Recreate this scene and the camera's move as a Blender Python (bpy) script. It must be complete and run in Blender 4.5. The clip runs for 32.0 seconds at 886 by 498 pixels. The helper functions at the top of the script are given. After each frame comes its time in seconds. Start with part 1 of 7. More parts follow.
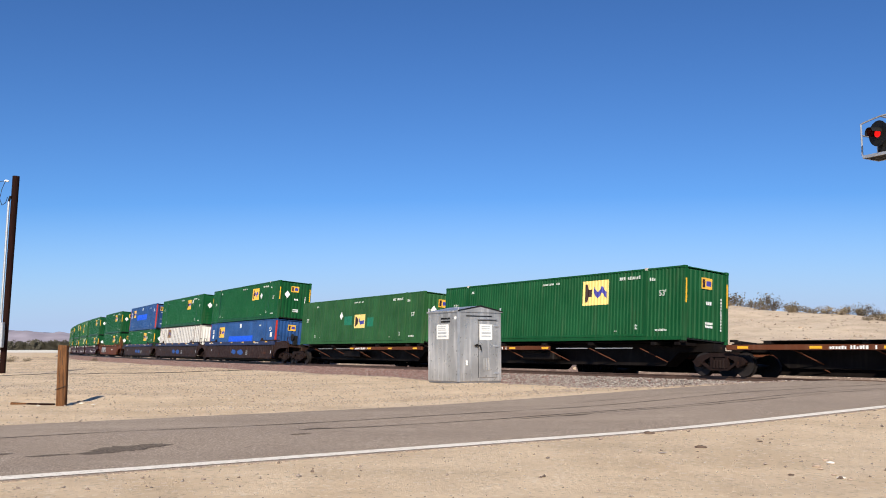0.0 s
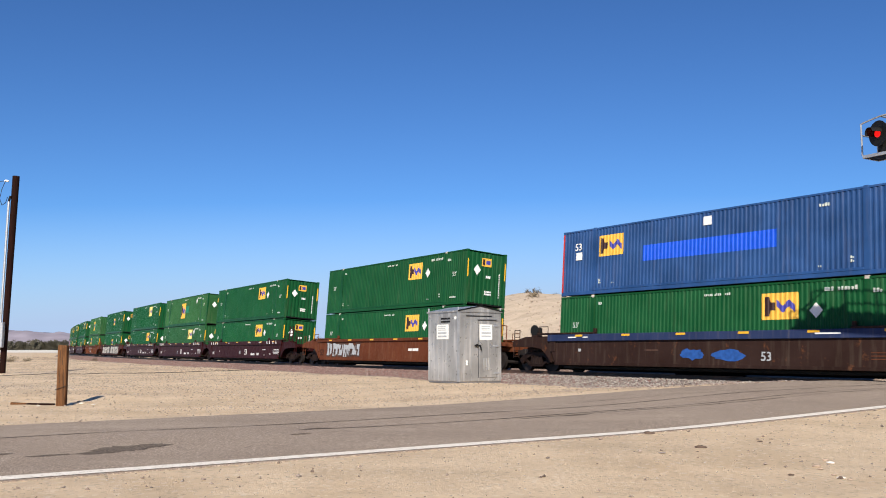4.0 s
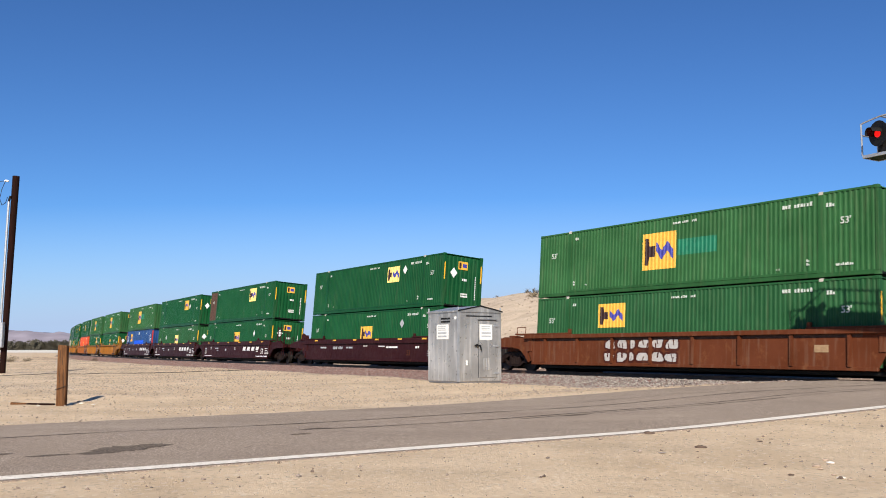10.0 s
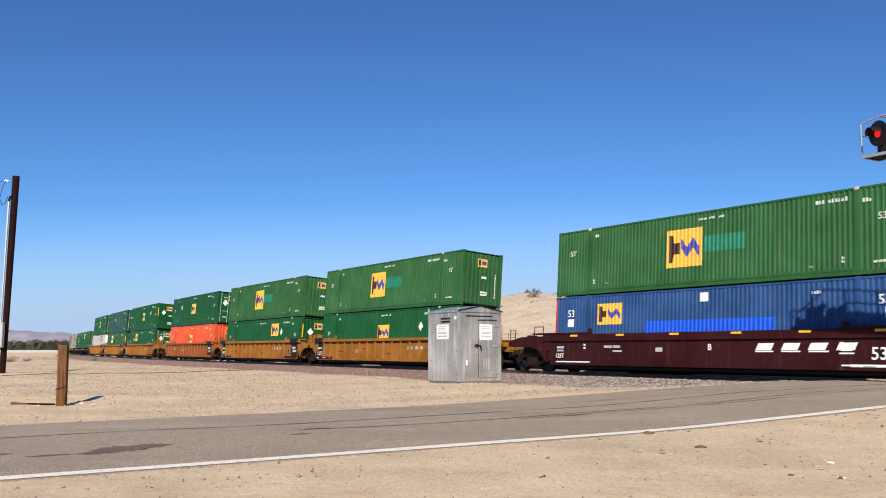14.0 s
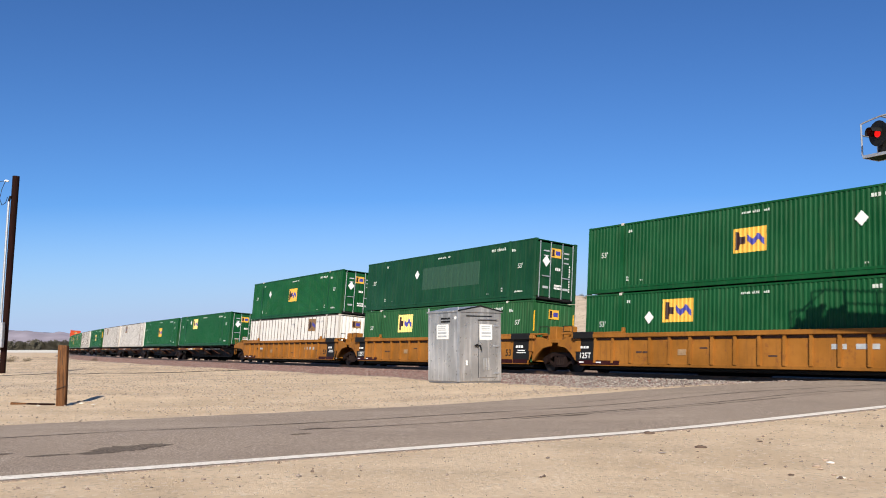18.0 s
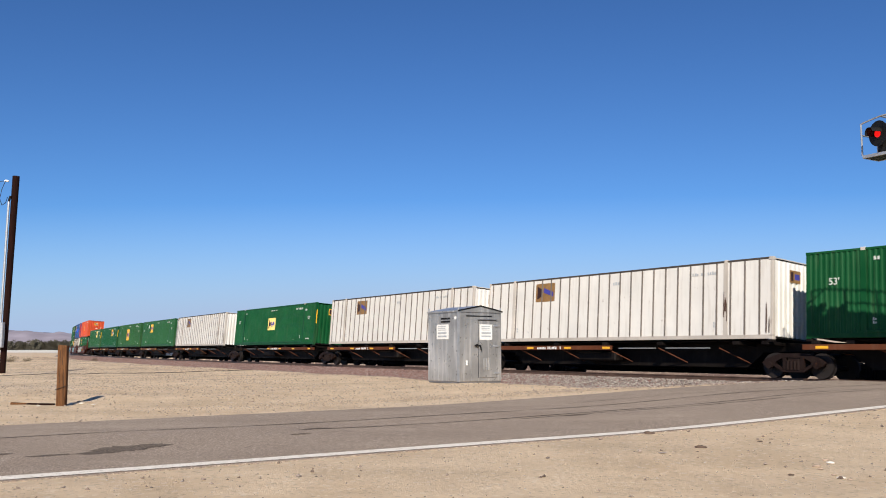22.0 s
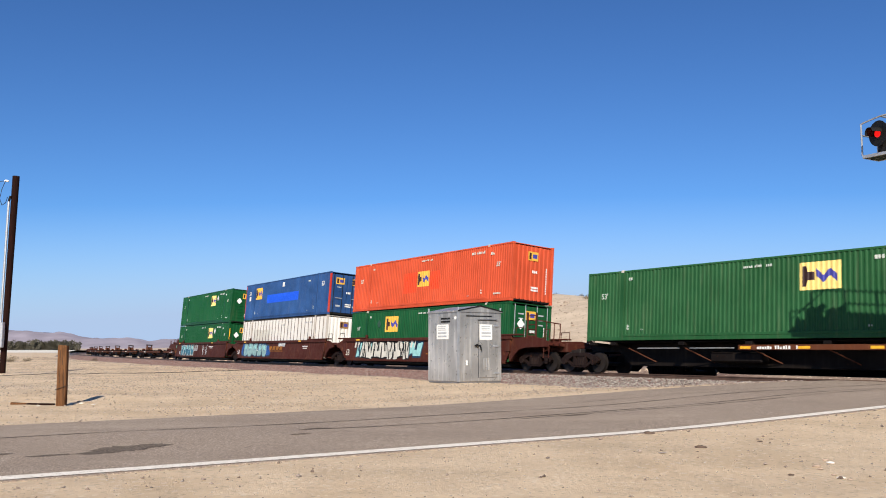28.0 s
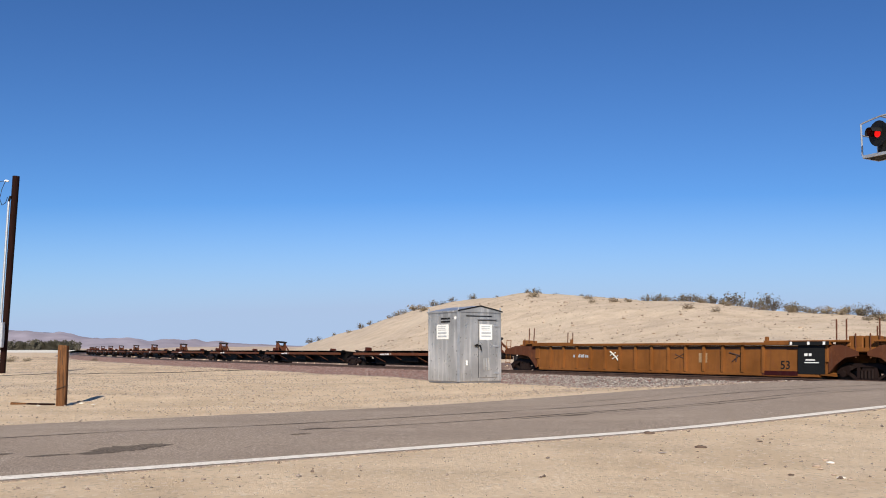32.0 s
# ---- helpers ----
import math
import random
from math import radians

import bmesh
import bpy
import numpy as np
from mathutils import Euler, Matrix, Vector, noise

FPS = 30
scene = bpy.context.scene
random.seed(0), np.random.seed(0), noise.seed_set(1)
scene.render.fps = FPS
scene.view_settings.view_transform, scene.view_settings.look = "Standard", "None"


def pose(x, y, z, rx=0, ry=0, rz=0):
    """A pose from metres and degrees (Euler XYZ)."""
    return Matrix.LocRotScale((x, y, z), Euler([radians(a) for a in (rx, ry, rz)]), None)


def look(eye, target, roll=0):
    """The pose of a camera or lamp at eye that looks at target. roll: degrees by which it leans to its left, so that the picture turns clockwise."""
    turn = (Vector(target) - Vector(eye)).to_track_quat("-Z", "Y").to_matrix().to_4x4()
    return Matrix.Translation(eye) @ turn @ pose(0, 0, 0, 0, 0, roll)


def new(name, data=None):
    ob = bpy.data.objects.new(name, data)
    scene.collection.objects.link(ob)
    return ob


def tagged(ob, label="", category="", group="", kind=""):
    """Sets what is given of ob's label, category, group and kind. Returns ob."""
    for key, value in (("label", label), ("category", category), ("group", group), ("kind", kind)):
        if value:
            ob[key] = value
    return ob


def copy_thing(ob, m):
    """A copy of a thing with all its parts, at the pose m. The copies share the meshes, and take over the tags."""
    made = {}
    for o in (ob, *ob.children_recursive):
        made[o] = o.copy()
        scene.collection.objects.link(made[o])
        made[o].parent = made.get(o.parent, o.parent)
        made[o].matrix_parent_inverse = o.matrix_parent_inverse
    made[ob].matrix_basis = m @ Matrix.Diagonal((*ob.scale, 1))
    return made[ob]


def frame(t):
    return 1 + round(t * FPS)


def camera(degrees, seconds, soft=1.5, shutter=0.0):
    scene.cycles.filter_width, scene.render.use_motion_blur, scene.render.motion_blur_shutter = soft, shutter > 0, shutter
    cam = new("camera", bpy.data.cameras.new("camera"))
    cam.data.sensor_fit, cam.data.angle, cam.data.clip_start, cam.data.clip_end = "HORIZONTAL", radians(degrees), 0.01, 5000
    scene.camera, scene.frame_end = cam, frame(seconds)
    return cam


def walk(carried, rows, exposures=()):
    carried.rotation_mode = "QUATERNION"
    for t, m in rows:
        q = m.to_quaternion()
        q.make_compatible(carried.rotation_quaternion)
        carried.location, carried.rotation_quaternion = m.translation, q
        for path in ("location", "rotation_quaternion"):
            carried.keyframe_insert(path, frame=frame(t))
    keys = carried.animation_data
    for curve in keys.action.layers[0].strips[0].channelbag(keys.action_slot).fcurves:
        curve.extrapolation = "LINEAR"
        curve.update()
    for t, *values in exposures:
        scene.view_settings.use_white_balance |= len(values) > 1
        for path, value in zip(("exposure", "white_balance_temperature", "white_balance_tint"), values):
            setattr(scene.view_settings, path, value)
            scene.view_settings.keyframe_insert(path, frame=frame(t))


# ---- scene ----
# ---------------------------------------------------------------- camera and light
EYE = 1.019                     # height of the lens over the near rail
cam = camera(53.05, 32.0, soft=1.0, shutter=0.05)
walk(cam, [(0.0, pose(0, 0, EYE, 96.477, 0, 0)), (32.0, pose(0, 0, EYE, 96.477, 0, 0))],
     exposures=[(0.0, 0.05), (12.0, 0.05), (18.0, 0.05), (20.0, -0.06), (21.0, -0.12), (22.0, -0.10), (24.0, -0.10), (25.5, -0.08), (28.0, 0.02), (29.0, 0.05), (30.0, -0.03), (31.0, -0.12), (32.0, -0.06)])

SUN_EL, SUN_X, SUN_Y = 33.0, -0.095, -0.995       # elevation, and the way towards the sun on the ground
world = bpy.data.worlds.new("world")
scene.world = world
world.use_nodes = True
wn = world.node_tree
sky = wn.nodes.new("ShaderNodeTexSky")
sky.sky_type, sky.sun_disc = "NISHITA", False
sky.sun_elevation, sky.sun_rotation = radians(SUN_EL), math.atan2(SUN_X, SUN_Y)
sky.altitude, sky.air_density, sky.dust_density, sky.ozone_density = 900, 1.0, 0.0, 3.2
deep = wn.nodes.new("ShaderNodeGamma")          # the deep blue of dry desert air
deep.inputs[1].default_value = 1.15
tone = wn.nodes.new("ShaderNodeMix")
tone.data_type, tone.blend_type = "RGBA", "MULTIPLY"
tone.inputs[0].default_value, tone.inputs[7].default_value = 1.0, (0.645, 0.98, 1.355, 1)
wn.links.new(sky.outputs[0], deep.inputs[0])
wn.links.new(deep.outputs[0], tone.inputs[6])
split = wn.nodes.new("ShaderNodeSeparateColor")
near = wn.nodes.new("ShaderNodeMapRange")       # pale dust haze in the brightest, lowest air
near.inputs[1].default_value, near.inputs[2].default_value = 6.6, 13.5
haze = wn.nodes.new("ShaderNodeMix")
haze.data_type = "RGBA"
haze.inputs[7].default_value = (7.3, 9.7, 13.7, 1)
wn.links.new(tone.outputs[2], split.inputs[0])
wn.links.new(split.outputs[1], near.inputs[0])
wn.links.new(near.outputs[0], haze.inputs[0])
wn.links.new(tone.outputs[2], haze.inputs[6])
wn.links.new(haze.outputs[2], wn.nodes["Background"].inputs[0])
wn.nodes["Background"].inputs[1].default_value = 0.060
sun = new("sun", bpy.data.lights.new("sun", "SUN"))
sun.data.energy, sun.data.angle, sun.data.color = 6.0, radians(0.53), (1.0, 0.93, 0.82)
sun.matrix_world = look((0, 0, 50), Vector((0, 0, 50)) - Vector(
    (SUN_X * math.cos(radians(SUN_EL)), SUN_Y * math.cos(radians(SUN_EL)), math.sin(radians(SUN_EL)))))

# ---------------------------------------------------------------- the line of the tracks
# s: metres along the near track's centre line, growing towards the road; n: metres across it, growing away from the lens
SPEED, GAIN = 21.932, 0.0158
CANT = 0.0737
FAR_N, FAR_Z, FAR_SPEED = 4.6, -0.38, -7.65
S_GRID = np.arange(-760.0, 901.0, 1.0)
_k = 0.00122 * (0.611 + 0.389 * np.clip(1 - (-83.7 - S_GRID) / 9.74, 0, 1))
_th = np.concatenate([[0], np.cumsum((_k[1:] + _k[:-1]) / 2)])
_th = _th - _th[760] - 0.9547
_mid = (_th[1:] + _th[:-1]) / 2
_x = np.concatenate([[0], np.cumsum(np.cos(_mid))])
_y = np.concatenate([[0], np.cumsum(np.sin(_mid))])
TRACK_X, TRACK_Y, TRACK_TH = _x - _x[760] + 13.613, _y - _y[760] + 29.493, _th


def on_line(s, n=0.0):
    """The plan place and the heading at s, n metres across."""
    th = float(np.interp(s, S_GRID, TRACK_TH))
    return (float(np.interp(s, S_GRID, TRACK_X)) - math.sin(th) * n,
            float(np.interp(s, S_GRID, TRACK_Y)) + math.cos(th) * n, th)


def on_track(s, z=0.0, far=False):
    """The pose of a thing on the canted near or far track: x ahead, y away from the lens, z up."""
    x, y, th = on_line(s, FAR_N if far else 0.0)
    m = Matrix.Translation((x, y, FAR_Z if far else 0.0)) @ Matrix.Rotation(th, 4, "Z") @ Matrix.Rotation(-CANT, 4, "X")
    return m @ Matrix.Translation((0, 0, z))


def run(t):
    return SPEED * (t - 6) + GAIN * (t - 6) ** 2 / 2


def track_sn(x, y):
    """For arrays of plan places: the nearest s and the signed distance across."""
    x, y = np.asarray(x, float), np.asarray(y, float)
    sx, sy, sg, st = TRACK_X[::4], TRACK_Y[::4], S_GRID[::4], TRACK_TH[::4]
    best = np.full(x.shape, 1e18)
    at = np.zeros(x.shape, int)
    for i in range(len(sx)):
        d = (x - sx[i]) ** 2 + (y - sy[i]) ** 2
        w = d < best
        best[w], at[w] = d[w], i
    dx, dy, th = x - sx[at], y - sy[at], st[at]
    return sg[at] + dx * np.cos(th) + dy * np.sin(th), -dx * np.sin(th) + dy * np.cos(th)


# ---------------------------------------------------------------- materials
def node_mat(name, rough=0.6, metal=0.0):
    m = bpy.data.materials.new(name)
    m.use_nodes = True
    b = m.node_tree.nodes["Principled BSDF"]
    b.inputs["Roughness"].default_value, b.inputs["Metallic"].default_value = rough, metal
    return m, m.node_tree, b


def add(t, kind, **inputs):
    n = t.nodes.new(kind)
    for k, v in inputs.items():
        n.inputs[k.replace("_", " ")].default_value = v
    return n


def mixed(t, a, b, fac):
    """A colour mix of two colours or sockets by a factor socket."""
    n = t.nodes.new("ShaderNodeMix")
    n.data_type = "RGBA"
    for s, v in ((6, a), (7, b), (0, fac)):
        if isinstance(v, (tuple, list)):
            n.inputs[s].default_value = (*v[:3], 1)
        elif isinstance(v, (int, float)):
            n.inputs[s].default_value = v
        else:
            t.links.new(v, n.inputs[s])
    return n.outputs[2]


def ramp(t, fac, lo, hi, a=0.0, b=1.0):
    n = t.nodes.new("ShaderNodeMapRange")
    n.inputs[1].default_value, n.inputs[2].default_value = lo, hi
    n.inputs[3].default_value, n.inputs[4].default_value = a, b
    t.links.new(fac, n.inputs[0])
    return n.outputs[0]


def noise_of(t, scale, detail=4.0, stretch=None, coord="Object", rough=0.55):
    c = t.nodes.new("ShaderNodeTexCoord")
    out = c.outputs[coord]
    if stretch:
        m = t.nodes.new("ShaderNodeMapping")
        m.inputs["Scale"].default_value = stretch
        t.links.new(out, m.inputs[0])
        out = m.outputs[0]
    n = add(t, "ShaderNodeTexNoise", Scale=scale, Detail=detail, Roughness=rough)
    t.links.new(out, n.inputs["Vector"])
    return n.outputs["Fac"]


def bump(t, b, height, strength, distance):
    n = add(t, "ShaderNodeBump", Strength=strength, Distance=distance)
    t.links.new(height, n.inputs["Height"])
    t.links.new(n.outputs[0], b.inputs["Normal"])


def paint(name, rgb, rough=0.45, dirt_or_sheen=(0.30, 0.24, 0.17), much=0.25, rust=0.0, vary=0.12):
    """Weathered paint on steel: faded patches, runs of dust or painted sheen, a little rust."""
    m, t, b = node_mat(name, rough)
    b.inputs["Specular IOR Level"].default_value = 0.12
    inf = t.nodes.new("ShaderNodeObjectInfo")
    big = noise_of(t, 0.7, 5)
    faded = tuple(min(1, c * (1 + vary) + 0.004) for c in rgb)
    deep = tuple(c * (1 - vary) for c in rgb)
    col = mixed(t, deep, faded, ramp(t, big, 0.35, 0.68))
    runs = noise_of(t, 2.2, 5, (3.2, 3.2, 0.25))
    col = mixed(t, col, dirt_or_sheen, ramp(t, runs, 0.52, 0.80, 0.0, much))
    if rust:
        spots = noise_of(t, 3.1, 7, (1, 1, 0.7), rough=0.68)
        col = mixed(t, col, (0.17, 0.062, 0.024), ramp(t, spots, 0.66 - 0.22 * rust, 0.80 - 0.12 * rust))
    hsv = t.nodes.new("ShaderNodeHueSaturation")
    t.links.new(ramp(t, inf.outputs["Random"], 0, 1, 0.90, 1.08), hsv.inputs["Value"])
    t.links.new(col, hsv.inputs["Color"])
    t.links.new(hsv.outputs[0], b.inputs["Base Color"])
    t.links.new(ramp(t, noise_of(t, 5, 4), 0.3, 0.7, rough - 0.08, rough + 0.14), b.inputs["Roughness"])
    bump(t, b, noise_of(t, 14, 3), 0.12, 0.01)
    return m


def plain(name, rgb, rough=0.6, metal=0.0, vary=0.15, scale=6.0, bumpy=0.0):
    m, t, b = node_mat(name, rough, metal)
    if not metal:
        b.inputs["Specular IOR Level"].default_value = 0.25
    col = mixed(t, tuple(c * (1 - vary) for c in rgb), tuple(min(1, c * (1 + vary)) for c in rgb), ramp(t, noise_of(t, scale, 5), 0.3, 0.7))
    t.links.new(col, b.inputs["Base Color"])
    if bumpy:
        bump(t, b, noise_of(t, scale * 6, 4), bumpy, 0.02)
    return m


GREEN = paint("green_paint", (0.0048, 0.070, 0.0205), 0.42, much=0.10)
GREEN_FADED = paint("faded_green_paint", (0.024, 0.098, 0.030), 0.5, much=0.14, vary=0.16)
GREEN_MID = paint("mid_green_paint", (0.0185, 0.090, 0.030), 0.45, much=0.14)
GREEN_DEEP = paint("deep_green_paint", (0.008, 0.058, 0.024), 0.4, much=0.08)
BLUE = paint("blue_paint", (0.020, 0.066, 0.190), 0.45, much=0.12, vary=0.2)
ORANGE = paint("orange_paint", (0.58, 0.082, 0.030), 0.45, much=0.10)
WHITE = paint("white_paint", (0.74, 0.71, 0.65), 0.5, dirt_or_sheen=(0.33, 0.26, 0.19), much=0.35, rust=0.12, vary=0.06)
WHITE_TRIM = paint("grey_white_trim", (0.52, 0.47, 0.41), 0.55, much=0.4, rust=0.25)
# dark colour of the strips that stand for shaded grooves
GROOVE_DARK = paint("dark_groove_strip", (0.16, 0.135, 0.115), 0.6, much=0.3, rust=0.2)
SOOT = paint("sooty_rail_paint", (0.060, 0.050, 0.044), 0.6, much=0.15, rust=0.2)
RED_TRIM = paint("red_paint", (0.48, 0.035, 0.025), 0.45)
MAROON = paint("maroon_paint", (0.031, 0.0042, 0.0045), 0.5, much=0.05, rust=0.10)
BROWN = paint("dark_brown_paint", (0.026, 0.012, 0.0085), 0.55, much=0.12, rust=0.25)
RUST_ORANGE = paint("rusty_orange_paint", (0.112, 0.030, 0.0105), 0.6, much=0.22, rust=0.45)
YELLOW_CAR = paint("weathered_orange_yellow_paint", (0.290, 0.116, 0.019), 0.55, dirt_or_sheen=(0.13, 0.060, 0.022), much=0.55, rust=0.40, vary=0.2)
RUST_BROWN = paint("rusty_red_brown_paint", (0.064, 0.0152, 0.0092), 0.58, much=0.12, rust=0.35)
YELLOW_OLD = paint("dull_orange_brown_paint", (0.205, 0.076, 0.018), 0.6, dirt_or_sheen=(0.10, 0.042, 0.018), much=0.55, rust=0.46, vary=0.2)
SPINE = paint("black_brown_paint", (0.0060, 0.0038, 0.0030), 0.6, much=0.04, rust=0.08)
ORANGE_DIRTY = paint("dirty_orange_brown_paint", (0.27, 0.085, 0.020), 0.6, much=0.25, rust=0.45)
HITCH_RUST = paint("rusty_hitch_paint", (0.10, 0.034, 0.016), 0.65, much=0.1, rust=0.4)
SPINE_EDGE = paint("orange_brown_edge_paint", (0.11, 0.034, 0.014), 0.6, much=0.12, rust=0.5)
BLUE_SILL = paint("navy_blue_paint", (0.020, 0.032, 0.085), 0.5, much=0.2)
BLACK = plain("black_paint", (0.010, 0.0095, 0.009), 0.6)
STEEL = plain("grimy_steel", (0.016, 0.011, 0.009), 0.65, 0.2, 0.35, 4.0, 0.2)
TRUCK_BROWN = paint("grimy_brown_bogie_paint", (0.013, 0.0062, 0.0048), 0.6, much=0.05, rust=0.20)
RAIL_STEEL = plain("rail_steel", (0.12, 0.070, 0.048), 0.55, 0.4, 0.3, 3.0)
MARK = plain("white_marking", (0.78, 0.77, 0.73), 0.5, vary=0.08)
STENCIL = plain("dull_white_stencil", (0.56, 0.60, 0.53), 0.55, vary=0.15)
MARK_GREY = plain("grey_marking", (0.40, 0.42, 0.43), 0.5)
LOGO_YELLOW = plain("yellow_decal", (0.72, 0.40, 0.055), 0.5, vary=0.10)
LOGO_PALE = plain("pale_yellow_decal", (0.84, 0.62, 0.20), 0.5, vary=0.08)
LOGO_BLUE = plain("blue_decal", (0.055, 0.055, 0.30), 0.45)
LOGO_DARK = plain("dark_decal", (0.035, 0.015, 0.015), 0.5)
LOGO_DULL = plain("dull_brown_decal", (0.26, 0.145, 0.055), 0.55, vary=0.2)
REFLECT_Y = plain("yellow_reflector", (0.80, 0.42, 0.03), 0.35)
TEAL = plain("teal_spray_paint", (0.10, 0.38, 0.40), 0.55, vary=0.3)
TEAL_DEEP = plain("deep_teal_spray_paint", (0.030, 0.16, 0.23), 0.55, vary=0.35, scale=2.0)
TEAL_PALE = plain("pale_teal_spray_paint", (0.30, 0.58, 0.56), 0.55, vary=0.2)
FADED_PATCH = plain("faded_buff_patch", (0.34, 0.22, 0.12), 0.6, vary=0.25)
TEAL_DULL = plain("dull_grey_teal_spray_paint", (0.13, 0.25, 0.25), 0.55, vary=0.3)
NAVY_SPRAY = plain("navy_spray_paint", (0.012, 0.045, 0.085), 0.55, vary=0.25)
CREAM = plain("cream_spray_paint", (0.60, 0.575, 0.50), 0.6, vary=0.14, scale=3.0)
BLUE_SPRAY = plain("blue_spray_paint", (0.022, 0.085, 0.30), 0.55, vary=0.25)
BLUE_FADE = plain("bright_blue_patch", (0.008, 0.080, 0.58), 0.45, vary=0.12)
RED_FADE = plain("red_patch", (0.66, 0.055, 0.012), 0.45, vary=0.1)
GREEN_PATCH = plain("teal_green_patch", (0.012, 0.16, 0.085), 0.45, vary=0.2)
DULL_PATCH = plain("dull_green_overpaint", (0.030, 0.080, 0.046), 0.5, vary=0.12)
RUST_PATCH = plain("rust_patch", (0.075, 0.040, 0.028), 0.7, vary=0.35)


def speckle(t, scale, lo, hi, amount):
    """Small grains: bright near the cell's centre, by the cell's own chance."""
    v = add(t, "ShaderNodeTexVoronoi", Scale=scale)
    t.links.new(t.nodes.new("ShaderNodeTexCoord").outputs["Object"], v.inputs["Vector"])
    sep = t.nodes.new("ShaderNodeSeparateColor")
    t.links.new(v.outputs["Color"], sep.inputs[0])
    return ramp(t, sep.outputs[0], lo, hi, 0.0, amount)


def asphalt_mat(name="worn_asphalt", k=1.06):
    m, t, b = node_mat(name, 0.95)
    b.inputs["Specular IOR Level"].default_value = 0.08
    tint = lambda c: tuple(v * k for v in c)
    fine = noise_of(t, 34, 6, rough=0.8)
    big = noise_of(t, 0.35, 5)
    col = mixed(t, tint((0.225, 0.172, 0.130)), tint((0.40, 0.317, 0.245)), ramp(t, fine, 0.38, 0.64))
    col = mixed(t, col, tint((0.72, 0.59, 0.47)), speckle(t, 75.0, 0.74, 1.0, 0.75))
    col = mixed(t, col, tint((0.105, 0.078, 0.060)), speckle(t, 62.0, 0.70, 1.0, 0.65))
    col = mixed(t, col, tint((0.24, 0.185, 0.143)), ramp(t, big, 0.45, 0.68, 0.0, 0.45))
    streak = noise_of(t, 0.8, 5, (0.25, 1.1, 1))
    col = mixed(t, col, tint((0.45, 0.362, 0.275)), ramp(t, streak, 0.50, 0.75, 0.0, 0.45))
    t.links.new(col, b.inputs["Base Color"])
    bump(t, b, fine, 0.6, 0.015)
    return m


def line_mat():
    """Worn road paint, with the stone showing through."""
    m, t, b = node_mat("road_line_paint", 0.8)
    b.inputs["Specular IOR Level"].default_value = 0.1
    col = mixed(t, (0.74, 0.665, 0.56), (0.86, 0.79, 0.69), ramp(t, noise_of(t, 6, 5), 0.3, 0.7))
    col = mixed(t, col, (0.34, 0.27, 0.21), ramp(t, noise_of(t, 17, 6, rough=0.75), 0.54, 0.66, 0.0, 0.75))
    t.links.new(col, b.inputs["Base Color"])
    return m


def sand_mat(name="desert_sand", lo=(0.585, 0.424, 0.262), hi=(0.745, 0.565, 0.370), gravel=0.5):
    m, t, b = node_mat(name, 0.92)
    big = noise_of(t, 0.09, 6)
    mid = noise_of(t, 0.9, 6, rough=0.62)
    fine = noise_of(t, 17, 6, rough=0.78)
    col = mixed(t, lo, hi, ramp(t, mid, 0.3, 0.7))
    col = mixed(t, col, (0.70, 0.57, 0.41), ramp(t, big, 0.5, 0.72, 0, 0.5))
    col = mixed(t, col, tuple(c * 0.74 for c in lo), ramp(t, noise_of(t, 0.28, 7, (1.0, 1.7, 1), rough=0.66), 0.47, 0.64, 0, 0.45))
    col = mixed(t, col, (0.33, 0.245, 0.175), ramp(t, fine, 0.60, 0.82, 0, gravel))
    v = add(t, "ShaderNodeTexVoronoi", Scale=7.0)
    t.links.new(t.nodes.new("ShaderNodeTexCoord").outputs["Object"], v.inputs["Vector"])
    spot = ramp(t, v.outputs["Distance"], 0.02, 0.14, 1.0, 0.0)
    patch = t.nodes.new("ShaderNodeMath")
    patch.operation = "MULTIPLY"
    t.links.new(spot, patch.inputs[0])
    t.links.new(ramp(t, noise_of(t, 0.45, 4), 0.46, 0.62, 0, 0.22), patch.inputs[1])
    col = mixed(t, col, (0.34, 0.26, 0.19), patch.outputs[0])
    col = mixed(t, col, (0.19, 0.145, 0.105), speckle(t, 26.0, 0.84, 1.0, 0.38))
    col = mixed(t, col, (0.80, 0.68, 0.53), speckle(t, 22.0, 0.86, 1.0, 0.45))
    t.links.new(col, b.inputs["Base Color"])
    h = t.nodes.new("ShaderNodeMath")
    h.operation = "ADD"
    t.links.new(mid, h.inputs[0])
    t.links.new(fine, h.inputs[1])
    bump(t, b, h.outputs[0], 0.55, 0.06)
    return m


def island_mat(name, stops, rough=0.9):
    """Loose pieces, each of its own shade."""
    m, t, b = node_mat(name, rough)
    g = t.nodes.new("ShaderNodeNewGeometry")
    r = t.nodes.new("ShaderNodeValToRGB")
    r.color_ramp.elements[0].color, r.color_ramp.elements[1].color = (*stops[0], 1), (*stops[-1], 1)
    for i, c in enumerate(stops[1:-1]):
        r.color_ramp.elements.new((i + 1) / (len(stops) - 1)).color = (*c, 1)
    t.links.new(g.outputs["Random Per Island"], r.inputs[0])
    col = mixed(t, r.outputs[0], tuple(c * 0.6 for c in stops[0]), ramp(t, noise_of(t, 9, 4), 0.5, 0.8, 0, 0.5))
    t.links.new(col, b.inputs["Base Color"])
    return m


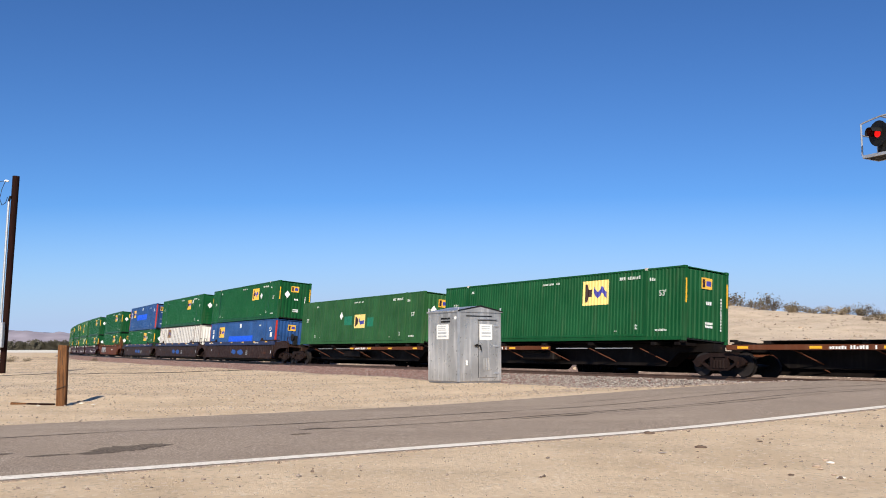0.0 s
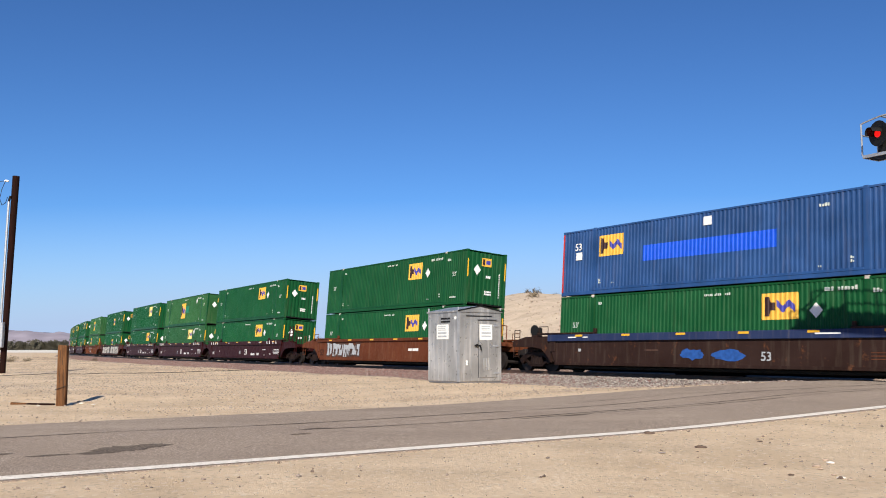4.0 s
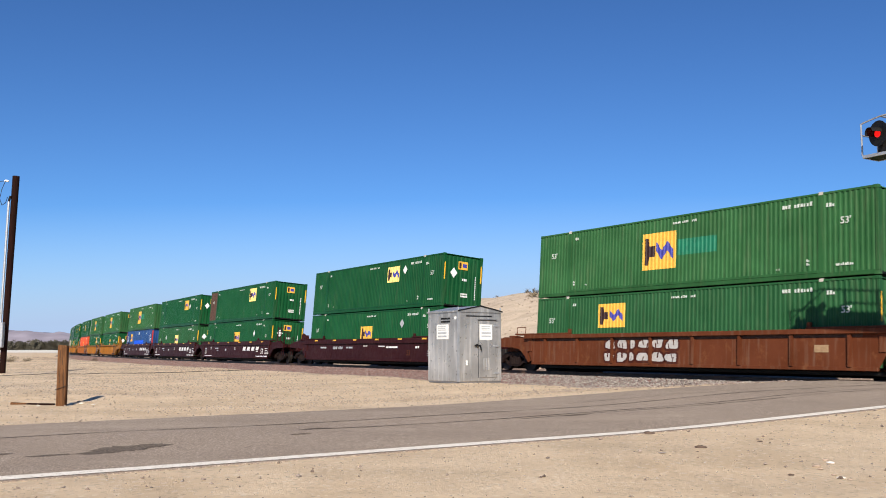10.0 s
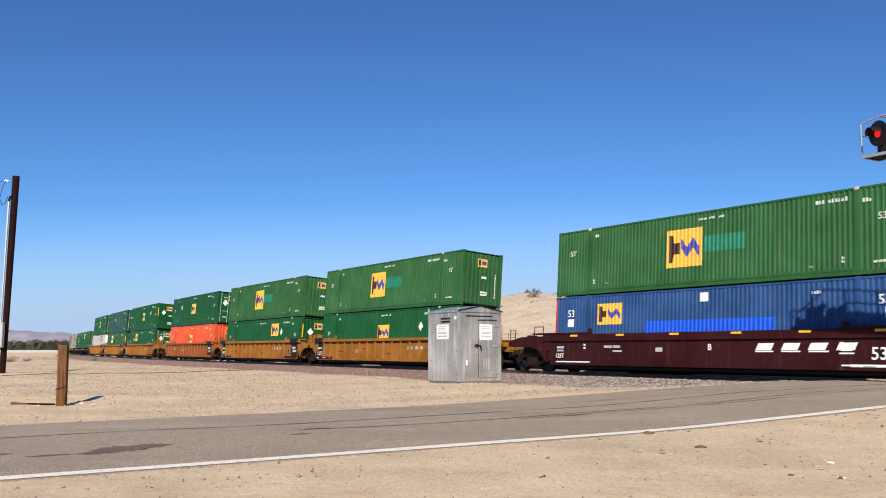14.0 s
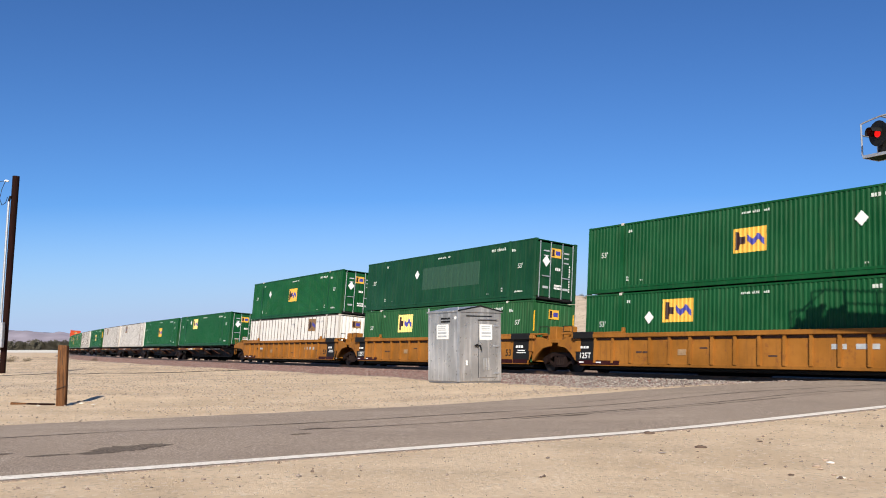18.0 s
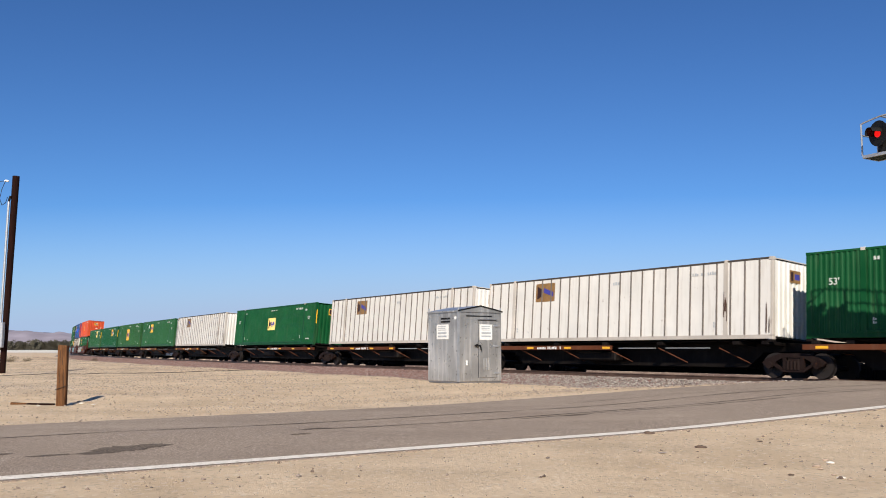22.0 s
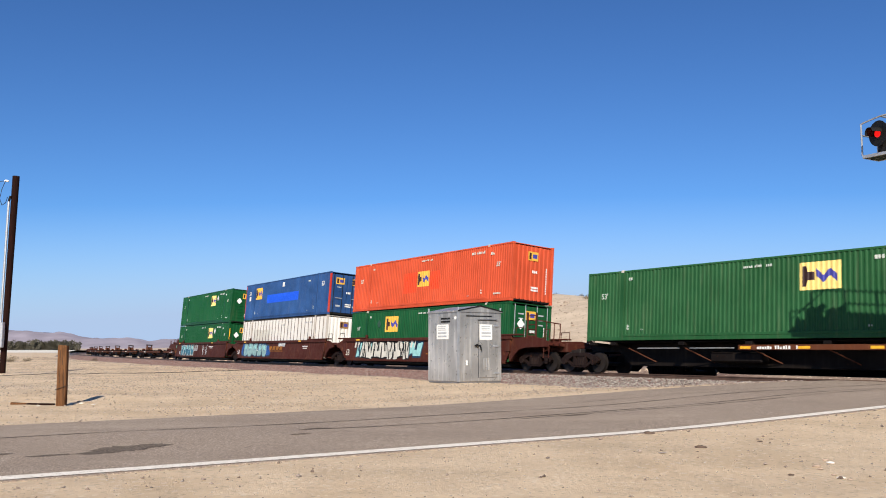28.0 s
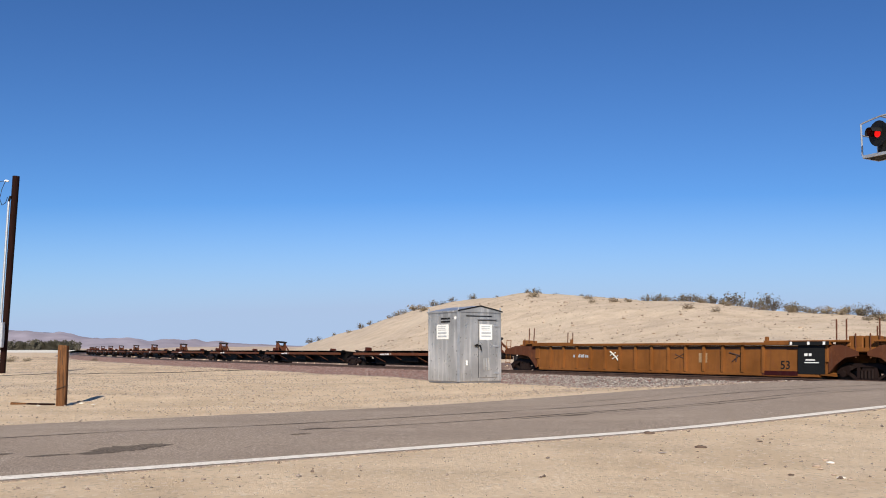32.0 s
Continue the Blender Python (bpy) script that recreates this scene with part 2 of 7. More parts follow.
def wood_mat(name, lo, hi):
    m, t, b = node_mat(name, 0.85)
    b.inputs["Specular IOR Level"].default_value = 0.1
    grain = noise_of(t, 6, 6, (8, 8, 0.35), rough=0.65)
    col = mixed(t, lo, hi, ramp(t, grain, 0.34, 0.66))
    col = mixed(t, col, tuple(c * 0.35 for c in lo), ramp(t, noise_of(t, 5, 5, (5, 5, 0.5)), 0.62, 0.72, 0, 0.8))
    t.links.new(col, b.inputs["Base Color"])
    bump(t, b, grain, 0.5, 0.02)
    return m


ASPHALT, SAND = asphalt_mat(), sand_mat()
SAND_HILL = sand_mat("pale_hill_soil", (0.485, 0.372, 0.255), (0.635, 0.50, 0.36), 0.45)
GRAVEL = island_mat("mixed_gravel", [(0.16, 0.115, 0.095), (0.30, 0.235, 0.19), (0.23, 0.155, 0.125), (0.42, 0.36, 0.30), (0.20, 0.16, 0.14)])
BALLAST = island_mat("red_grey_ballast", [(0.15, 0.075, 0.062), (0.23, 0.135, 0.110), (0.19, 0.105, 0.088), (0.30, 0.22, 0.19), (0.13, 0.085, 0.075)])
BALLAST_GREY = island_mat("pale_ballast", [(0.26, 0.225, 0.19), (0.40, 0.36, 0.31), (0.17, 0.135, 0.115), (0.31, 0.27, 0.225), (0.15, 0.115, 0.10)])
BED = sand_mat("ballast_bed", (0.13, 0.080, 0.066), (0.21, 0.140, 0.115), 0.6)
# this colour takes in the shade under the cars as well as grease
BED_SHADED = sand_mat("greasy_shaded_bed", (0.026, 0.018, 0.015), (0.048, 0.034, 0.028), 0.6)
FINE_GRAVEL = island_mat("fine_tan_gravel", [(0.27, 0.205, 0.15), (0.42, 0.33, 0.245), (0.33, 0.255, 0.19), (0.47, 0.385, 0.30), (0.20, 0.15, 0.115)])
PEBBLE = island_mat("desert_pebbles", [(0.20, 0.15, 0.115), (0.40, 0.32, 0.25), (0.28, 0.21, 0.16), (0.12, 0.085, 0.065), (0.50, 0.43, 0.36)])
LINE_PAINT = line_mat()
TAR = asphalt_mat("tar_sealer", 0.22)
OIL = asphalt_mat("oil_soaked_asphalt", 0.48)
POST_WOOD = wood_mat("weathered_post_wood", (0.070, 0.030, 0.013), (0.215, 0.100, 0.042))
POLE_WOOD = wood_mat("dark_pole_wood", (0.008, 0.003, 0.0022), (0.024, 0.0078, 0.0052))
TIE_WOOD = wood_mat("creosoted_tie", (0.030, 0.021, 0.016), (0.065, 0.048, 0.036))
# the pale runs paint streaky reflections into the metal's colour
ALU = paint("brushed_aluminium", (0.45, 0.44, 0.425), 0.32, dirt_or_sheen=(0.86, 0.83, 0.79), much=0.80, vary=0.30)
ALU.node_tree.nodes["Principled BSDF"].inputs["Metallic"].default_value = 0.55
ALU_DARK = plain("dull_aluminium", (0.26, 0.26, 0.265), 0.5, 0.7, 0.15, 3.0)
GALV = plain("galvanised_steel", (0.46, 0.47, 0.48), 0.45, 0.6, 0.14, 5.0)
LEAF = island_mat("olive_leaves", [(0.085, 0.070, 0.040), (0.145, 0.112, 0.066), (0.105, 0.085, 0.050), (0.21, 0.155, 0.10)], 0.8)
DRY = island_mat("dry_twigs", [(0.16, 0.115, 0.070), (0.26, 0.195, 0.120), (0.20, 0.155, 0.095), (0.11, 0.095, 0.055)], 0.85)
TREE_LEAF = island_mat("dusty_tree_leaves", [(0.075, 0.070, 0.046), (0.115, 0.102, 0.068), (0.092, 0.082, 0.055)], 0.85)
BARK = plain("bark", (0.085, 0.060, 0.042), 0.9)
# rock colour with the mauve of distant haze mixed in
ROCK = plain("hazy_mountain_rock", (0.300, 0.265, 0.300), 0.95, vary=0.22, scale=0.006)
FOOTHILL = plain("pale_foothill_soil", (0.50, 0.385, 0.28), 0.95, vary=0.2, scale=0.01)


# ---------------------------------------------------------------- mesh helpers
def part(name, bm, material, parent, label=""):
    me = bpy.data.meshes.new(name)
    bm.to_mesh(me)
    bm.free()
    me.materials.append(material)
    ob = new(name, me)
    if parent is not None:
        ob.parent = parent
    if label:
        tagged(ob, label)
    return ob


def root(name, label, category, group="", m=None, kind=""):
    ob = new(name)
    ob.empty_display_size = 0.2
    tagged(ob, label, category, group, kind)
    if m is not None:
        ob.matrix_basis = m
    return ob


def raw(name, verts, faces, material, parent=None, smooth=False):
    me = bpy.data.meshes.new(name)
    me.from_pydata([tuple(v) for v in verts], [], [tuple(f) for f in faces])
    me.materials.append(material)
    if smooth:
        me.polygons.foreach_set("use_smooth", [True] * len(me.polygons))
    me.update()
    ob = new(name, me)
    if parent is not None:
        ob.parent = parent
    return ob


def box(bm, x0, x1, y0, y1, z0, z1, bev=0.0):
    g = bmesh.ops.create_cube(bm, size=1.0)
    for v in g["verts"]:
        v.co = Vector(((x0 + x1) / 2 + v.co.x * (x1 - x0), (y0 + y1) / 2 + v.co.y * (y1 - y0), (z0 + z1) / 2 + v.co.z * (z1 - z0)))
    if bev:
        es = {e for v in g["verts"] for e in v.link_edges}
        bmesh.ops.bevel(bm, geom=list(es), offset=bev, segments=1, affect="EDGES", profile=0.5)
    return bm


def boxes(*rows, bev=0.0):
    bm = bmesh.new()
    for r in rows:
        box(bm, *r, bev=bev)
    return bm


def rod(bm, a, b, r, seg=8, r2=None):
    a, b = Vector(a), Vector(b)
    q = (b - a).to_track_quat("Z", "Y").to_matrix().to_4x4()
    g = bmesh.ops.create_cone(bm, cap_ends=True, segments=seg, radius1=r, radius2=r if r2 is None else r2, depth=(b - a).length)
    bmesh.ops.transform(bm, matrix=Matrix.Translation((a + b) / 2) @ q, verts=g["verts"])
    return bm


def rods(*rows, seg=8):
    bm = bmesh.new()
    for a, b, r in rows:
        rod(bm, a, b, r, seg)
    return bm


def prism(bm, pts, y0, y1):
    """An outline in x and z, pushed from y0 to y1."""
    a = [bm.verts.new((x, y0, z)) for x, z in pts]
    b = [bm.verts.new((x, y1, z)) for x, z in pts]
    n = len(pts)
    bm.faces.new(a)
    bm.faces.new(b[::-1])
    for i in range(n):
        bm.faces.new((a[i], b[i], b[(i + 1) % n], a[(i + 1) % n]))
    bmesh.ops.recalc_face_normals(bm, faces=bm.faces[:])
    return bm


_words = {}


def word_mesh(text, size, material):
    """Flat lettering in the built-in font, in the x-z plane, centred."""
    key = (text, size, material.name)
    if key not in _words:
        cu = bpy.data.curves.new("lettering", "FONT")
        cu.body, cu.size, cu.align_x, cu.align_y, cu.extrude, cu.offset = text, size, "CENTER", "CENTER", 0.003, size * 0.012
        cu.resolution_u = 3
        ob = bpy.data.objects.new("lettering", cu)
        scene.collection.objects.link(ob)
        me = bpy.data.meshes.new_from_object(ob.evaluated_get(bpy.context.evaluated_depsgraph_get()))
        bpy.data.objects.remove(ob)
        me.transform(Matrix.Rotation(radians(90), 4, "X"))
        me.materials.clear()
        me.materials.append(material)
        _words[key] = me
    return _words[key]


def lettering(text, size, material, parent, x, y, z, turn=0):
    ob = new("lettering", word_mesh(text, size, material))
    ob.parent = parent
    ob.matrix_basis = pose(x, y, z, 0, 0, turn)
    return ob


# ---------------------------------------------------------------- ground, road, tracks
HILL_B = [-0.30, -0.165, -0.142, -0.117, -0.092, -0.066, -0.028, 0.010, 0.048, 0.087, 0.138, 0.201, 0.265, 0.329, 0.392, 0.456, 0.52, 0.8, 1.5]
HILL_T = [0.000, 0.003, 0.009, 0.017, 0.0235, 0.033, 0.0425, 0.051, 0.0565, 0.0595, 0.0590, 0.0560, 0.0515, 0.0452, 0.0395, 0.0355, 0.0305, 0.025, 0.02]
CREST_N = 42.0
_cs = np.arange(-320.0, 60.0, 2.0)
_cp = np.array([on_line(s, CREST_N)[:2] for s in _cs])
_ok = _cp[:, 1] > 5
_cb, _cd = (_cp[:, 0] / _cp[:, 1])[_ok], _cp[:, 1][_ok]
_or = np.argsort(_cb)
_cb, _cd = _cb[_or], _cd[_or]


def smooth01(v):
    v = np.clip(v, 0, 1)
    return v * v * (3 - 2 * v)


ROAD_A, ROAD_DIR, ROAD_HALF = (0.05, 15.99), radians(30.3), 3.66
RD = np.array([math.cos(ROAD_DIR), math.sin(ROAD_DIR)])


def road_uv(x, y):
    dx, dy = np.asarray(x) - ROAD_A[0], np.asarray(y) - ROAD_A[1]
    return dx * RD[0] + dy * RD[1], -dx * RD[1] + dy * RD[0]


def base_ground(x, y):
    x, y = np.asarray(x, float), np.asarray(y, float)
    z = -0.53 + 0.0167 * np.clip(y, 0, 29)
    s, n = track_sn(x, y)
    z = z + (-0.46 - z) * smooth01((n + 11.0) / 7.0)
    z = np.where(n > -3.9, -0.46 - 0.5 * smooth01((n + 3.9) / 1.2) * (1 - smooth01((n - 6.7) / 1.0)) + 0.54 * smooth01((n - 6.7) / 1.1), z)
    b = np.where(y > 5, x / np.maximum(y, 5), 3.0)
    top = 1.019 + np.interp(b, HILL_B, HILL_T) * np.interp(b, _cb, _cd)
    ridge = np.interp(b, [-0.20, -0.15], [0, 1]) * np.interp(s, [40, 110], [1, 0])
    up = smooth01((n - 10.5) / (CREST_N - 10.5)) ** 0.8 * (1 - 0.35 * smooth01((n - CREST_N) / 60))
    z = z + np.where(n > 8, ridge * (top - 0.08) * up, 0)
    return z, s, n


def road_z(u):
    """The road's surface along its length: it climbs to the rails, and dips to the lower far track."""
    u = np.asarray(u, float)
    flat = -0.53 + 0.0167 * np.clip(ROAD_A[1] + u * RD[1], 0, 29) + 0.03
    k = smooth01((u - 0.5) / 14.0)
    z = flat * (1 - k) + 0.10 * k - 0.12 * smooth01((u - 15.5) / 4.0)
    return z + (-0.40 - z) * smooth01((u - 25.5) / 2.5)


def bumps(x, y):
    """Ruts, mounds and small unevenness of the sand."""
    out = np.zeros(np.shape(x))
    for a, fx, fy, p in ((0.035, 0.55, 0.31, 0.3), (0.028, 0.21, 0.83, 1.9), (0.018, 1.45, 1.1, 4.1), (0.012, 2.7, 0.9, 2.2), (0.010, 1.1, 3.1, 0.7)):
        out = out + a * np.sin(fx * x + p + 1.3 * np.sin(0.23 * fy * y)) * np.sin(fy * y + 2 * p + 0.8 * np.sin(0.31 * fx * x))
    return out


def ground_height(x, y):
    z, s, n = base_ground(x, y)
    u, v = road_uv(x, y)
    far = np.hypot(x, y)
    wild = np.clip((np.abs(v) - ROAD_HALF - 0.2) / 1.5, 0, 1) * np.where((n > -3.8) & (n < 9), 0, 1)
    z = z + bumps(x, y) * wild * np.clip(60 / (far + 1), 0, 1) ** 0.5
    z = z + np.where(n > 10, 1, 0) * ridge_relief(x, y) * smooth01((n - 10) / 15) * smooth01((x / np.maximum(y, 5) + 0.17) / 0.1)
    # mound of spoil and a rut behind the wooden post
    z = z + 0.055 * np.exp(-((x + 8.05) / 0.55) ** 2 - ((y - 20.55) / 0.22) ** 2) + 0.05 * np.exp(-((x + 9.4) / 0.6) ** 2 - ((y - 19.8) / 0.3) ** 2) + 0.10 * np.exp(-((x + 8.4) / 2.6) ** 2 - ((y - 22.0) / 0.9) ** 2)
    # under and beside the road the ground follows it
    rz = road_z(u)
    under = np.where(np.abs(v) > 2.9, 0.016, 0.06)
    w = (1 - smooth01((np.abs(v) - ROAD_HALF - 0.1) / 4.5)) * (1 - smooth01((n + 2.2) / 1.2))
    w = np.where(n > 12, 1 - smooth01((np.abs(v) - ROAD_HALF - 0.1) / 4.5), w)
    z = np.where(np.abs(v) < ROAD_HALF + 0.08, np.minimum(rz - under, z * (1 - w) + (rz - under) * w) - 0.3 * (n > 6) * (n < 12), z * (1 - w) + (rz - 0.010) * w)
    return z


def ridge_relief(x, y):
    return (0.22 * np.sin(0.16 * x + 0.9 * np.sin(0.09 * y)) * np.sin(0.13 * y + 1.0) + 0.11 * np.sin(0.47 * x + 0.21 * y + 0.6) * np.sin(0.39 * y - 0.11 * x)
            + 0.05 * np.sin(1.1 * x + 0.3) * np.sin(0.9 * y + 0.5 * x))


def grown(a, b, near, step, rate):
    """Grid lines from a to b, close together inside `near`, wider and wider outside."""
    inner = list(np.arange(near[0], near[1] + 1e-6, step))
    lo, hi, d = near[0], near[1], step
    left, right = [], []
    while lo > a:
        d *= rate
        lo -= d
        left.append(max(lo, a))
    d = step
    while hi < b:
        d *= rate
        hi += d
        right.append(min(hi, b))
    return np.array(left[::-1] + inner + right)


def build_ground():
    xs, ys = grown(-4200, 4200, (-26, 30), 0.35, 1.06), grown(-2500, 4600, (3, 52), 0.35, 1.045)
    X, Y = np.meshgrid(xs, ys)
    Z = ground_height(X.ravel(), Y.ravel())
    nx, ny = len(xs), len(ys)
    i = np.arange((nx - 1) * (ny - 1))
    a = i // (nx - 1) * nx + i % (nx - 1)
    faces = np.stack([a, a + 1, a + nx + 1, a + nx], 1)
    ob = raw("ground", np.stack([X.ravel(), Y.ravel(), Z], 1).tolist(), faces.tolist(), SAND, smooth=True)
    ob.data.materials.append(SAND_HILL)            # the ridge beyond the tracks is of paler soil
    mid = (np.stack([X.ravel(), Y.ravel()], 1)[faces]).mean(1)
    across = track_sn(mid[:, 0], mid[:, 1])[1]
    ob.data.polygons.foreach_set("material_index", ((across > 7.5) & (mid[:, 1] > 5)).astype(np.int32))
    tagged(ob, "pale tan desert sand with pebbles and ruts", "ground", kind="structure")


def strip(us, vs, zf, lift=0.0):
    """A sheet along the road: rows over u, columns over v, with the road's camber."""
    verts, faces = [], []
    for u in us:
        for v in vs:
            x, y = ROAD_A[0] + u * RD[0] - v * RD[1], ROAD_A[1] + u * RD[1] + v * RD[0]
            verts.append((x, y, zf(u, v) + lift))
    k = len(vs)
    for i in range(len(us) - 1):
        for j in range(k - 1):
            faces.append((i * k + j, (i + 1) * k + j, (i + 1) * k + j + 1, i * k + j + 1))
    return verts, faces


def camber(u, v):
    return float(road_z(u)) + 0.035 * (1 - (v / ROAD_HALF) ** 2) * float(1 - smooth01((u - 8) / 10)) + 0.012 * math.sin(0.9 * u + v) * (1 - (v / ROAD_HALF) ** 2) * float(1 - smooth01((u - 12) / 6))


def build_road():
    us = list(np.arange(-60, 60.1, 0.5))
    vs = list(np.linspace(-ROAD_HALF, ROAD_HALF, 15))
    rng = random.Random(4)
    verts, faces = strip(us, vs, camber)
    k = len(vs)
    for i in range(len(us)):               # broken edges
        for j, sgn in ((0, -1), (k - 1, 1)):
            x, y, z = verts[i * k + j]
            w = rng.uniform(-0.02, 0.05)
            verts[i * k + j] = (x - sgn * w * RD[1], y + sgn * w * RD[0], z)
    n0 = len(verts)
    for i in range(len(us)):               # the slab's thickness
        for j in (0, k - 1):
            x, y, z = verts[i * k + j]
            verts += [(x, y, z), (x, y, z - 0.15)]
    for i in range(len(us) - 1):
        a = n0 + 4 * i
        faces.append((a, a + 1, a + 5, a + 4))
        faces.append((a + 2, a + 6, a + 7, a + 3))
    road = raw("road", verts, faces, ASPHALT, smooth=True)
    tagged(road, "worn grey asphalt road rising to a level crossing", "road", kind="structure")
    ln = strip(us, [-3.60, -3.48, -3.355], camber, 0.006)
    edge = raw("edge_line", *ln, LINE_PAINT, road)
    tagged(edge, "worn white edge line")
    for v0, amp, wid, u0, u1 in ((0.68, 0.05, 0.030, -60, 21), (-0.55, 0.07, 0.022, -3, 21), (-0.85, 0.05, 0.018, 1, 13), (1.6, 0.06, 0.014, 4, 16)):
        uu = list(np.arange(u0, u1, 0.5))
        verts, faces = [], []
        for u in uu:
            vc = v0 + amp * math.sin(0.35 * u + v0 * 5) + rng.uniform(-0.012, 0.012)
            w = wid * rng.uniform(0.4, 1.3)
            for v in (vc - w, vc + w):
                verts.append((ROAD_A[0] + u * RD[0] - v * RD[1], ROAD_A[1] + u * RD[1] + v * RD[0], camber(u, v) + 0.005))
        for i in range(len(uu) - 1):
            faces.append((2 * i, 2 * i + 2, 2 * i + 3, 2 * i + 1))
        raw("tar_seam", verts, faces, TAR, road)
    # dark oil stain, a row of ragged lobes
    for cu, cv, ru, rv in ((-5.80, -1.55, 0.36, 0.34), (-5.45, -1.46, 0.34, 0.22), (-6.1, -1.80, 0.30, 0.15), (-6.7, -1.75, 0.25, 0.08), (-7.2, -1.3, 0.16, 0.07), (2.2, -0.9, 0.30, 0.08), (-2.6, -0.4, 0.22, 0.07), (-3.2, -1.2, 0.2, 0.05)):
        verts = [(cu, cv)] + [(cu + ru * math.cos(a) * rng.uniform(0.6, 1.2), cv + rv * math.sin(a) * rng.uniform(0.6, 1.2)) for a in np.linspace(0, 2 * math.pi, 30, endpoint=False)]
        pts = [(ROAD_A[0] + u * RD[0] - v * RD[1], ROAD_A[1] + u * RD[1] + v * RD[0], camber(u, v) + 0.004 + 0.0004 * rng.random()) for u, v in verts]
        raw("oil_stain", pts, [(0, i + 1, (i + 1) % 30 + 1) for i in range(30)], OIL, road)


def sweep(name, sect, s0, s1, step, material, parent=None, far=False, closed=True):
    """A cross-section (n, z) drawn along a track."""
    ss = np.arange(s0, s1 + 1e-6, step)
    verts, faces, k = [], [], len(sect)
    for s in ss:
        m = on_track(float(s), 0, far)
        verts += [m @ Vector((0, n, z)) for n, z in sect]
    for i in range(len(ss) - 1):
        for j in range(k if closed else k - 1):
            a, b = i * k + j, i * k + (j + 1) % k
            faces.append((a, a + k, b + k, b))
    return raw(name, verts, faces, material, parent)


RAIL = [(-0.075, -0.17), (-0.07, -0.155), (-0.012, -0.14), (-0.012, -0.045), (-0.036, -0.035), (-0.036, 0.0), (0.036, 0.0), (0.036, -0.035), (0.012, -0.045), (0.012, -0.14), (0.07, -0.155), (0.075, -0.17)]


def build_tracks():
    section = [(-1.25, -0.246), (1.8, -0.20), (2.3, -0.33), (2.75, -0.28), (6.4, -0.24)]
    # shade below the trains is put into the bed's dark colour here
    shaded_bed = sweep("track_bed", section, -150, 760, 2.0, BED_SHADED, closed=False)
    sweep("plain_bed", section, -430, -150, 2.0, BED, shaded_bed, closed=False)
    tagged(shaded_bed, "stone darkened for grease and the shade under cars, between and beside the rails", "ballast", kind="structure")
    # bank added in dark stone, standing for the shade seen below the cars
    sweep("dark_bank", [(6.4, -0.24), (6.8, -0.15), (7.7, 0.64), (9.2, 0.84), (10.2, 0.45)], -430, 760, 2.0, BED, shaded_bed, closed=False)
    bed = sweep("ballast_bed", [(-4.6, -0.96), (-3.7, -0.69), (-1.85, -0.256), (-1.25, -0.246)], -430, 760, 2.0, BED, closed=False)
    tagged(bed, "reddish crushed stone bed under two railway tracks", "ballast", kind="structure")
    near = root("track_1", "railway track with brown steel rails on ballast", "track", kind="structure")
    far_t = root("track_2", "second railway track lying lower behind the first", "track", kind="structure")
    for who, far in ((near, False), (far_t, True)):
        for side in (-0.755, 0.755):
            sweep("rail", [(n + side, z) for n, z in RAIL], -430, 760, 2.0, RAIL_STEEL, who, far)
    return near, far_t


build_ground()
build_road()
TRACK_1, TRACK_2 = build_tracks()


# ---------------------------------------------------------------- containers
CL, CW, CH = 16.15, 2.59, 2.896          # 53-foot box
HALF, SIDE = CL / 2, CW / 2


def profile(style):
    """The side sheet's section: break points along x and their depth behind the outer plane."""
    out = []
    if style == "corr":
        pitch, deep, flat, slope = 0.186, 0.036, 0.056, 0.033
    elif style == "panel":
        pitch, deep, flat, slope = 0.62, 0.016, 0.42, 0.03
    else:
        return [(-HALF + 0.1, 0.012), (HALF - 0.1, 0.012)]
    x = -HALF + 0.1
    while x < HALF - 0.1 - pitch * 0.6:
        out += [(x, 0.006), (x + flat, 0.006), (x + flat + slope, deep), (x + pitch - slope, deep)]
        x += pitch
    out.append((HALF - 0.1, 0.006))
    return out


PROFILES = {k: profile(k) for k in ("corr", "panel", "flat")}


def depth_at(prof, x):
    return float(np.interp(x, [p[0] for p in prof], [p[1] for p in prof]))


def sheet(prof, side, z0, z1, x0=None, x1=None, proud=0.0):
    """A folded sheet between x0 and x1; z0 and z1 may be functions of x."""
    bm = bmesh.new()
    x0 = prof[0][0] if x0 is None else x0
    x1 = prof[-1][0] if x1 is None else x1
    xs = [x0] + [p[0] for p in prof if x0 + 1e-4 < p[0] < x1 - 1e-4] + [x1]
    prev = None
    for x in xs:
        y = side * (SIDE - depth_at(prof, x) + proud)
        a = bm.verts.new((x, y, z0(x) if callable(z0) else z0))
        b = bm.verts.new((x, y, z1(x) if callable(z1) else z1))
        if prev:
            bm.faces.new((prev[0], a, b, prev[1]) if side < 0 else (a, prev[0], prev[1], b))
        prev = (a, b)
    return bm


def merge(*bms):
    """Several small meshes joined into the first."""
    first = bms[0]
    for b in bms[1:]:
        me = bpy.data.meshes.new("tmp")
        b.to_mesh(me)
        first.from_mesh(me)
        bpy.data.meshes.remove(me)
        b.free()
    return first


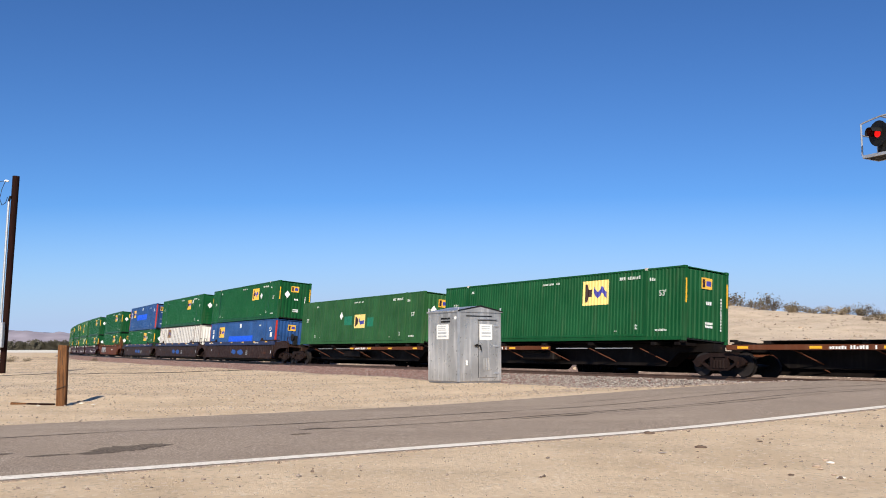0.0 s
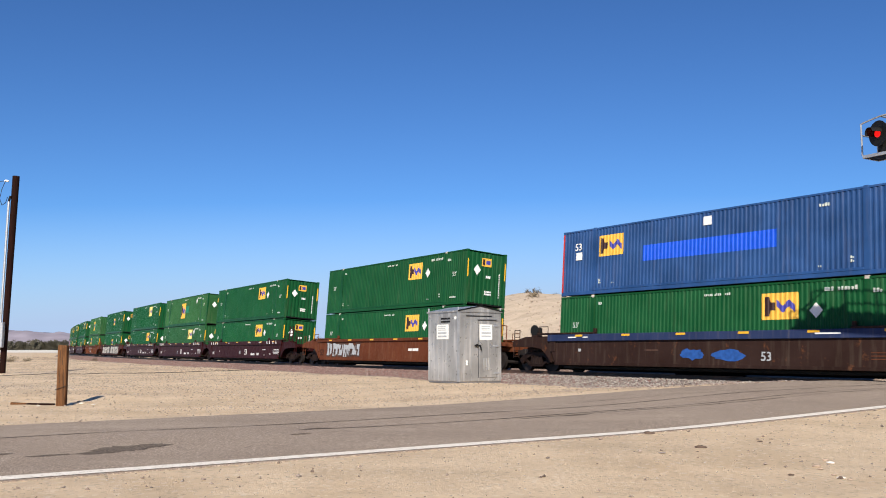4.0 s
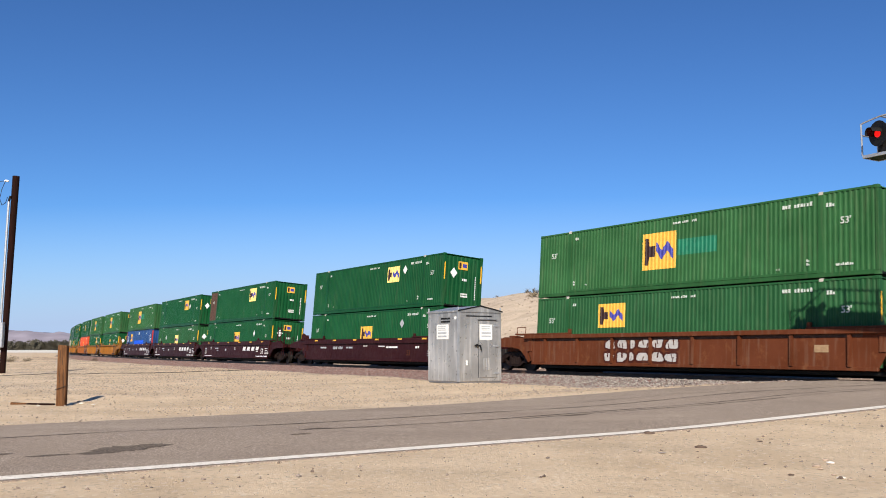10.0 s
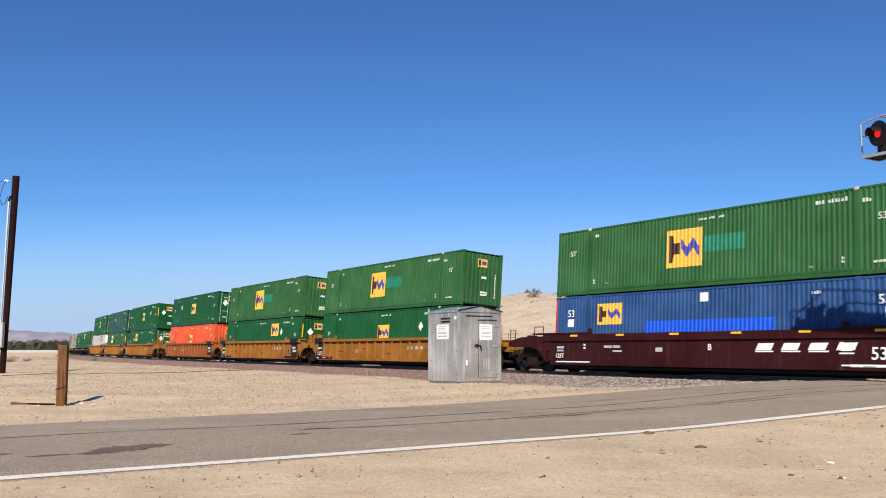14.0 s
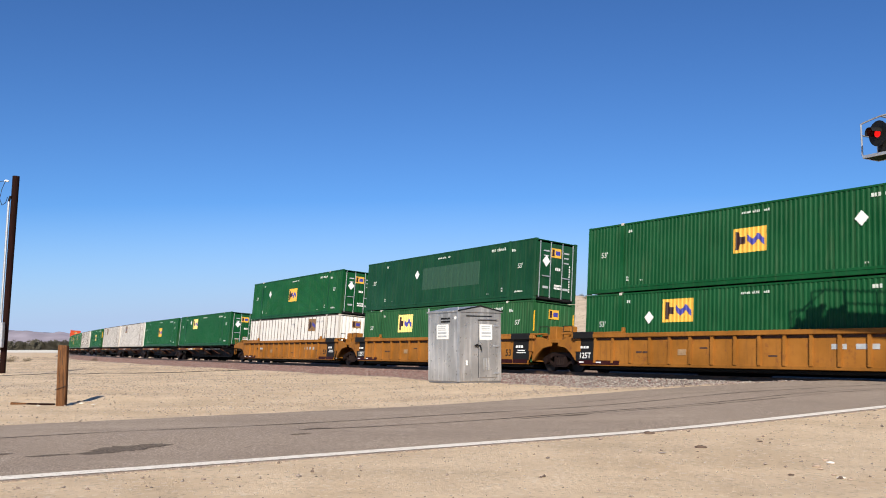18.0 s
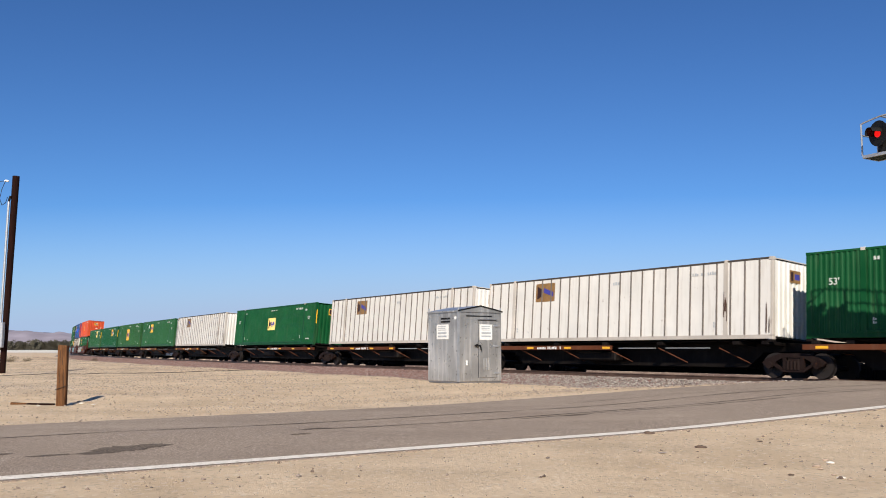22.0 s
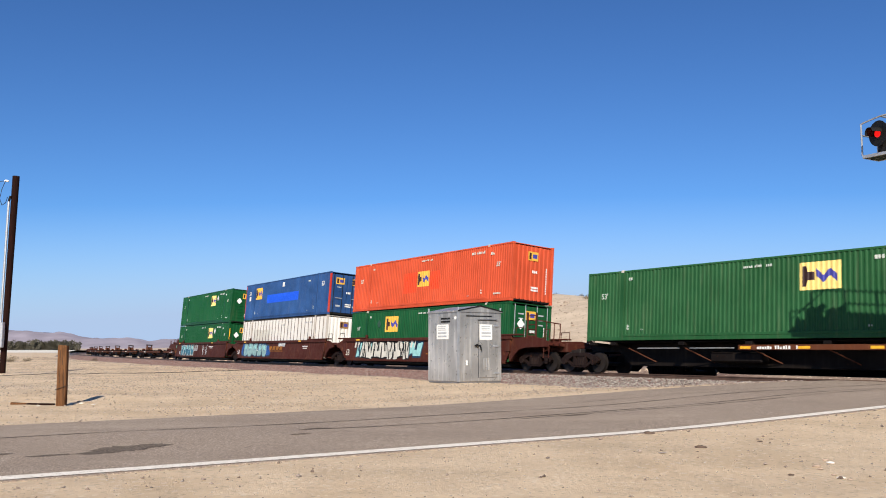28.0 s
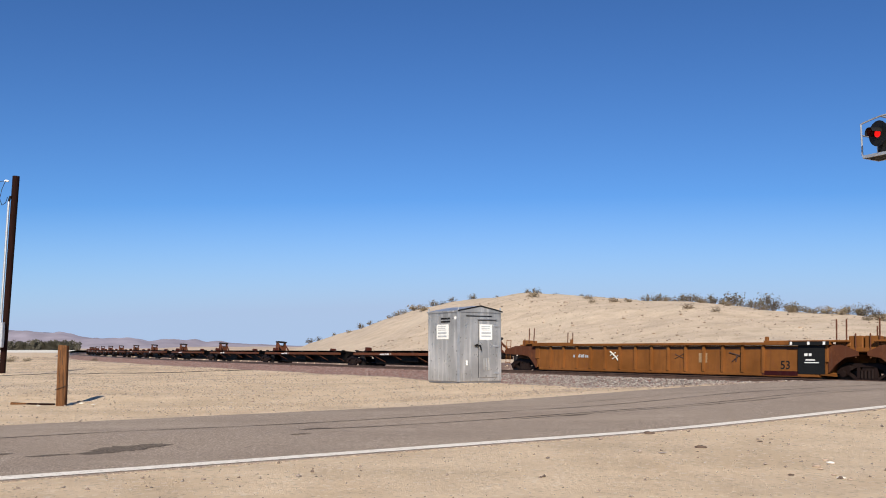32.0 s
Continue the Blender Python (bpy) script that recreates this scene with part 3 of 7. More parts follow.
def side_logo(parent, prof, side, x, z, w=1.35, h=1.0, ground=LOGO_YELLOW):
    """A yellow square decal with plain dark and blue shapes, following the folds of the sheet."""
    d = -side                        # the decal reads from the viewer's left on each side
    X = lambda u: x + d * u * w / 2
    lo = lambda a, b: (min(X(a), X(b)), max(X(a), X(b)))
    part("logo_panel", sheet(prof, side, z - h / 2, z + h / 2, *lo(-1, 1), proud=0.003), ground, parent, "square decal")
    # a dark upright bar with a stub, then a blue zigzag band
    wide = lambda q: 0.37 if (q - x) * d * 2 / w < -0.58 else 0.15
    part("decal_shape", sheet(prof, side, lambda q: z - h * wide(q), lambda q: z + h * wide(q), *lo(-0.84, -0.26), proud=0.006), LOGO_DARK, parent, "dark bar with a stub")
    mid = lambda q: 0.13 * (abs(((q - x) * d * 2 / w + 0.16) / 0.33 % 2 - 1) * 2 - 1)
    part("decal_shape", sheet(prof, side, lambda q: z + h * (mid(q) - 0.13), lambda q: z + h * (mid(q) + 0.13), *lo(-0.16, 0.84), proud=0.006), LOGO_BLUE, parent, "blue zigzag")


def script(parent, side, x, z, n, h, mat=MARK, y=None, seed=1):
    """A line of small writing as uneven plain bars."""
    rng = random.Random(seed * 31 + n)
    y = SIDE if y is None else y
    bm = bmesh.new()
    step = h * 0.78
    at = x - n * step / 2
    for i in range(n):
        if rng.random() < 0.84:
            k = rng.uniform(0.6, 1.0)
            box(bm, at, at + step * rng.uniform(0.5, 0.82), side * y - 0.003, side * y + 0.003, z - h / 2, z - h / 2 + h * k)
        at += step
    return tagged(part("stencil_writing", bm, mat, parent), kind="stuff")


def dashes(parent, side, x, z, widths, h, mat=MARK, y=None, gap=0.035):
    """A line of writing too small to read, as plain bars."""
    bm = bmesh.new()
    y = SIDE if y is None else y
    total = sum(widths) + gap * (len(widths) - 1)
    at = x - total / 2
    for w in widths:
        box(bm, at, at + w, side * y - 0.0025, side * y + 0.0025, z - h / 2, z + h / 2)
        at += w + gap
    return tagged(part("stencil_writing", bm, mat, parent), kind="stuff")


def diamond(parent, side, x, z, r=0.27, mat=MARK):
    y = side * (SIDE + 0.004)
    part("placard", prism(bmesh.new(), [(x + p * r, z + q * r * 1.08) for p, q in ((-1, 0), (0, -1), (1, 0), (0, 1))], y - 0.003, y + 0.003), mat, parent, "white diamond placard" if mat is MARK else "dulled diamond placard")


def container(colour, trim, style, end, label, logo=None, dia=None, logo_h=1.0, logo_w=1.35, posts_red=False, patch=(), marks=True, logo_z=2.06, base_white=False, dia_z=1.87, dia_mat=None, pale=False, plates=()):
    """A 53-foot container: base centre at the origin, its leading end towards +x, the shown side at -y.
    logo, dia: metres behind the leading end."""
    c = root("shipping_container", label, "container", "containers on the train")
    prof = PROFILES["flat" if style == "batten" else style]
    z0, z1 = 0.17, CH - 0.085
    PX = HALF - 1.98                  # the stacking posts
    for side in (-1, 1):
        w = part("side_wall", sheet(prof, side, z0, z1), colour, c)
        part("top_rail", boxes((-HALF, HALF, side * SIDE - (0.07 if side > 0 else 0), side * SIDE + (0.07 if side < 0 else 0), CH - 0.085, CH - 0.01), bev=0.008), trim if not base_white else SOOT, c)
        part("bottom_rail", boxes((-HALF, HALF, side * SIDE - (0.08 if side > 0 else 0), side * SIDE + (0.08 if side < 0 else 0), 0.02, 0.17), bev=0.008), trim, c)
        if style != "batten":
            part("rail_flange", boxes((-PX + 0.10, PX - 0.10, *sorted((side * (SIDE - 0.03), side * (SIDE + 0.014))), 0.165, 0.265), bev=0.010), trim, c)
        for x in (-HALF + 1.98, HALF - 1.98):
            yy = (side * SIDE - 0.02, side * SIDE + 0.006) if side > 0 else (side * SIDE - 0.006, side * SIDE + 0.02)
            part("stacking_post", boxes((x - 0.10, x + 0.10, *yy, 0.17, CH - 0.085), bev=0.004), trim if not base_white else WHITE_TRIM, c)
            part("corner_casting", boxes((x - 0.08, x + 0.08, *sorted((side * (SIDE + 0.010), side * (SIDE - 0.12))), CH - 0.10, CH + 0.012), bev=0.01), WHITE_TRIM if style == "corr" and side < 0 and not posts_red else trim, c)
        if style == "batten" and side < 0:
            for dx, w, za, zb in ((-0.07, 0.030, 0.85, 1.75), (0.0, 0.045, 1.05, 1.55), (0.06, 0.022, 0.70, 1.40), (1.72, 0.035, 0.25, 1.30), (1.83, 0.030, 0.25, 0.80)):
                x = HALF - 1.98 + dx
                part("rust_streak", prism(bmesh.new(), [(x - w, za), (x + w * 0.4, za - 0.05), (x + w, (za + zb) / 2), (x + w * 0.2, zb), (x - w * 0.6, zb - 0.1)], -SIDE - 0.0105, -SIDE - 0.0075), RUST_PATCH, c)
            # the grooves' shade, drawn as narrow dark strips
            for i in range(26):
                x = HALF - 0.55 - i * 0.611
                part("batten", boxes((x - 0.032, x + 0.032, *sorted((side * (SIDE - 0.012), side * (SIDE + 0.008))), z0, z1)), GROOVE_DARK, c)
    for sx in (-1, 1):
        for side in (-1, 1):
            red = posts_red and side < 0
            part("corner_post", boxes((*sorted((sx * HALF, sx * (HALF - 0.11))), *sorted((side * SIDE, side * (SIDE - 0.13))), 0.12, CH - 0.12), bev=0.012), RED_TRIM if red else trim, c)
            for zz in (0.0, CH - 0.12):
                part("corner_casting", boxes((*sorted((sx * (HALF + 0.004), sx * (HALF - 0.178))), *sorted((side * (SIDE + 0.004), side * (SIDE - 0.162))), zz, zz + 0.118), bev=0.012), trim, c)
    part("roof", roof_sheet(), trim, c)
    part("floor", boxes((-HALF + 0.05, HALF - 0.05, -SIDE + 0.05, SIDE - 0.05, 0.06, 0.16)), BLACK, c)
    rear = "doors" if end != "doors" else "front"
    for sx, kind in ((1, end), (-1, rear)):
        end_wall(c, sx, kind, colour, trim, bool(dia))
    x = HALF - (logo if logo else 8)
    if logo:
        side_logo(c, prof, -1, x, logo_z, logo_w, logo_h, LOGO_DULL if base_white else LOGO_PALE if pale else LOGO_YELLOW)
    if dia:
        diamond(c, -1, HALF - dia, dia_z, 0.24, dia_mat or MARK)
    for a, za in plates:
        part("plate", boxes((HALF - a - 0.19, HALF - a + 0.19, -SIDE - 0.006, -SIDE + 0.004, za - 0.17, za + 0.17), bev=0.004), MARK, c, "white square plate")
    for mat, a, b, za, zb in patch:
        part("painted_patch", sheet(prof, -1, za, zb, HALF - b, HALF - a, proud=0.002), mat, c, "repainted patch")
    if marks:
        dk = LOGO_DARK if base_white else STENCIL
        for xx in (HALF - 1.1, -HALF + 1.0):
            if colour is BLUE:
                lettering("53", 0.44, MARK, c, xx, -SIDE - 0.004, 2.12)
            elif not base_white:
                lettering("53'", 0.32, dk, c, xx, -SIDE - 0.004, 1.62 if dia and dia_z < 2 else 1.85)
        if colour is BLUE:
            script(c, -1, HALF - 3.4, CH - 0.42, 4, 0.13, dk, seed=2)
        elif not base_white:
            script(c, -1, 0.4, CH - 0.30, 16, 0.10, dk, seed=1)
            script(c, -1, HALF - 2.85, CH - 0.33, 10, 0.15, dk, seed=2)
            script(c, -1, HALF - 1.62, CH - 0.46, 3, 0.14, dk, seed=3)
            script(c, -1, -HALF + 2.45, CH - 0.36, 2, 0.14, dk, seed=4)
            script(c, -1, HALF - 1.1, 0.42, 9, 0.10, dk, seed=5)
        else:
            script(c, -1, HALF - 3.0, CH - 0.42, 12, 0.13, MARK_GREY, seed=6)
            script(c, -1, 0.6, CH - 0.5, 3, 0.16, MARK_GREY, seed=7)
        for xx, zz in ((HALF - 2.45, 0.50), (HALF - 2.45, 0.62), (-HALF + 2.35, 0.50), (-HALF + 2.35, 0.61)):
            script(c, -1, xx, zz, 2, 0.09, dk if not base_white else MARK_GREY, seed=8)
        script(c, -1, HALF - 3.6, 0.40, 3, 0.06, dk if not base_white else MARK_GREY, seed=9)
        script(c, -1, -HALF + 3.1, 0.45, 3, 0.06, dk if not base_white else MARK_GREY, seed=10)
    return c


def roof_sheet():
    bm = bmesh.new()
    box(bm, -HALF + 0.05, HALF - 0.05, -SIDE + 0.06, SIDE - 0.06, CH - 0.06, CH - 0.025)
    for i in range(26):
        x = -HALF + 0.5 + i * 0.606
        box(bm, x - 0.1, x + 0.1, -SIDE + 0.2, SIDE - 0.2, CH - 0.025, CH - 0.012)
    return bm


def end_sheet(sx):
    """The folded sheet of a plain end."""
    bm = bmesh.new()
    prev = None
    y = -SIDE + 0.12
    pts = []
    while y < SIDE - 0.3:
        pts += [(y, 0.006), (y + 0.11, 0.006), (y + 0.15, 0.05), (y + 0.225, 0.05)]
        y += 0.265
    pts.append((SIDE - 0.12, 0.006))
    for y, d in pts:
        q = [bm.verts.new((sx * (HALF - d), y, z)) for z in (0.12, CH - 0.12)]
        if prev:
            bm.faces.new((prev[0], q[0], q[1], prev[1]) if sx > 0 else (q[0], prev[0], prev[1], q[1]))
        prev = q
    return bm


def end_wall(c, sx, kind, colour, trim, end_dia=False):
    X = sx * (HALF - 0.02)
    if kind == "doors":
        for side in (-1, 1):
            d = boxes((*sorted((X, sx * (HALF - 0.07))), *sorted((side * 0.012, side * (SIDE - 0.135))), 0.18, CH - 0.16), bev=0.008)
            for zz in (0.55, 1.1, 1.65, 2.2):
                box(d, *sorted((X, sx * (HALF - 0.008))), *sorted((side * 0.10, side * (SIDE - 0.22))), zz - 0.05, zz + 0.05)
            door = part("door", d, colour, c)
            for f in (0.28, 0.78):
                y = side * SIDE * f
                part("lock_rod", rods(((sx * (HALF + 0.012), y, 0.12), (sx * (HALF + 0.012), y, CH - 0.1), 0.021)), BLACK if colour is BLUE else GALV, door)
            part("door_handle", boxes((*sorted((sx * (HALF + 0.002), sx * (HALF + 0.035))), *sorted((side * SIDE * 0.28, side * SIDE * 0.66)), 1.12, 1.17)), GALV, door)
            box_marks = bmesh.new()
            for zz, ww, hh in ((2.35, 0.5, 0.10), (2.12, 0.42, 0.09), (1.88, 0.45, 0.08), (0.62, 0.5, 0.16)):
                box(box_marks, *sorted((sx * (HALF + 0.001), sx * (HALF - 0.006))), side * 0.62 - ww / 3, side * 0.62 + ww / 3, zz - hh / 3, zz + hh / 3)
            tagged(part("stencil_writing", box_marks, MARK_GREY, door), kind="stuff")
    elif kind == "louvre":
        bm = boxes((*sorted((X, sx * (HALF - 0.06))), -SIDE + 0.12, SIDE - 0.12, 0.12, CH - 0.12))
        for i in range(9):
            zz = 0.42 + i * 0.26
            box(bm, *sorted((X, sx * (HALF + 0.0))), -SIDE + 0.30, SIDE - 0.30, zz - 0.045, zz + 0.045, bev=0.012)
        part("end_wall", bm, colour, c)
    else:
        part("end_wall", end_sheet(sx), colour, c)
    # end decal, placard and lettering
    Y = lambda a: -sx * a          # a grows to the viewer's right
    o = sx * (HALF + 0.004)
    f = lambda a, b, zz0, zz1, q=0.0: (*sorted((o + sx * q, o + sx * (q + 0.003))), *sorted((-Y(a), -Y(b))), zz0, zz1)
    if sx > 0:
        for a in (-0.86, 0.34) if colour is BLUE and kind == "doors" else (-0.34,):
            part("end_decal", boxes(f(a, a + 0.62, 2.08, 2.52)), LOGO_DULL if colour is WHITE else LOGO_YELLOW, c, "decal on the end")
            part("decal_shape", boxes(f(a + 0.06, a + 0.20, 2.14, 2.46, 0.004)), LOGO_DARK, c)
            part("decal_shape", boxes(f(a + 0.28, a + 0.56, 2.20, 2.40, 0.004)), LOGO_BLUE, c)
        if kind == "front" and colour in (GREEN, GREEN_MID):
            for a in (-1.24, 1.16):
                part("reflector_strip", boxes(f(a, a + 0.07, 1.45, 2.40)), REFLECT_Y, c)
        tagged(part("stencil_writing", boxes(*[f(-0.05 + 0.11 * i, 0.03 + 0.11 * i, 1.47, 1.60) for i in range(3)], *[f(-0.10 + 0.09 * i, -0.03 + 0.09 * i, 0.58 + 0.13 * j, 0.67 + 0.13 * j) for i in range(5) for j in range(2)],
                                   *[f(0.80, 0.86, 0.5 + 0.12 * j, 0.58 + 0.12 * j) for j in range(11)]), MARK, c), kind="stuff")
        if end_dia:
            bm = prism(bmesh.new(), [(-0.62 + p * 0.23, 1.86 + q * 0.28) for p, q in ((-1, 0), (0, -1), (1, 0), (0, 1))], -0.003, 0.003)
            bmesh.ops.transform(bm, matrix=Matrix.Translation((o + sx * 0.004, 0, 0)) @ Matrix.Rotation(radians(90 * sx), 4, "Z"), verts=bm.verts[:])
            part("placard", bm, MARK, c, "white diamond placard")


# name: colour, trim, side, leading end, label, logo, placard, logo height, logo width, options
G1 = "green corrugated steel container with a yellow decal"
G2 = "faded green panelled container with a tall yellow decal"
F_ = "faded green corrugated container with a tall yellow decal"
GD = "green corrugated container, door end leading"
GL = "green corrugated container with a ribbed end and yellow decal"
TALL = {"logo_z": 1.56}
KINDS = {
    "g5": (GREEN, GREEN, "corr", "front", G1, 5.12, 3.74, 0.92, 1.43, {}),
    "g5h": (GREEN_MID, GREEN_MID, "corr", "front", G1, 5.04, 3.66, 0.88, 1.47, {"dia_z": 2.29, "pale": True}),
    "g5L": (GREEN, GREEN, "corr", "louvre", GL, 5.0, 3.65, 0.92, 1.43, {"dia_z": 2.28}),
    "g5n": (GREEN, GREEN, "corr", "front", G1, 4.85, None, 1.05, 1.55, {"pale": True}),
    "g5q": (GREEN, GREEN, "corr", "front", G1, 4.88, 3.45, 0.92, 1.48, {"dia_z": 2.09, "dia_mat": MARK_GREY}),
    "g5r": (GREEN, GREEN, "corr", "front", "green corrugated container with a rusty rear panel", 4.97, None, 1.05, 1.55, {"pale": True, "patch": ((RUST_PATCH, 14.22, 16.0, 0.27, 2.75),)}),
    "g5w": (GREEN_MID, GREEN_MID, "corr", "front", G1, 5.33, None, 0.94, 1.50, {"pale": True, "logo_z": 2.10}),
    "g54": (GREEN, GREEN, "corr", "front", G1, 5.39, 4.04, 0.92, 1.45, {"dia_z": 2.23, "pale": True}),
    "g54L": (GREEN, GREEN, "corr", "louvre", GL, 5.39, 4.04, 0.92, 1.45, {"dia_z": 2.22, "pale": True}),
    "g8": (GREEN, GREEN, "corr", "front", G1, 7.97, 3.76, 0.90, 1.42, {"logo_z": 1.58, "dia_z": 1.85}),
    "g8q": (GREEN, GREEN, "corr", "front", G1, 8.26, 4.0, 0.90, 1.46, {"logo_z": 1.54, "dia_z": 2.06, "dia_mat": MARK_GREY}),
    "g8n": (GREEN, GREEN, "corr", "front", G1, 8.1, None, 0.90, 1.46, {"logo_z": 1.58, "pale": True}),
    "g8r": (GREEN_MID, GREEN_MID, "corr", "front", G1, 7.96, 12.37, 0.90, 1.44, {"logo_z": 1.60, "dia_z": 1.82, "pale": True}),
    "g8d": (GREEN, GREEN, "corr", "doors", GD, 8.12, 12.5, 0.94, 1.46, {"logo_z": 1.60, "dia_z": 1.86}),
    "g8e": (GREEN, GREEN, "corr", "doors", GD, 7.86, None, 0.90, 1.50, {"logo_z": 1.53}),
    "g11d": (GREEN, GREEN, "corr", "doors", GD, 11.17, 12.6, 0.90, 1.50, {"logo_z": 2.08, "dia_z": 1.84}),
    "g11q": (GREEN, GREEN, "corr", "doors", GD, 11.18, 12.63, 0.90, 1.50, {"dia_z": 2.1, "dia_mat": DULL_PATCH}),
    "g11h": (GREEN, GREEN, "corr", "doors", GD, 10.80, 12.34, 0.92, 1.48, {"logo_z": 2.08, "dia_z": 2.22, "pale": True}),
    "m11d": (GREEN_MID, GREEN_MID, "corr", "doors", "mid-green corrugated container, door end leading", 11.15, 12.6, 0.90, 1.45, {"dia_z": 2.23}),
    "g12": (GREEN_MID, GREEN_MID, "corr", "front", G1, 11.5, None, 1.0, 1.52, {"logo_z": 1.99}),
    "g12b": (GREEN_MID, GREEN_MID, "corr", "front", G1, 11.34, None, 1.0, 1.53, {"pale": True}),
    "f9": (GREEN_FADED, GREEN_FADED, "corr", "front", F_, 9.0, None, 1.48, 1.70, {**TALL, "patch": ((GREEN_PATCH, 6.2, 8.05, 1.30, 1.92),)}),
    "f9s": (GREEN_FADED, GREEN_FADED, "corr", "front", F_, 8.85, None, 1.40, 1.75, TALL),
    "f9L": (GREEN_FADED, GREEN, "corr", "louvre", F_, 8.63, 3.68, 1.50, 1.66, {"logo_z": 1.53, "dia_z": 2.31, "patch": ((GREEN_PATCH, 6.5, 7.67, 1.30, 1.95),)}),
    "f7": (GREEN_FADED, GREEN_FADED, "panel", "front", "faded green smooth-panelled container with yellow decal", 7.48, 10.02, 0.84, 1.41, {"logo_z": 1.40, "dia_z": 1.80, "pale": True, "patch": ((GREEN_PATCH, 5.7, 6.5, 1.05, 1.6), (GREEN_PATCH, 8.5, 9.6, 1.2, 1.75))}),
    "p20": (GREEN_DEEP, GREEN_DEEP, "panel", "doors", "deep green panelled container with a dull overpainted patch", None, 10.37, 1.0, 1.35, {"dia_z": 1.83, "patch": ((DULL_PATCH, 4.4, 9.78, 0.95, 2.15),)}),
    "b13": (BLUE, BLUE, "corr", "doors", "blue corrugated container with red corner posts, door end leading", 13.2, None, 0.90, 1.43, {"posts_red": True, "patch": ((BLUE_FADE, 5.24, 11.4, 1.22, 1.86),), "plates": ((8.2, 2.50), (15.1, 1.72))}),
    "b12": (BLUE, BLUE, "corr", "front", "blue corrugated container with red corner posts", 12.85, None, 0.88, 1.42, {"posts_red": True, "patch": ((BLUE_FADE, 5.0, 10.9, 1.02, 1.70),), "plates": ((8.0, 2.53), (15.15, 1.72), (0.9, 1.72))}),
    "o9": (ORANGE, ORANGE, "corr", "front", "orange corrugated steel container with a yellow decal", 8.05, None, 0.86, 1.25, {"logo_z": 1.58, "patch": ((RED_FADE, 8.75, 10.15, 0.85, 2.0), (RED_FADE, 6.36, 7.35, 0.95, 1.95))}),
    "w12": (WHITE, WHITE_TRIM, "batten", "front", "grimy white container with dark strips for vertical grooves, and rust stains", 11.95, None, 0.84, 1.30, {"base_white": True, "logo_z": 2.24}),
    "w0": (WHITE, WHITE_TRIM, "batten", "front", "grimy white container with dark strips for vertical grooves, and a cream patch", None, None, 1.0, 1.2, {"base_white": True, "patch": ((CREAM, 10.1, 13.6, 0.9, 2.1),)}),
    "w5": (WHITE, WHITE_TRIM, "batten", "front", "grimy white container with dark strips for vertical grooves, and rust stains", 4.18, None, 0.84, 1.20, {"base_white": True, "logo_z": 2.26}),
}
_made = {}


def get_container(key):
    if key not in _made:
        col, trim, style, end, label, logo, dia, lh, lw, opt = KINDS[key]
        _made[key] = container(col, trim, style, end, label, logo, dia, lh, lw, **opt)
        return _made[key]
    return copy_thing(_made[key], Matrix())


# ---------------------------------------------------------------- rail cars
TRUCK_X = HALF + 1.75


def truck(parent, x, mat):
    """A two-axle bogie under a car: wheels, side frames, springs, bolster."""
    t = part("bogie", boxes((x - 0.22, x + 0.22, -1.05, 1.05, 0.52, 0.78), (x - 0.35, x + 0.35, -0.35, 0.35, 0.76, 0.90), bev=0.02), mat, parent)
    for side in (-1, 1):
        y = side * 1.02
        bm = bmesh.new()
        prism(bm, [(x - 1.18, 0.50), (x - 0.98, 0.66), (x - 0.45, 0.82), (x + 0.45, 0.82), (x + 0.98, 0.66), (x + 1.18, 0.50), (x + 1.06, 0.38), (x + 0.72, 0.40), (x + 0.66, 0.54), (x + 0.36, 0.68), (x - 0.36, 0.68), (x - 0.66, 0.54), (x - 0.72, 0.40), (x - 1.06, 0.38)], y - 0.07, y + 0.07)
        prism(bm, [(x - 0.80, 0.44), (x - 0.40, 0.19), (x + 0.40, 0.19), (x + 0.80, 0.44), (x + 0.66, 0.46), (x + 0.36, 0.28), (x - 0.36, 0.28), (x - 0.66, 0.46)], y - 0.06, y + 0.06)
        for d in (-0.33, 0.33):
            box(bm, x + d - 0.06, x + d + 0.06, y - 0.06, y + 0.06, 0.26, 0.70)
        part("side_frame", bm, mat, t)
        part("spring_nest", rods(*[((x + d, y - side * 0.02 + side * 0.06, 0.27), (x + d, y + side * 0.04, 0.56), 0.062) for d in (-0.2, -0.07, 0.07, 0.2)]), mat, t)
        for a in (-0.89, 0.89):
            w = bmesh.new()
            rod(w, (x + a, side * 0.70, 0.42), (x + a, side * 0.83, 0.42), 0.42, 28)
            rod(w, (x + a, side * 0.67, 0.42), (x + a, side * 0.71, 0.42), 0.455, 28)
            rod(w, (x + a, side * 0.82, 0.42), (x + a, side * 0.86, 0.42), 0.18, 16)
            part("wheel", w, STEEL, t)
            part("bearing_cap", rods(((x + a, side * 1.0, 0.42), (x + a, side * 1.16, 0.42), 0.125), seg=12), mat, t)
    for a in (-0.89, 0.89):
        part("axle", rods(((x + a, -0.7, 0.42), (x + a, 0.7, 0.42), 0.085)), STEEL, t)


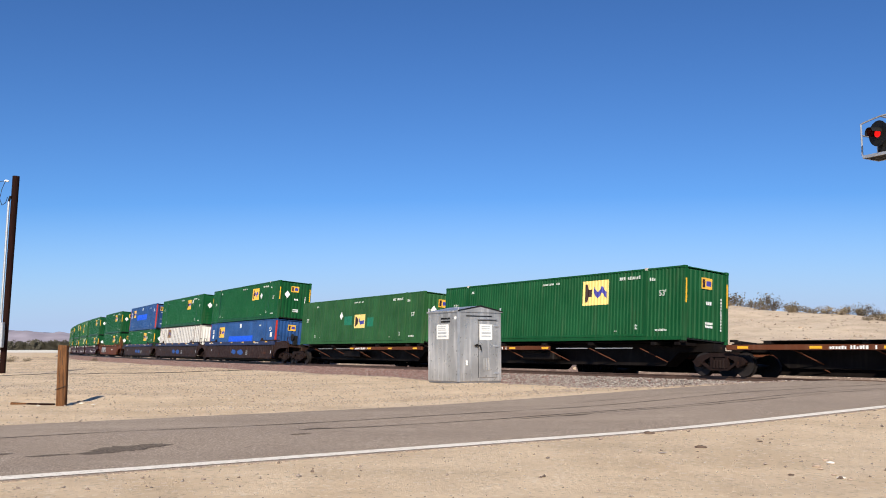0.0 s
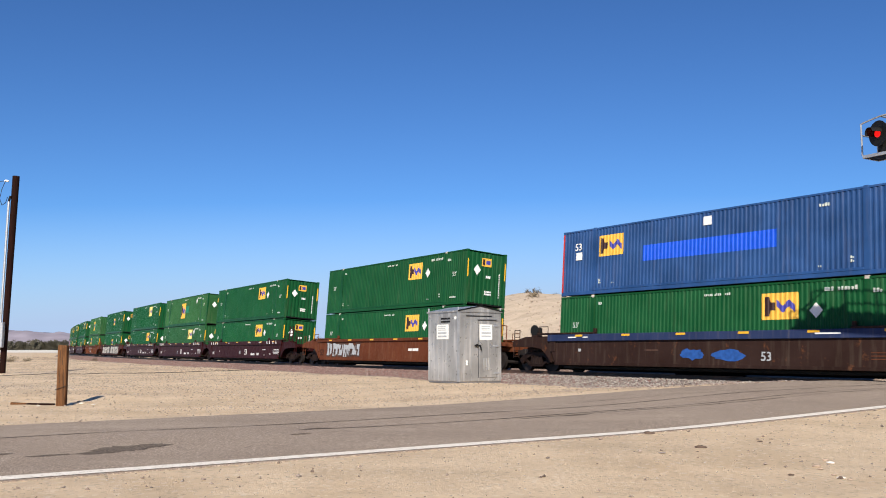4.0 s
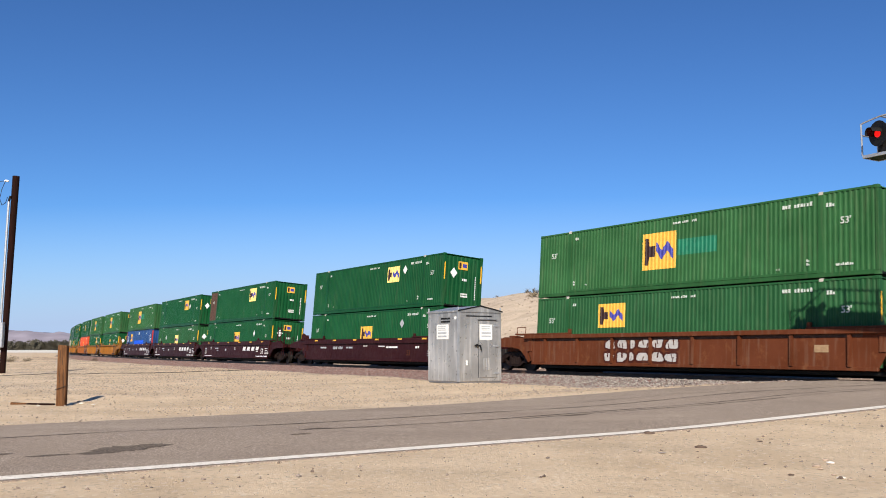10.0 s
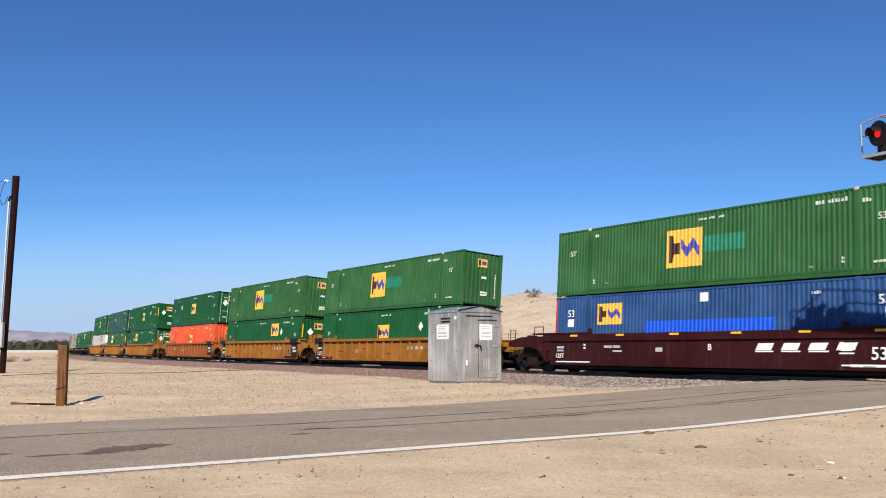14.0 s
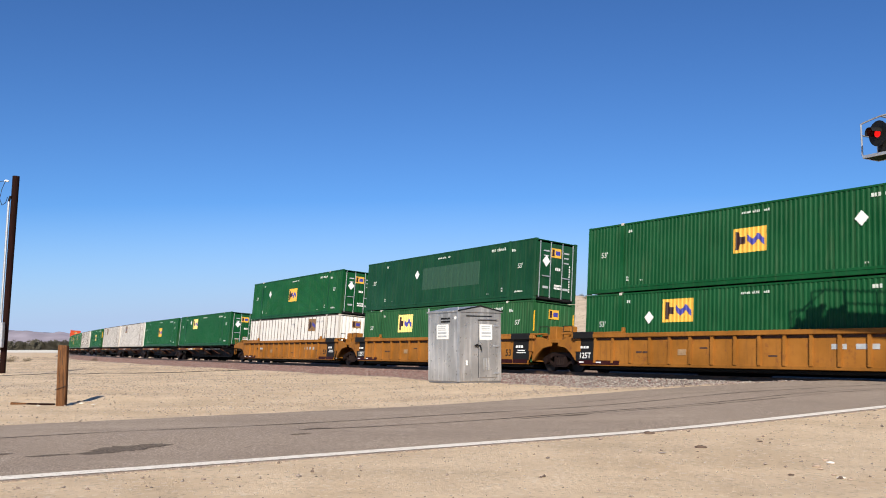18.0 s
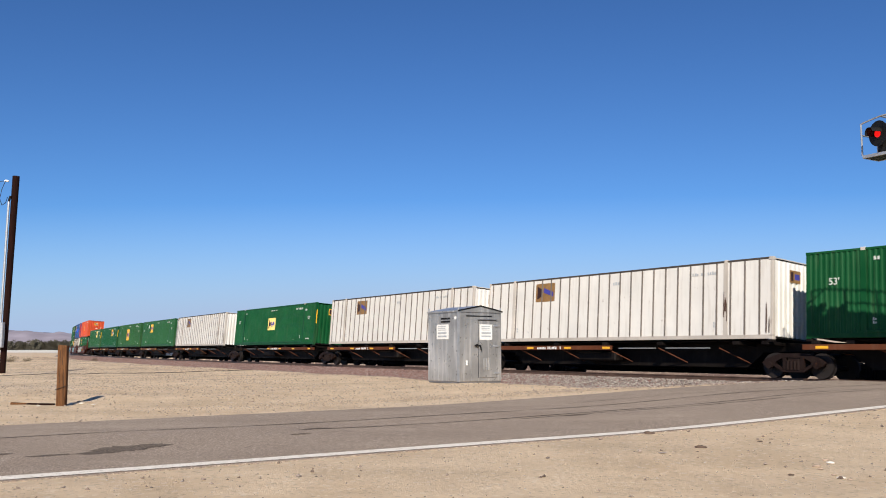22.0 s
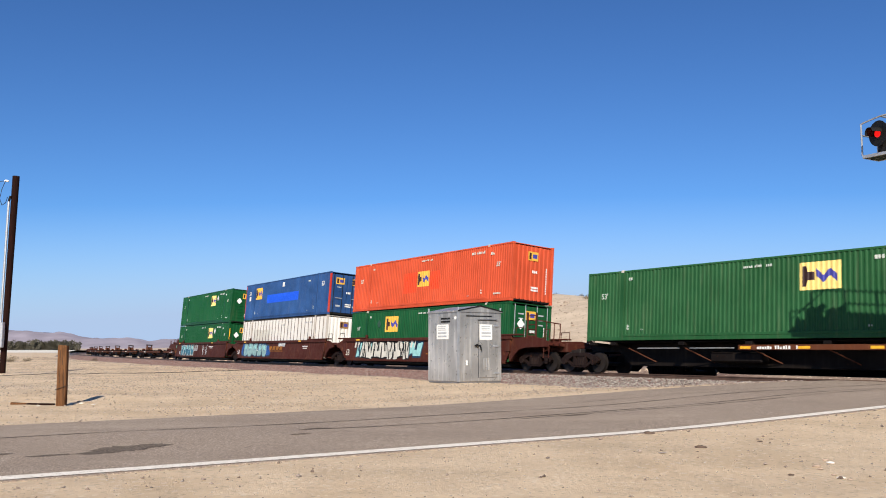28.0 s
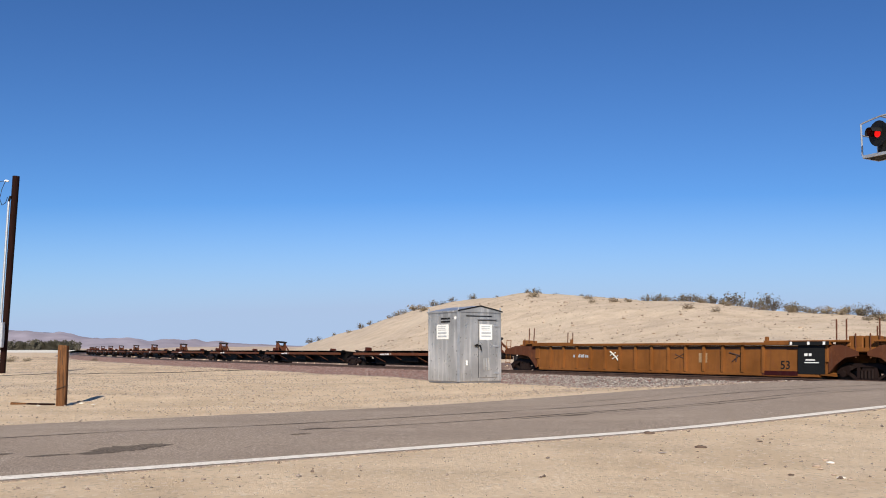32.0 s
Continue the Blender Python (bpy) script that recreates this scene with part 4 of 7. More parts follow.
def graffiti(parent, y, x0, x1, z0, z1, mat, edge, seed, n=6, round_=False, shine=None, groove=None):
    """Spray-painted chunky shapes on a side sheet, that spell nothing: a wide rim, overlapping fills, slits and highlights."""
    rng = random.Random(seed)
    back = bmesh.new()
    hz = z1 - z0
    step = (x1 - x0) / n

    def blob(cx, cz, rx, rz, grow, lean, wob):
        pts = []
        for i in range(28):
            a = 2 * math.pi * i / 28
            ca, sa = math.cos(a), math.sin(a)
            p = 0.62 if round_ else 0.30
            r = 1 + wob[i % 14] * (0.06 if round_ else 0.03) + (0.10 if round_ else 0.16) * math.sin(3 * a + wob[0] * 6)
            ex, ez = math.copysign(abs(ca) ** p, ca) * rx * r, math.copysign(abs(sa) ** p, sa) * rz * min(r, 1.05)
            pts.append((cx + ex + lean * ez + grow * ca, max(z0 - 0.06, min(z1 + 0.06, cz + ez + grow * sa))))
        return pts

    for i in range(n):
        cx, cz = x0 + (i + 0.5) * step + rng.uniform(-0.06, 0.06) * step, (z0 + z1) / 2 + rng.uniform(-0.05, 0.05) * hz
        rx, rz = step * rng.uniform(0.44, 0.54), hz * rng.uniform(0.43, 0.52)
        wob = [rng.uniform(-1, 1) for _ in range(14)]
        lean = rng.uniform(-0.15, 0.25)
        d = 0.0001 * i
        prism(back, blob(cx, cz, rx, rz, 0.06, lean, wob), y - 0.0035 - d, y - 0.001)
        fill, slit = bmesh.new(), bmesh.new()
        prism(fill, blob(cx, cz, rx, rz, -0.035, lean, wob), y - 0.0075 - d, y - 0.005)
        # slits that part the shape into strokes
        for k in range(rng.choice((1, 2, 2)) if round_ else rng.choice((2, 2, 3))):
            sx, up = cx + rx * rng.uniform(-0.5, 0.5), rng.random() < 0.5
            w, h = step * (rng.uniform(0.03, 0.05) if round_ else rng.uniform(0.07, 0.13)), hz * rng.uniform(0.40, 0.66)
            za, zb = (cz - rz * 0.1, cz - rz * 0.1 + h) if up else (cz + rz * 0.1 - h, cz + rz * 0.1)
            za, zb = max(za, z0 - 0.02), min(zb, z1 + 0.02)
            sl = rng.uniform(-0.35, 0.35) * h
            prism(slit, [(sx - w, za), (sx + w * 0.7, za - 0.01), (sx + w * 1.2 + sl, zb), (sx - w * 0.8 + sl, zb + 0.01)], y - 0.0125 - d, y - 0.010)
        shape = part("graffiti_shape", fill, mat, parent, "spray-painted shape")
        part("graffiti_slit", slit, groove or edge, shape)
        if shine:
            gloss = bmesh.new()
            for k in range(2):
                a0, a1 = rng.uniform(1.9, 2.7), rng.uniform(0.5, 1.4)
                q = [(cx + rx * 0.74 * math.cos(a) + lean * rz * 0.7 * math.sin(a), cz + rz * (0.70 - 0.30 * k) * math.sin(a)) for a in np.linspace(a0, a1, 6)]
                prism(gloss, q + [(px, pz - hz * 0.13) for px, pz in q[::-1]], y - 0.0175 - d, y - 0.015)
            part("graffiti_highlight", gloss, shine, shape)
    part("graffiti_outline", back, edge, parent)


def well_unit(kind, front, rear):
    """One well of a double-stack car, about the centre of its load. front, rear: 'joint' shares a bogie with the next well, 'coupler' ends the car."""
    spec = CARS[kind]
    mat, ribs, label = spec["mat"], spec["ribs"], spec["label"]
    u = root("well_car", label, "rail car", "cars of the container train")
    zb, zt = 0.30, 1.58
    Y = 1.46
    for side in (-1, 1):
        bm = bmesh.new()
        prism(bm, [(-8.45, zt - 0.62), (-8.1, zb), (8.1, zb), (8.45, zt - 0.62), (8.45, zt - 0.12), (-8.45, zt - 0.12)], side * Y - 0.008, side * Y + 0.008)
        part("side_plate", bm, mat, u)
        part("top_chord", boxes((-8.6, 8.6, *sorted((side * (Y - 0.07), side * (Y + (0.16 if ribs else 0.095)))), zt - (0.30 if spec.get("deep") else 0.17), zt), bev=0.012), spec.get("chord", mat), u) if kind != "old" else part("top_chord", boxes((-8.6, 8.6, *sorted((side * (Y - 0.07), side * (Y + 0.19))), zt - 0.11, zt), bev=0.012), mat, u)
        part("bottom_sill", boxes((-8.1, 8.1, side * Y - 0.07, side * Y + 0.05, zb - 0.05, zb + 0.07), bev=0.012), mat, u)
        for x in (-8.3, 8.3):
            part("end_post", boxes((x - 0.16, x + 0.16, side * Y - 0.05, side * Y + 0.06, zt - 0.75, zt), bev=0.012), mat, u)
        # raised guide rails near the ends of the chord
        for sx in (-1, 1):
            part("chord_cap", boxes((*sorted((sx * 5.7, sx * 9.3)), *sorted((side * (Y - 0.12), side * (Y + 0.12))), zt + 0.002, zt + 0.07), bev=0.01), mat if not spec.get("dark_caps") else BLACK, u)
            part("guide_post", boxes((sx * 5.75 - 0.07, sx * 5.75 + 0.07, side * (Y - 0.03) - 0.06, side * (Y - 0.03) + 0.06, zt + 0.05, zt + 0.24), bev=0.015), mat, u)
        if ribs and side < 0:
            wide = spec.get("pitch", 0.99)
            # one flat dark strip paints both the slots and the chord's shade
            part("under_chord_strip", boxes((-7.6, 7.6, *sorted((side * (Y + 0.006), side * (Y + 0.018))), zt - 0.27, zt - 0.175)), RUST_PATCH, u, "dark strip for the slots and shade below the top chord")
            for i in range(int((14.6 if wide > 1.5 else 13.2) / wide) + 1):
                x = -7.22 + i * wide
                part("rib", prism(bmesh.new(), [(x - 0.055, zb + 0.07), (x + 0.055, zb + 0.07), (x + 0.055, zt - 0.1), (x - 0.055, zt - 0.1)], *sorted((side * Y, side * (Y + 0.11)))), mat, u)
        for x in (-6.6, -3.9, -1.1, 1.7, 4.4, 7.0)[::4 if kind in ("tag", "teal", "teal2", "zigzag") else 1] if kind not in ("old", "yellow", "block", "dirty") and side < 0 else ():
            part("reflector", boxes((x - 0.22, x + 0.22, *sorted((side * (Y + 0.096), side * (Y + 0.100))), zt - 0.11, zt - 0.03)), REFLECT_Y, u)
    # black slab added for the shade under the well, hiding bright ground beyond
    part("under_car_shade", boxes((-8.0, 8.0, -1.05, 1.05, 0.13, 0.26), bev=0.02), BLACK, u)
    for x in (-7.5, -3.8, 0, 3.8, 7.5):
        part("floor_beam", boxes((x - 0.35, x + 0.35, -1.42, 1.42, zb - 0.03, zb + 0.05)), mat, u)
    for sx, kd in ((1, front), (-1, rear)):
        reach = 9.72 if kd == "joint" else 11.25
        part("bulkhead", boxes((*sorted((sx * 8.30, sx * 8.40)), -1.40, 1.40, zb + 0.1, zt - 0.15)), mat, u)
        part("end_deck", boxes((*sorted((sx * 8.4, sx * reach)), -0.42, 0.42, 0.88, 1.30), (*sorted((sx * 8.4, sx * (TRUCK_X + 0.3))), -1.40, 1.40, 1.22, 1.38), bev=0.02), mat, u)
        R = reach - 0.12
        for side in (-1, 1):                 # the side goes on over the bogie and arches up to clear it
            out = [(8.44, 1.52), (R - 0.9, 1.50), (R, 1.30), (R, 1.06), (9.55, 1.02), (9.1, 0.94), (8.72, 0.66), (8.44, 0.36)] if kd == "coupler" else [(8.44, 1.52), (8.95, 1.50), (R, 1.24), (R, 1.08), (9.1, 1.0), (8.72, 0.72), (8.44, 0.42)]
            part("end_frame", prism(bmesh.new(), [(sx * a, b) for a, b in out], side * 1.40 - 0.05, side * 1.40 + 0.05), mat if kind != "old" else HITCH_RUST, u)
        hand = bmesh.new()
        for side in (-1, 1) if kind == "old" else ():
            for x in (sx * 8.75, sx * 9.15, sx * 9.5):
                rod(hand, (x, side * 1.40, 1.0), (x, side * 1.40, 2.45 if abs(x) < 9.4 else 1.9), 0.028, 6)
        for side in (-1, 1) if kind != "old" else ():
            for x in (sx * 8.75, sx * 9.35):
                rod(hand, (x, side * 1.40, 1.0), (x, side * 1.40, 1.95), 0.018, 6)
            rod(hand, (sx * 8.75, side * 1.40, 1.95), (sx * 9.35, side * 1.40, 1.95), 0.018, 6)
        part("handrail", hand, HITCH_RUST if kind == "old" else mat if kd == "coupler" else STEEL, u)
        if kind == "old":
            part("end_cage", boxes((*sorted((sx * 9.2, sx * 9.75)), -1.36, -0.75, 1.32, 1.82), (*sorted((sx * 8.7, sx * 9.3)), -1.40, -1.1, 1.40, 1.66), bev=0.03), mat, u)
        if kd == "coupler":
            part("coupler", boxes((*sorted((sx * 11.2, sx * 11.75)), -0.14, 0.14, 0.74, 1.0), (*sorted((sx * 11.65, sx * 11.9)), -0.2, 0.2, 0.70, 1.05), bev=0.03), STEEL, u)
            for side in (-1, 1):
                lad = bmesh.new()
                for x in (sx * 10.75, sx * 11.12):
                    rod(lad, (x, side * 1.36, 0.55), (x, side * 1.36, 1.85), 0.02, 6)
                for zz in (0.6, 0.9, 1.2, 1.5, 1.82):
                    rod(lad, (sx * 10.75, side * 1.36, zz), (sx * 11.12, side * 1.36, zz), 0.014, 6)
                part("ladder", lad, mat, u)
            if kind in ("dark", "teal2", "smooth", "tag"):
                br = bmesh.new()
                box(br, *sorted((sx * 10.2, sx * 10.45)), -0.75, -0.45, 1.3, 2.0, bev=0.02)
                rod(br, (sx * 10.33, -0.80, 1.85), (sx * 10.33, -0.86, 1.85), 0.26, 18)
                part("hand_brake", br, BLACK if kind == "dark" else mat, u)
            elif sx > 0:
                cage = bmesh.new()           # a tall ladder frame and a sloping rail out to the coupler
                for x in (9.40, 10.02):
                    rod(cage, (x, -1.25, 1.1), (x, -1.25, 2.62), 0.045, 8)
                for k in range(6):
                    rod(cage, (9.40, -1.25, 1.45 + 0.21 * k), (10.02, -1.25, 1.45 + 0.21 * k), 0.024, 6)
                part("ladder_frame", cage, mat, u)
                rail = bmesh.new()
                rod(rail, (10.02, -1.25, 2.30), (11.7, -1.25, 2.06), 0.024, 6)
                for x, z in ((10.75, 2.19), (11.3, 2.11), (11.7, 2.06)):
                    rod(rail, (x, -1.25, 1.2), (x, -1.25, z), 0.024, 6)
                part("end_rail", rail, mat, u)
            part("step_bracket", boxes((*sorted((sx * 9.5, sx * 9.9)), -1.40, -1.05, 1.40, 1.58), (*sorted((sx * 10.3, sx * 10.6)), -1.40, -1.1, 1.26, 1.46), bev=0.02), mat, u)
            part("coupler_sill", boxes((*sorted((sx * 10.2, sx * 11.15)), -1.40, 1.40, 1.12, 1.24), bev=0.01), mat, u)
        if kd == "joint" and kind in ("yellow", "block", "dirty"):
            part("end_stand", boxes((*sorted((sx * 9.15, sx * 9.62)), -1.15, -0.75, 1.36, 1.98), (*sorted((sx * 8.75, sx * 9.15)), -1.25, -0.95, 1.36, 1.62), bev=0.02), mat, u)
        if kd == "coupler" or sx < 0:
            truck(u, sx * TRUCK_X if kd == "coupler" else sx * 9.82, TRUCK_BROWN)
    if kind in ("yellow", "block", "dirty"):
        spec["marks"](u, front, rear)
    else:
        spec["marks"](u)
    return u


def bars(u, x, z, widths, h, y=-1.475, mat=MARK):
    return dashes(u, -1, x, z, widths, h, mat, -y, 0.05)


def slanted(u, x, z, w, h, mat, n, step):
    """A row of leaning blocks."""
    for i in range(n):
        a = x + i * step
        part("slanted_block", prism(bmesh.new(), [(a, z - h / 2), (a + w, z - h / 2), (a + w + h * 0.5, z + h / 2), (a + h * 0.5, z + h / 2)], -1.478, -1.472), mat, u)


def marks_maroon(u):
    lettering("53", 0.60, MARK, u, 0.95, -1.474, 0.71)
    lettering("125T", 0.28, MARK, u, -7.39, -1.474, 0.63)
    script(u, -1, 2.6, 0.60, 5, 0.22, MARK, 1.475, 3)
    script(u, -1, 3.65, 0.60, 4, 0.20, MARK, 1.475, 4)
    for z, w in ((0.92, 1.1), (0.82, 1.3), (0.72, 1.2), (0.62, 1.0)):
        bars(u, 7.55, z, (w,), 0.035)
    bars(u, 5.0, 0.92, (0.35, 0.3), 0.05)
    bars(u, 6.35, 0.60, (0.28,), 0.07)
    bars(u, 5.15, 0.52, (0.2,), 0.05)
    part("stencil_frame", boxes((-0.58, -0.30, -1.477, -1.472, 0.56, 0.60), (-0.58, -0.30, -1.477, -1.472, 0.78, 0.82), (-0.58, -0.54, -1.477, -1.472, 0.60, 0.78), (-0.34, -0.30, -1.477, -1.472, 0.60, 0.78)), MARK_GREY, u)
    bars(u, -0.44, 0.69, (0.10,), 0.10, mat=MARK_GREY)
    bars(u, -5.7, 0.78, (0.06,), 0.14)
    for x in (-7.9, -7.35, -6.75, -6.2, 5.75, 6.26, 6.99, 7.6):
        part("white_guide", prism(bmesh.new(), [(x - 0.035, 1.36), (x + 0.12, 1.36), (x + 0.12, 1.42), (x + 0.03, 1.43), (x + 0.025, 1.60), (x - 0.035, 1.60)], -1.575, -1.557), MARK, u)
    for x, w in ((-3.2, 0.35), (1.9, 0.5), (4.2, 0.4)):
        bars(u, x, 1.45, (w,), 0.04, -1.558)


def marks_road(u):
    lettering("53", 0.55, MARK, u, 6.87, -1.474, 0.78)
    slanted(u, 2.45, 1.02, 0.62, 0.24, MARK, 4, 1.0)
    for i in range(3):
        bars(u, 2.8 + i * 1.02, 0.86, (0.72,), 0.05)
    bars(u, 7.0, 0.38, (2.15,), 0.15)
    part("plate_marks", boxes((6.35, 6.75, -1.482, -1.476, 0.34, 0.42), (7.1, 7.5, -1.482, -1.476, 0.33, 0.43)), MARK_GREY, u)
    for z, w in ((1.10, 0.4), (1.00, 0.5), (0.62, 0.35)):
        bars(u, 5.8, z - 0.2, (w,), 0.05)
    for z in (1.02, 0.86, 0.74, 0.62):
        bars(u, 7.9, z, (0.8,), 0.04)
    lettering("B", 0.32, MARK, u, 0.50, -1.474, 1.0)
    bars(u, -1.9, 0.92, (0.34,), 0.16, mat=MARK_GREY)
    bars(u, -4.4, 1.04, (0.45, 0.4), 0.10, mat=MARK_GREY)
    bars(u, -4.1, 0.86, (0.5,), 0.07, mat=MARK_GREY)
    bars(u, -7.5, 1.02, (0.45,), 0.10, mat=MARK_GREY)
    bars(u, -7.5, 0.88, (0.40,), 0.07, mat=MARK_GREY)
    lettering("125T", 0.26, MARK, u, -7.53, -1.474, 0.65)
    bars(u, -6.7, 0.36, (2.1,), 0.13)
    for x in (-6.0, 5.65):
        for z in (1.12, 0.99):
            bars(u, x, z, (0.12,), 0.07)


def data_panels(u, front, rear):
    """Black panels with writing on the sides where two wells join."""
    if front == "joint":
        part("data_panel", boxes((6.98, 8.16, -1.484, -1.472, 0.44, 1.40)), BLACK, u, "black data panel")
        bars(u, 7.45, 1.06, (0.14, 0.14, 0.14), 0.12, -1.487)
        bars(u, 7.6, 0.88, (0.55,), 0.05, -1.487)
        bars(u, 7.6, 0.78, (0.7,), 0.04, -1.487)
        part("chord_marking", boxes((6.95, 8.3, -1.632, -1.40, 1.38, 1.662), bev=0.01), BLACK, u, "black chord end")
    if rear == "joint":
        part("data_panel", boxes((-8.42, -7.34, -1.484, -1.472, 0.44, 1.44)), BLACK, u, "black data panel")
        lettering("125T", 0.34, MARK, u, -7.86, -1.488, 0.66)
        bars(u, -7.9, 1.02, (0.14, 0.12, 0.14), 0.10, -1.487)
        part("chord_marking", boxes((-8.5, -7.3, -1.632, -1.40, 1.38, 1.662), bev=0.01), BLACK, u, "black chord end")
    else:
        bars(u, -5.55, 1.0, (0.45,), 0.13, mat=BLACK)
        bars(u, -4.75, 1.0, (0.75,), 0.13, mat=MARK_GREY)


def marks_yellow(u, front, rear):
    data_panels(u, front, rear)
    lettering("53", 0.44, BLACK, u, 6.62, -1.474, 0.76)
    for a, b in ((5.9, 7.0), (7.05, 8.1), (-8.2, -5.85)):
        part("red_plate", boxes((a, b, -1.535, -1.515, 0.29, 0.47)), MAROON, u)
    bars(u, -8.0, 0.39, (0.28,), 0.05, -1.538)
    bars(u, -7.0, 0.39, (0.28,), 0.05, -1.538)
    part("plate", boxes((3.35, 3.87, -1.478, -1.472, 0.93, 1.10)), MARK_GREY, u, "grey plate")
    part("plate", boxes((4.18, 4.95, -1.478, -1.472, 0.93, 1.10)), MARK_GREY, u, "grey plate")
    bars(u, -4.7, 0.82, (0.3, 0.25), 0.08, mat=RUST_PATCH)
    bars(u, -2.7, 0.82, (0.4,), 0.22, mat=FADED_PATCH)
    for x, z in ((-1.7, 0.98), (1.2, 0.70), (5.4, 0.88)):
        bars(u, x, z, (0.35,), 0.06, mat=RUST_PATCH)


def marks_old(u):
    lettering("53", 0.46, BLACK, u, 6.62, -1.474, 0.68)
    part("data_panel", boxes((7.22, 8.35, -1.545, -1.52, 0.36, 1.46)), BLACK, u, "black data panel")
    bars(u, 7.65, 1.10, (0.14, 0.12), 0.10, -1.548)
    bars(u, 7.75, 0.90, (0.4,), 0.05, -1.548)
    bars(u, 7.8, 0.80, (0.6,), 0.04, -1.548)
    part("red_plate", boxes((5.6, 7.2, -1.535, -1.515, 0.28, 0.46)), MAROON, u)
    part("chord_marking", boxes((6.9, 8.6, -1.668, -1.652, 1.46, 1.60)), BLACK, u)
    for x in (7.0, 7.75, 8.4):
        bars(u, x, 1.53, (0.10,), 0.12, -1.670)
    script(u, -1, -4.9, 1.0, 9, 0.18, MARK_GREY, 1.475, 5)
    part("painted_figure", merge(rods(((-2.95, -1.476, 1.20), (-2.62, -1.476, 0.98), 0.045), ((-2.62, -1.476, 0.98), (-2.35, -1.476, 0.74), 0.04), ((-2.80, -1.476, 0.86), (-2.30, -1.476, 1.06), 0.03), ((-2.95, -1.476, 1.02), (-2.60, -1.476, 1.16), 0.03))), CREAM, u, "white spray-painted scribble")
    bars(u, 2.6, 0.95, (0.45,), 0.40, mat=FADED_PATCH)
    part("painted_figure", rods(((1.05, -1.474, 0.90), (1.55, -1.474, 1.12), 0.02), ((1.05, -1.474, 1.10), (1.55, -1.474, 0.92), 0.02)), RUST_PATCH, u)
    part("painted_figure", rods(((3.95, -1.474, 1.18), (4.5, -1.474, 1.05), 0.03), ((4.1, -1.474, 0.80), (4.6, -1.474, 1.15), 0.03), ((4.3, -1.474, 0.80), (4.35, -1.474, 1.10), 0.03)), RUST_PATCH, u)


def marks_dirty(u, front, rear):
    data_panels(u, front, rear)
    for x in (-2.40, -1.65, -0.65, 0.60, 1.45):
        part("chalk_mark", rods(((x - 0.10, -1.476, 1.02), (x + 0.02, -1.476, 0.66), 0.014), ((x + 0.02, -1.476, 0.66), (x + 0.12, -1.476, 0.74), 0.014)), CREAM, u, "thin chalk stroke")
    bars(u, -4.6, 0.95, (0.4,), 0.10, mat=FADED_PATCH)


def marks_block(u, front, rear):
    marks_yellow(u, front, rear)
    for a in (0.86, 1.66, 2.46):
        part("red_block", boxes((a, a + 0.70, -1.477, -1.472, 1.06, 1.16)), RED_OLD, u, "faded red block")
        part("red_block", boxes((a + 0.24, a + 0.46, -1.477, -1.472, 0.62, 1.06)), RED_OLD, u, "faded red block")


def chunk(u, x, z0, z1, w, seed, fill, rim, y=-1.470):
    """One chunky sprayed shape on a dark rim, parted by a few leaning slits; it spells nothing."""
    rng = random.Random(seed)
    h = z1 - z0
    lean = 0.10 * h
    q = lambda a, b: (x + a * w + b * lean, z0 + b * h)
    part("graffiti_outline", prism(bmesh.new(), [q(-0.07, -0.05), q(1.06, -0.04), q(1.07, 1.05), q(-0.06, 1.05)], y - 0.0035, y - 0.001), rim, u)
    r = lambda: rng.uniform(0.0, 0.12)
    shape = part("graffiti_shape", prism(bmesh.new(), [q(r(), r()), q(0.45, r()), q(1 - r(), r()), q(1 - r(), 0.55), q(1 - r(), 1 - r()), q(0.5, 1 - r()), q(r(), 1 - r()), q(r(), 0.5)], y - 0.0075, y - 0.005), fill, u, "spray-painted shape")
    for k in range(max(2, int(w / 0.5))):
        a, up, t = (k + 0.6) / (w / 0.5 + 0.3), (k + seed) % 2, 0.055 / w
        b0, b1 = (0.40, 1.04) if up else (-0.04, 0.58)
        ln = rng.choice((-0.10, 0.05, 0.16)) / w
        part("graffiti_slit", prism(bmesh.new(), [q(a - t, b0), q(a + t * 1.6, b0), q(a + t * 1.2 + ln, b1), q(a - t * 1.4 + ln, b1)], y - 0.0125, y - 0.010), rim, shape)


def marks_white_tag(u):
    part("graffiti_backing", boxes((-7.6, 0.05, -1.4705, -1.468, 0.34, 1.42)), BLACK, u, "black spray-painted ground")
    part("graffiti_backing", boxes((0.55, 8.1, -1.4705, -1.468, 0.34, 1.42)), BLACK, u, "black spray-painted ground")
    for k, (x, w) in enumerate(((-7.45, 1.75), (-5.55, 1.25), (-4.2, 1.15), (-2.85, 0.55), (-2.15, 1.5))):
        chunk(u, x, 0.38, 1.36, w, k + 3, CREAM, BLACK)
    for k, (x, w) in enumerate(((0.75, 2.0), (2.9, 1.25), (4.3, 1.3), (5.75, 1.05), (6.95, 1.1))):
        chunk(u, x, 0.36, 1.40, w, k + 11, CREAM, BLACK)
    graffiti(u, -1.469, -0.35, 0.65, 0.5, 1.2, RUST_ORANGE, TEAL_DULL, 18, 1, True)


def marks_small_tag(u):
    for x, w in ((-3.6, 0.62), (-2.9, 0.62), (-2.2, 0.30), (-1.8, 0.66), (-1.05, 0.62), (-0.35, 0.62)):
        graffiti(u, -1.47, x, x + w, 0.42, 0.84, CHROME, RUST_BROWN, int(50 + x * 3), 1, True)
        graffiti(u, -1.47, x + 0.04, x + w + 0.04, 0.92, 1.36, CHROME, RUST_BROWN, int(80 + x * 3), 1, True)
    bars(u, 6.2, 0.95, (0.5,), 0.24, mat=FADED_PATCH)


